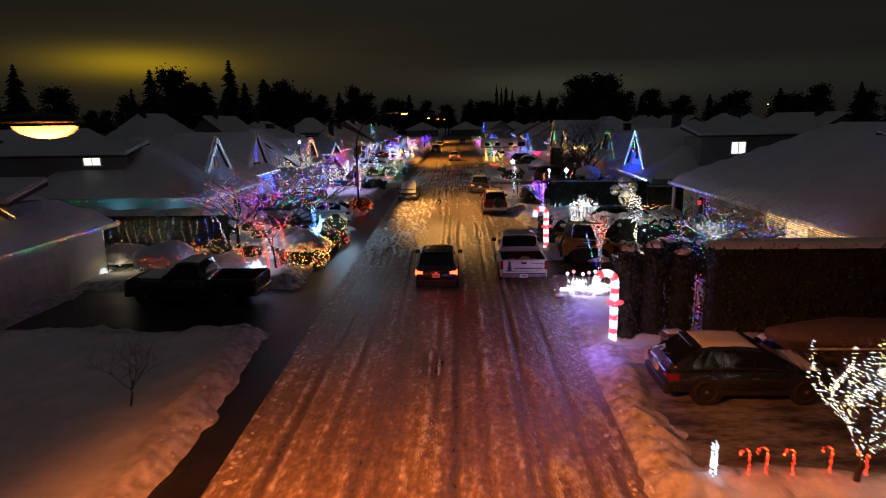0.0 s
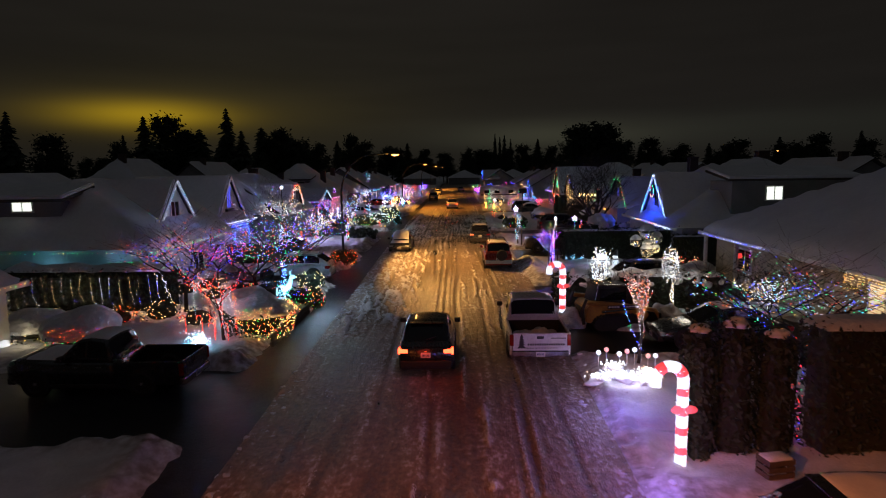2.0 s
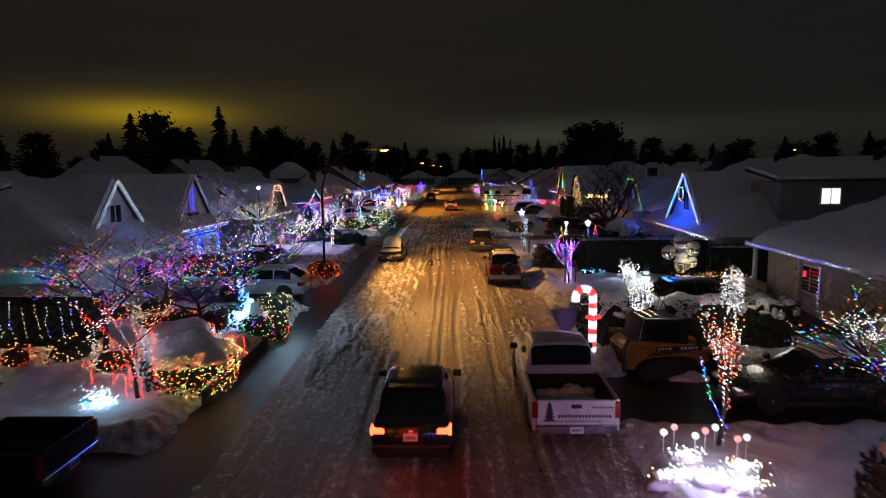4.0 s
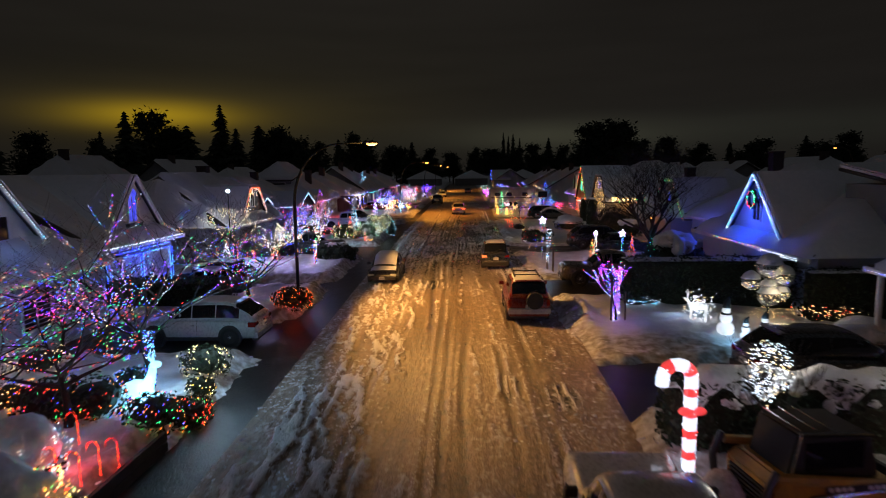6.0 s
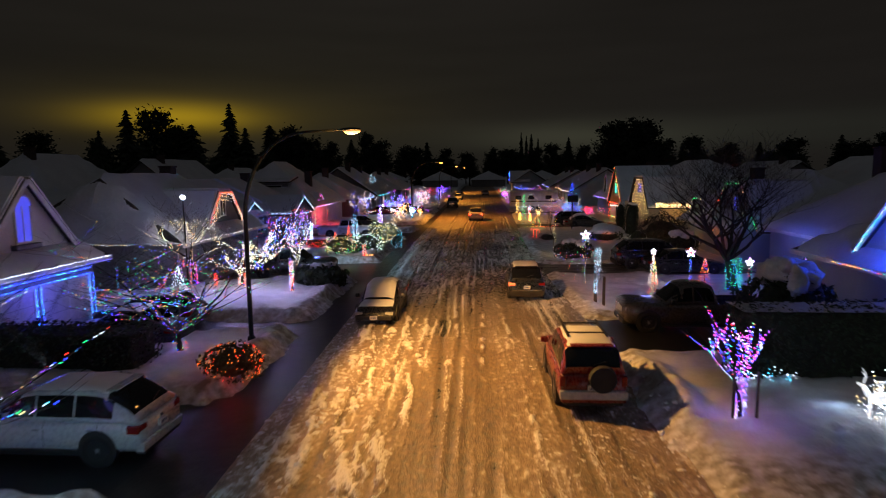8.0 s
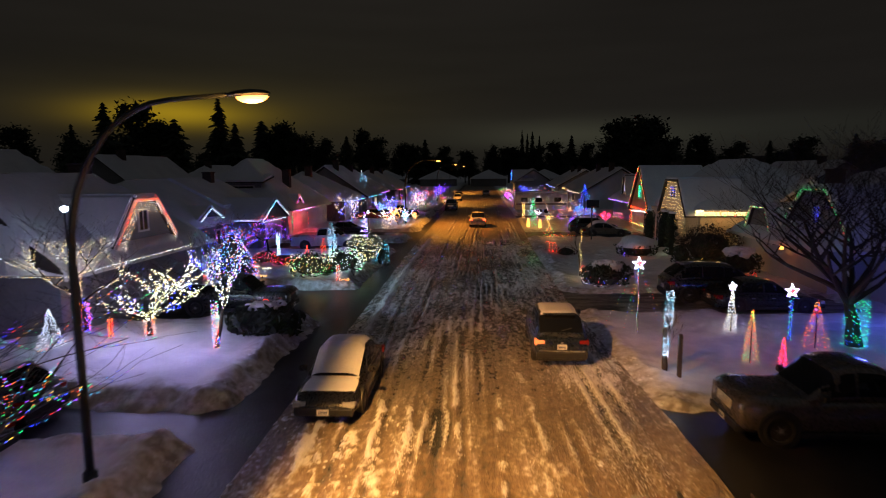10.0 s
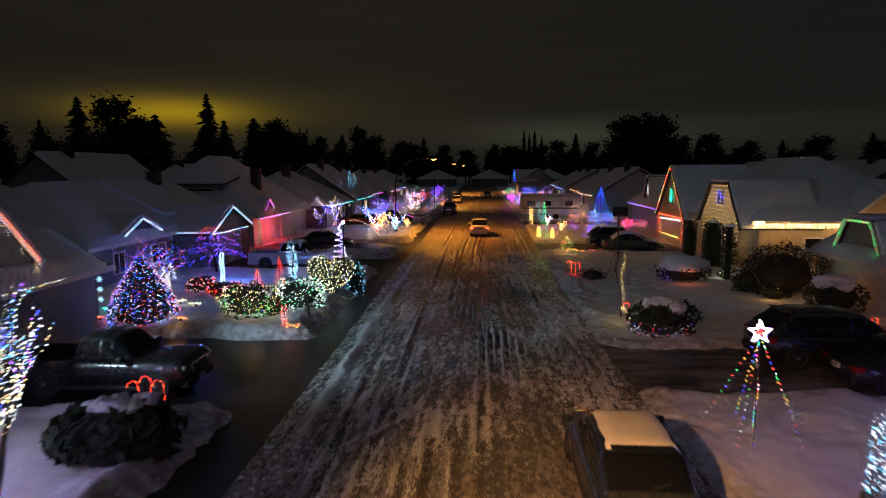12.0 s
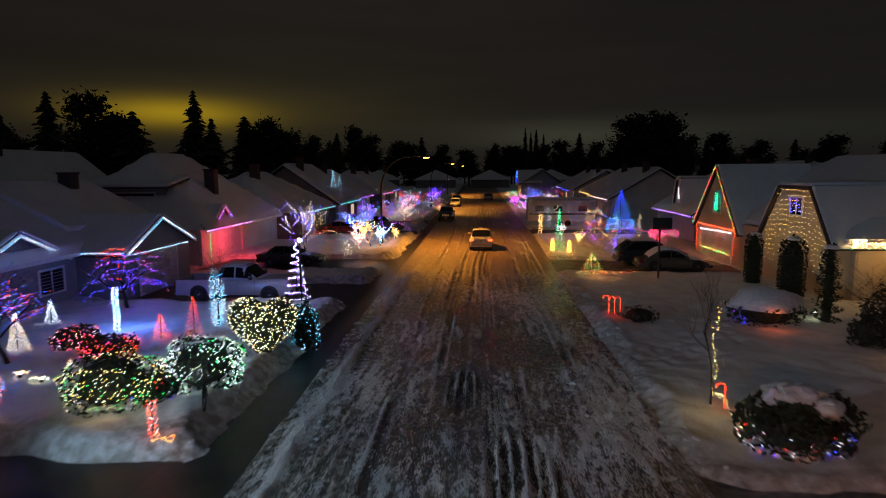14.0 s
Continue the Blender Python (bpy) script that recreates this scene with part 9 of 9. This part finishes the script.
shell_bulbs((12.2, 132.0, .4), (.9, .6, 1.8), 120, "kk", "warm wreath of bulbs", 94, r=.05)
pole_light((6.2, 128.6), 2.2, "warm wound light column", "ky", 8, .18, n=150, seed=95, bulb=.05)
shell_bulbs((16.6, 121.5, .3), (1.3, .8, .9), 150, "mrk", "pink bulbs over a low hedge", 96, r=.045)
# travel trailer
rv = thing("travel_trailer", (9.3, 137.5, 0), 0, "white travel trailer parked across a drive", "trailer")
part("body", boxes((-3.9, 3.9, -1.2, 1.2, .6, 3.1), bevel=.18), M["vinyl_white"], rv)
part("stripe", boxes((-3.7, 3.7, -1.212, -1.2, 1.35, 1.55)), M["p_bronze"], rv)
for x in (-2.5, -.4, 2.4):
    part("window", boxes((x - .5, x + .5, -1.225, -1.2, 1.75, 2.4), bevel=.01), M["pane"], rv)
part("snow_cover", boxes((-3.8, 3.8, -1.15, 1.15, 3.1, 3.28), bevel=.08), M["snow"], rv)
for x in (-.2, .75):
    b = bmesh.new()
    tube(b, [(x, -1.22, .36), (x, -1.0, .36)], .36, 16)
    part("wheel", b, M["tyre"], rv)
# farther lights along the street
rg = random.Random(77)
FAR_TREES = [(-9.2, 116.0, 2.6, "kkoy", 260), (-9.9, 114.6, 1.6, "wkr", 160), (-8.5, 116.5, 2.2, "wwc", 200), (-11.5, 121.5, 3.0, "bbwc", 260), (-14.0, 113.0, 4.6, "bbkw", 160), (-15.5, 118.5, 4.5, "kkw", 120), (-9.6, 155, 5.0, "rrr", 150), (-9.5, 141, 3.0, "kkw", 150),
             (-10.5, 148, 3.0, "wkm", 150), (-12, 166, 4.0, "wwb", 200), (-9, 178, 3.0, "bwp", 160), (-9.5, 190, 4, "ppb", 160), (9.0, 150, 4.5, "rrmw", 200), (6.6, 145, 3.5, "wwp", 200), (7.4, 160, 3.0, "mpp", 250), (6.0, 171, 2.2, "ppmm", 300), (8.0, 176, 3.0, "wbr", 150), (10, 183, 4, "bbw", 160), (6.5, 190, 3.5, "gwr", 150), (11, 155, 3.5, "kkr", 150), (15, 118.0, 1.6, "rmr", 130), (-13, 135, 3.6, "bpw", 160), (-7.8, 121, 1.0, "kkoy", 120), (-12.5, 125, 1.2, "kkw", 100), (8.6, 118.5, 1.4, "kky", 90), (7.5, 123, 1.6, "wwr", 90)]
for k, (x, y, hh, c, n) in enumerate(FAR_TREES):
    segs, o = bare_tree((x, y), hh, hh * (.28 if hh > 5 or hh < 2.7 else .5), "small lit tree farther along the street", 200 + k, 3, .05, .25)
    tree_bulbs(segs, int(n * .95), c, "bulbs in a tree farther along the street", (0, 1, 2, 3), 230 + k, jitter=.18, r=.05)
for k, h in enumerate(FH):
    c = ["ckg", "gcc", "wpm", "mrw", "bbw", "kkw", "kyk", "bbw", "pbw"][k]
    h.lit([h.w(-.66, h.y0, h.eave - .1), h.w(-.66, h.y1, h.eave - .1)], .22, c, .05, "bulbs along a far eave", 260 + k)
rg = random.Random(101)
for k in range(104):
    yy = 110 + 95 * (k / 104) + rg.uniform(-3, 3)
    sd = -1 if k % 2 else 1
    xx = sd * rg.uniform(6.8, 15.5) - (1.0 if sd < 0 else 0)
    c = rg.choice(("bbp", "wwc", "rgb", "rro", "kkw", "bwc", "mpp", "gww", "kky", "rgyb"))
    form, wd, hh = rg.random(), rg.uniform(.8, 2.6), rg.uniform(.5, 2.6)
    if form < .45:
        q = [(xx + rg.uniform(-wd, wd), yy + rg.gauss(0, .4), .3 + abs(rg.gauss(0, .35))) for _ in range(34)]
        lab = "scatter of bulbs over a low hedge farther along the street"
    elif form < .75:
        q = [(xx + rg.gauss(0, .28) * (1.1 - f), yy + rg.gauss(0, .2), .3 + f * hh) for f in [j / 34 for j in range(34)]]
        lab = "slim column of bulbs farther along the street"
    else:
        q = along([(xx - wd, yy, .3), (xx - wd * .6, yy, .3 + hh * .7), (xx, yy, .4 + hh), (xx + wd * .6, yy, .3 + hh * .7), (xx + wd, yy, .3)], .14, .03, k)
        lab = "arch of bulbs in a yard farther along the street"
    bulbs("string_lights", q, c, .05, 500 + k, lab)
# peak outlines on a far roof, and the blue gables that close the view
zp = FH[1]
for k, (dy, hh) in enumerate(((0, 2.0), (1.9, 1.2))):
    bulbs("string_lights", along([zp.w(1.2, 139 + dy * 1.8, 4.6), zp.w(1.2, 140 + dy * 1.8, 4.6 + hh), zp.w(1.2, 141 + dy * 1.8, 4.6)], .10, .01, k), "cw", .05, 280 + k, "white-blue bulbs outlining a peak on a roof")
g_ = House(1, 9.5, 214, 226, 10, 3.0, 6.6, "siding_blue", "house with blue-lit gables at the bend", boards=False)
for yy in (216.5, 222):
    tri = g_.dormer(yy, 5.5, 3.4, 6.4, -.4)
    g_.lit(tri, .14, "bbc", .07, "blue bulbs outlining a far gable", 290)

# ---- light that the decorations throw on the snow ----
WARM, COOL, RED, BLUE, PURPLE, GREEN = (1, .62, .28), (.62, .78, 1), (1, .12, .06), (.12, .2, 1), (.48, .25, 1), (.1, 1, .35)
for x, y, z, rgb, p in [
    (-7.5, 33.9, 2.2, COOL, 40), (-7.9, 33.2, .9, (.4, .8, 1), 25), (-8.5, 39.2, 2.8, (.55, .35, 1), 30), (-8.9, 43.4, 2.8, (.35, .35, 1), 28), (-9.0, 35.8, 1.6, RED, 40), (-7.1, 41.2, .8, (.3, .8, 1), 240), (-5.8, 43.0, 2.2, (.62, .84, 1), 620), (-6.5, 37.4, .8, (1, .16, .22), 90), (-4.9, 34.6, .9, WARM, 18),
    (-12.5, 32.6, .7, (1, .4, .25), 22), (-14.8, 33.3, .6, (1, .85, .6), 30), (-15.5, 38.0, 1.3, (1, .8, .6), 25), (-15.5, 40.45, 2.2, (.35, .7, .8), 34), (-19.0, 40.45, 2.2, (.35, .7, .8), 34), (-13.2, 43.5, 2.2, (.3, .7, .9), 22), (-13.9, 46.5, 4.6, (.28, .45, 1), 35), (-8.0, 35.8, .9, (.55, .8, 1), 40), (-14.7, 56.9, 1.9, (.2, .2, 1), 150), (-9.4, 55.4, 1.6, (.6, .4, 1), 40), (-6.2, 52.2, .6, RED, 18),
    (-13.9, 66.2, 5.3, (.42, .6, 1), 90), (-11.4, 64.6, 2.6, (.66, .60, 1), 1050), (-8.9, 63.8, 2.4, (.66, .58, 1), 560), (-14.2, 80.0, 3.0, (.5, .7, 1), 60), (-13.4, 87.6, 1.7, (.2, .36, 1), 470), (-11.9, 78.4, .5, (1, .6, .2), 12), (-10.8, 91.6, 2.4, (.66, .70, 1), 240), (-19.6, 83.6, .9, (1, .5, .2), 25), (-15.2, 91.0, 2.6, (.3, .22, 1), 110), (-9.0, 83.8, 1.8, COOL, 60), (-6.6, 87.0, 1.2, (.4, .9, 1), 60), (-7.2, 78.3, .7, RED, 8), (-9.0, 79.0, .9, WARM, 30),
    (-17.4, 108.6, 1.6, (1, .16, .22), 1400), (-8.3, 92.0, 2.0, (.7, .55, 1), 90), (-9.0, 115.6, 1.4, WARM, 120), (-10.6, 120, 1.6, (.4, .6, 1), 80),
    (8.7, 15.6, 1.6, (1, .85, .6), 8), (8.6, 16.2, .6, RED, 14), (6.0, 23.6, 1.3, (.8, .62, 1), 70), (6.4, 29.0, .85, (.82, .78, 1), 260), (5.5, 27.0, 1.3, (.42, .35, 1), 220), (5.3, 22.8, 1.0, (.40, .30, 1), 150), (7.6, 30.7, 2.0, RED, 40), (13.2, 30.6, 2.6, (.6, .5, 1), 60), (15.6, 31, 2.1, WARM, 110), (6.2, 39.2, 1.5, (1, .75, .75), 40), (11.2, 38.2, 2.2, (1, .92, .8), 130), (8.7, 39.9, 2.3, (1, .95, .85), 110),
    (11.1, 46.9, .7, (.40, .75, 1), 110), (9.8, 50.4, .9, COOL, 30), (13.4, 49.6, 1.6, (1, .85, .6), 110), (7.2, 49.6, 1.7, (.5, .3, 1), 30), (15.2, 57.8, 4.1, (.05, .16, 1), 600), (15.2, 57.0, 2.0, (.2, .3, 1), 60), (9.5, 67.2, 1.9, (.35, .38, 1), 55), (16.8, 70.5, 2.6, (.22, .26, 1), 420), (6.6, 64.2, 1.2, COOL, 35), (6.8, 68.6, 2.2, (.75, .6, 1), 40), (17.4, 80.9, 1.9, (1, .35, .1), 40), (14.6, 85.6, .6, (1, .6, .25), 60), (17.2, 85.4, .6, (1, .5, .2), 60),
    (7.0, 79.1, .6, (.8, .5, .8), 20), (6.2, 80.9, 1.2, (1, .75, .3), 40), (5.9, 91.2, .8, RED, 25), (12.0, 89.9, .6, (1, .3, .12), 45), (14.4, 91.8, .5, (.9, 1, .7), 30), (19.5, 94.3, 2.7, WARM, 190), (23.5, 94.3, 2.7, WARM, 200), (26.5, 94.3, 3.4, WARM, 160), (16.2, 99.6, 3.0, (1, .8, .45), 14), (15.6, 97.6, 2.2, (.95, 1, .6), 14), (16.0, 109.6, 1.6, (1, .2, .1), 60), (16.0, 109.4, 4.0, (.8, .5, .35), 25), (6.9, 101.8, .9, WARM, 60), (6.3, 113.4, 1.6, (.3, 1, .5), 50), (6.4, 112.8, .7, (1, .45, .1), 40), (14.3, 128.6, 1.2, (.1, .4, 1), 90), (6.0, 171, 1.5, (.7, .2, 1), 180), (-9.2, 153, 2.5, RED, 100)]:
    glowlamp(x, y, z, tuple(v ** 1.5 for v in rgb), p * (0.30 if rgb[2] > 1.6 * rgb[0] else 0.16))

# the white flood light faces the street
lamp("flood_beam", "SPOT", (-14.3, 66.9, 5.2), 3900, (0.56, 0.82, 1.0), 0.15, (-1.5, 81.0, 0.0), 52).data.spot_blend = 0.9
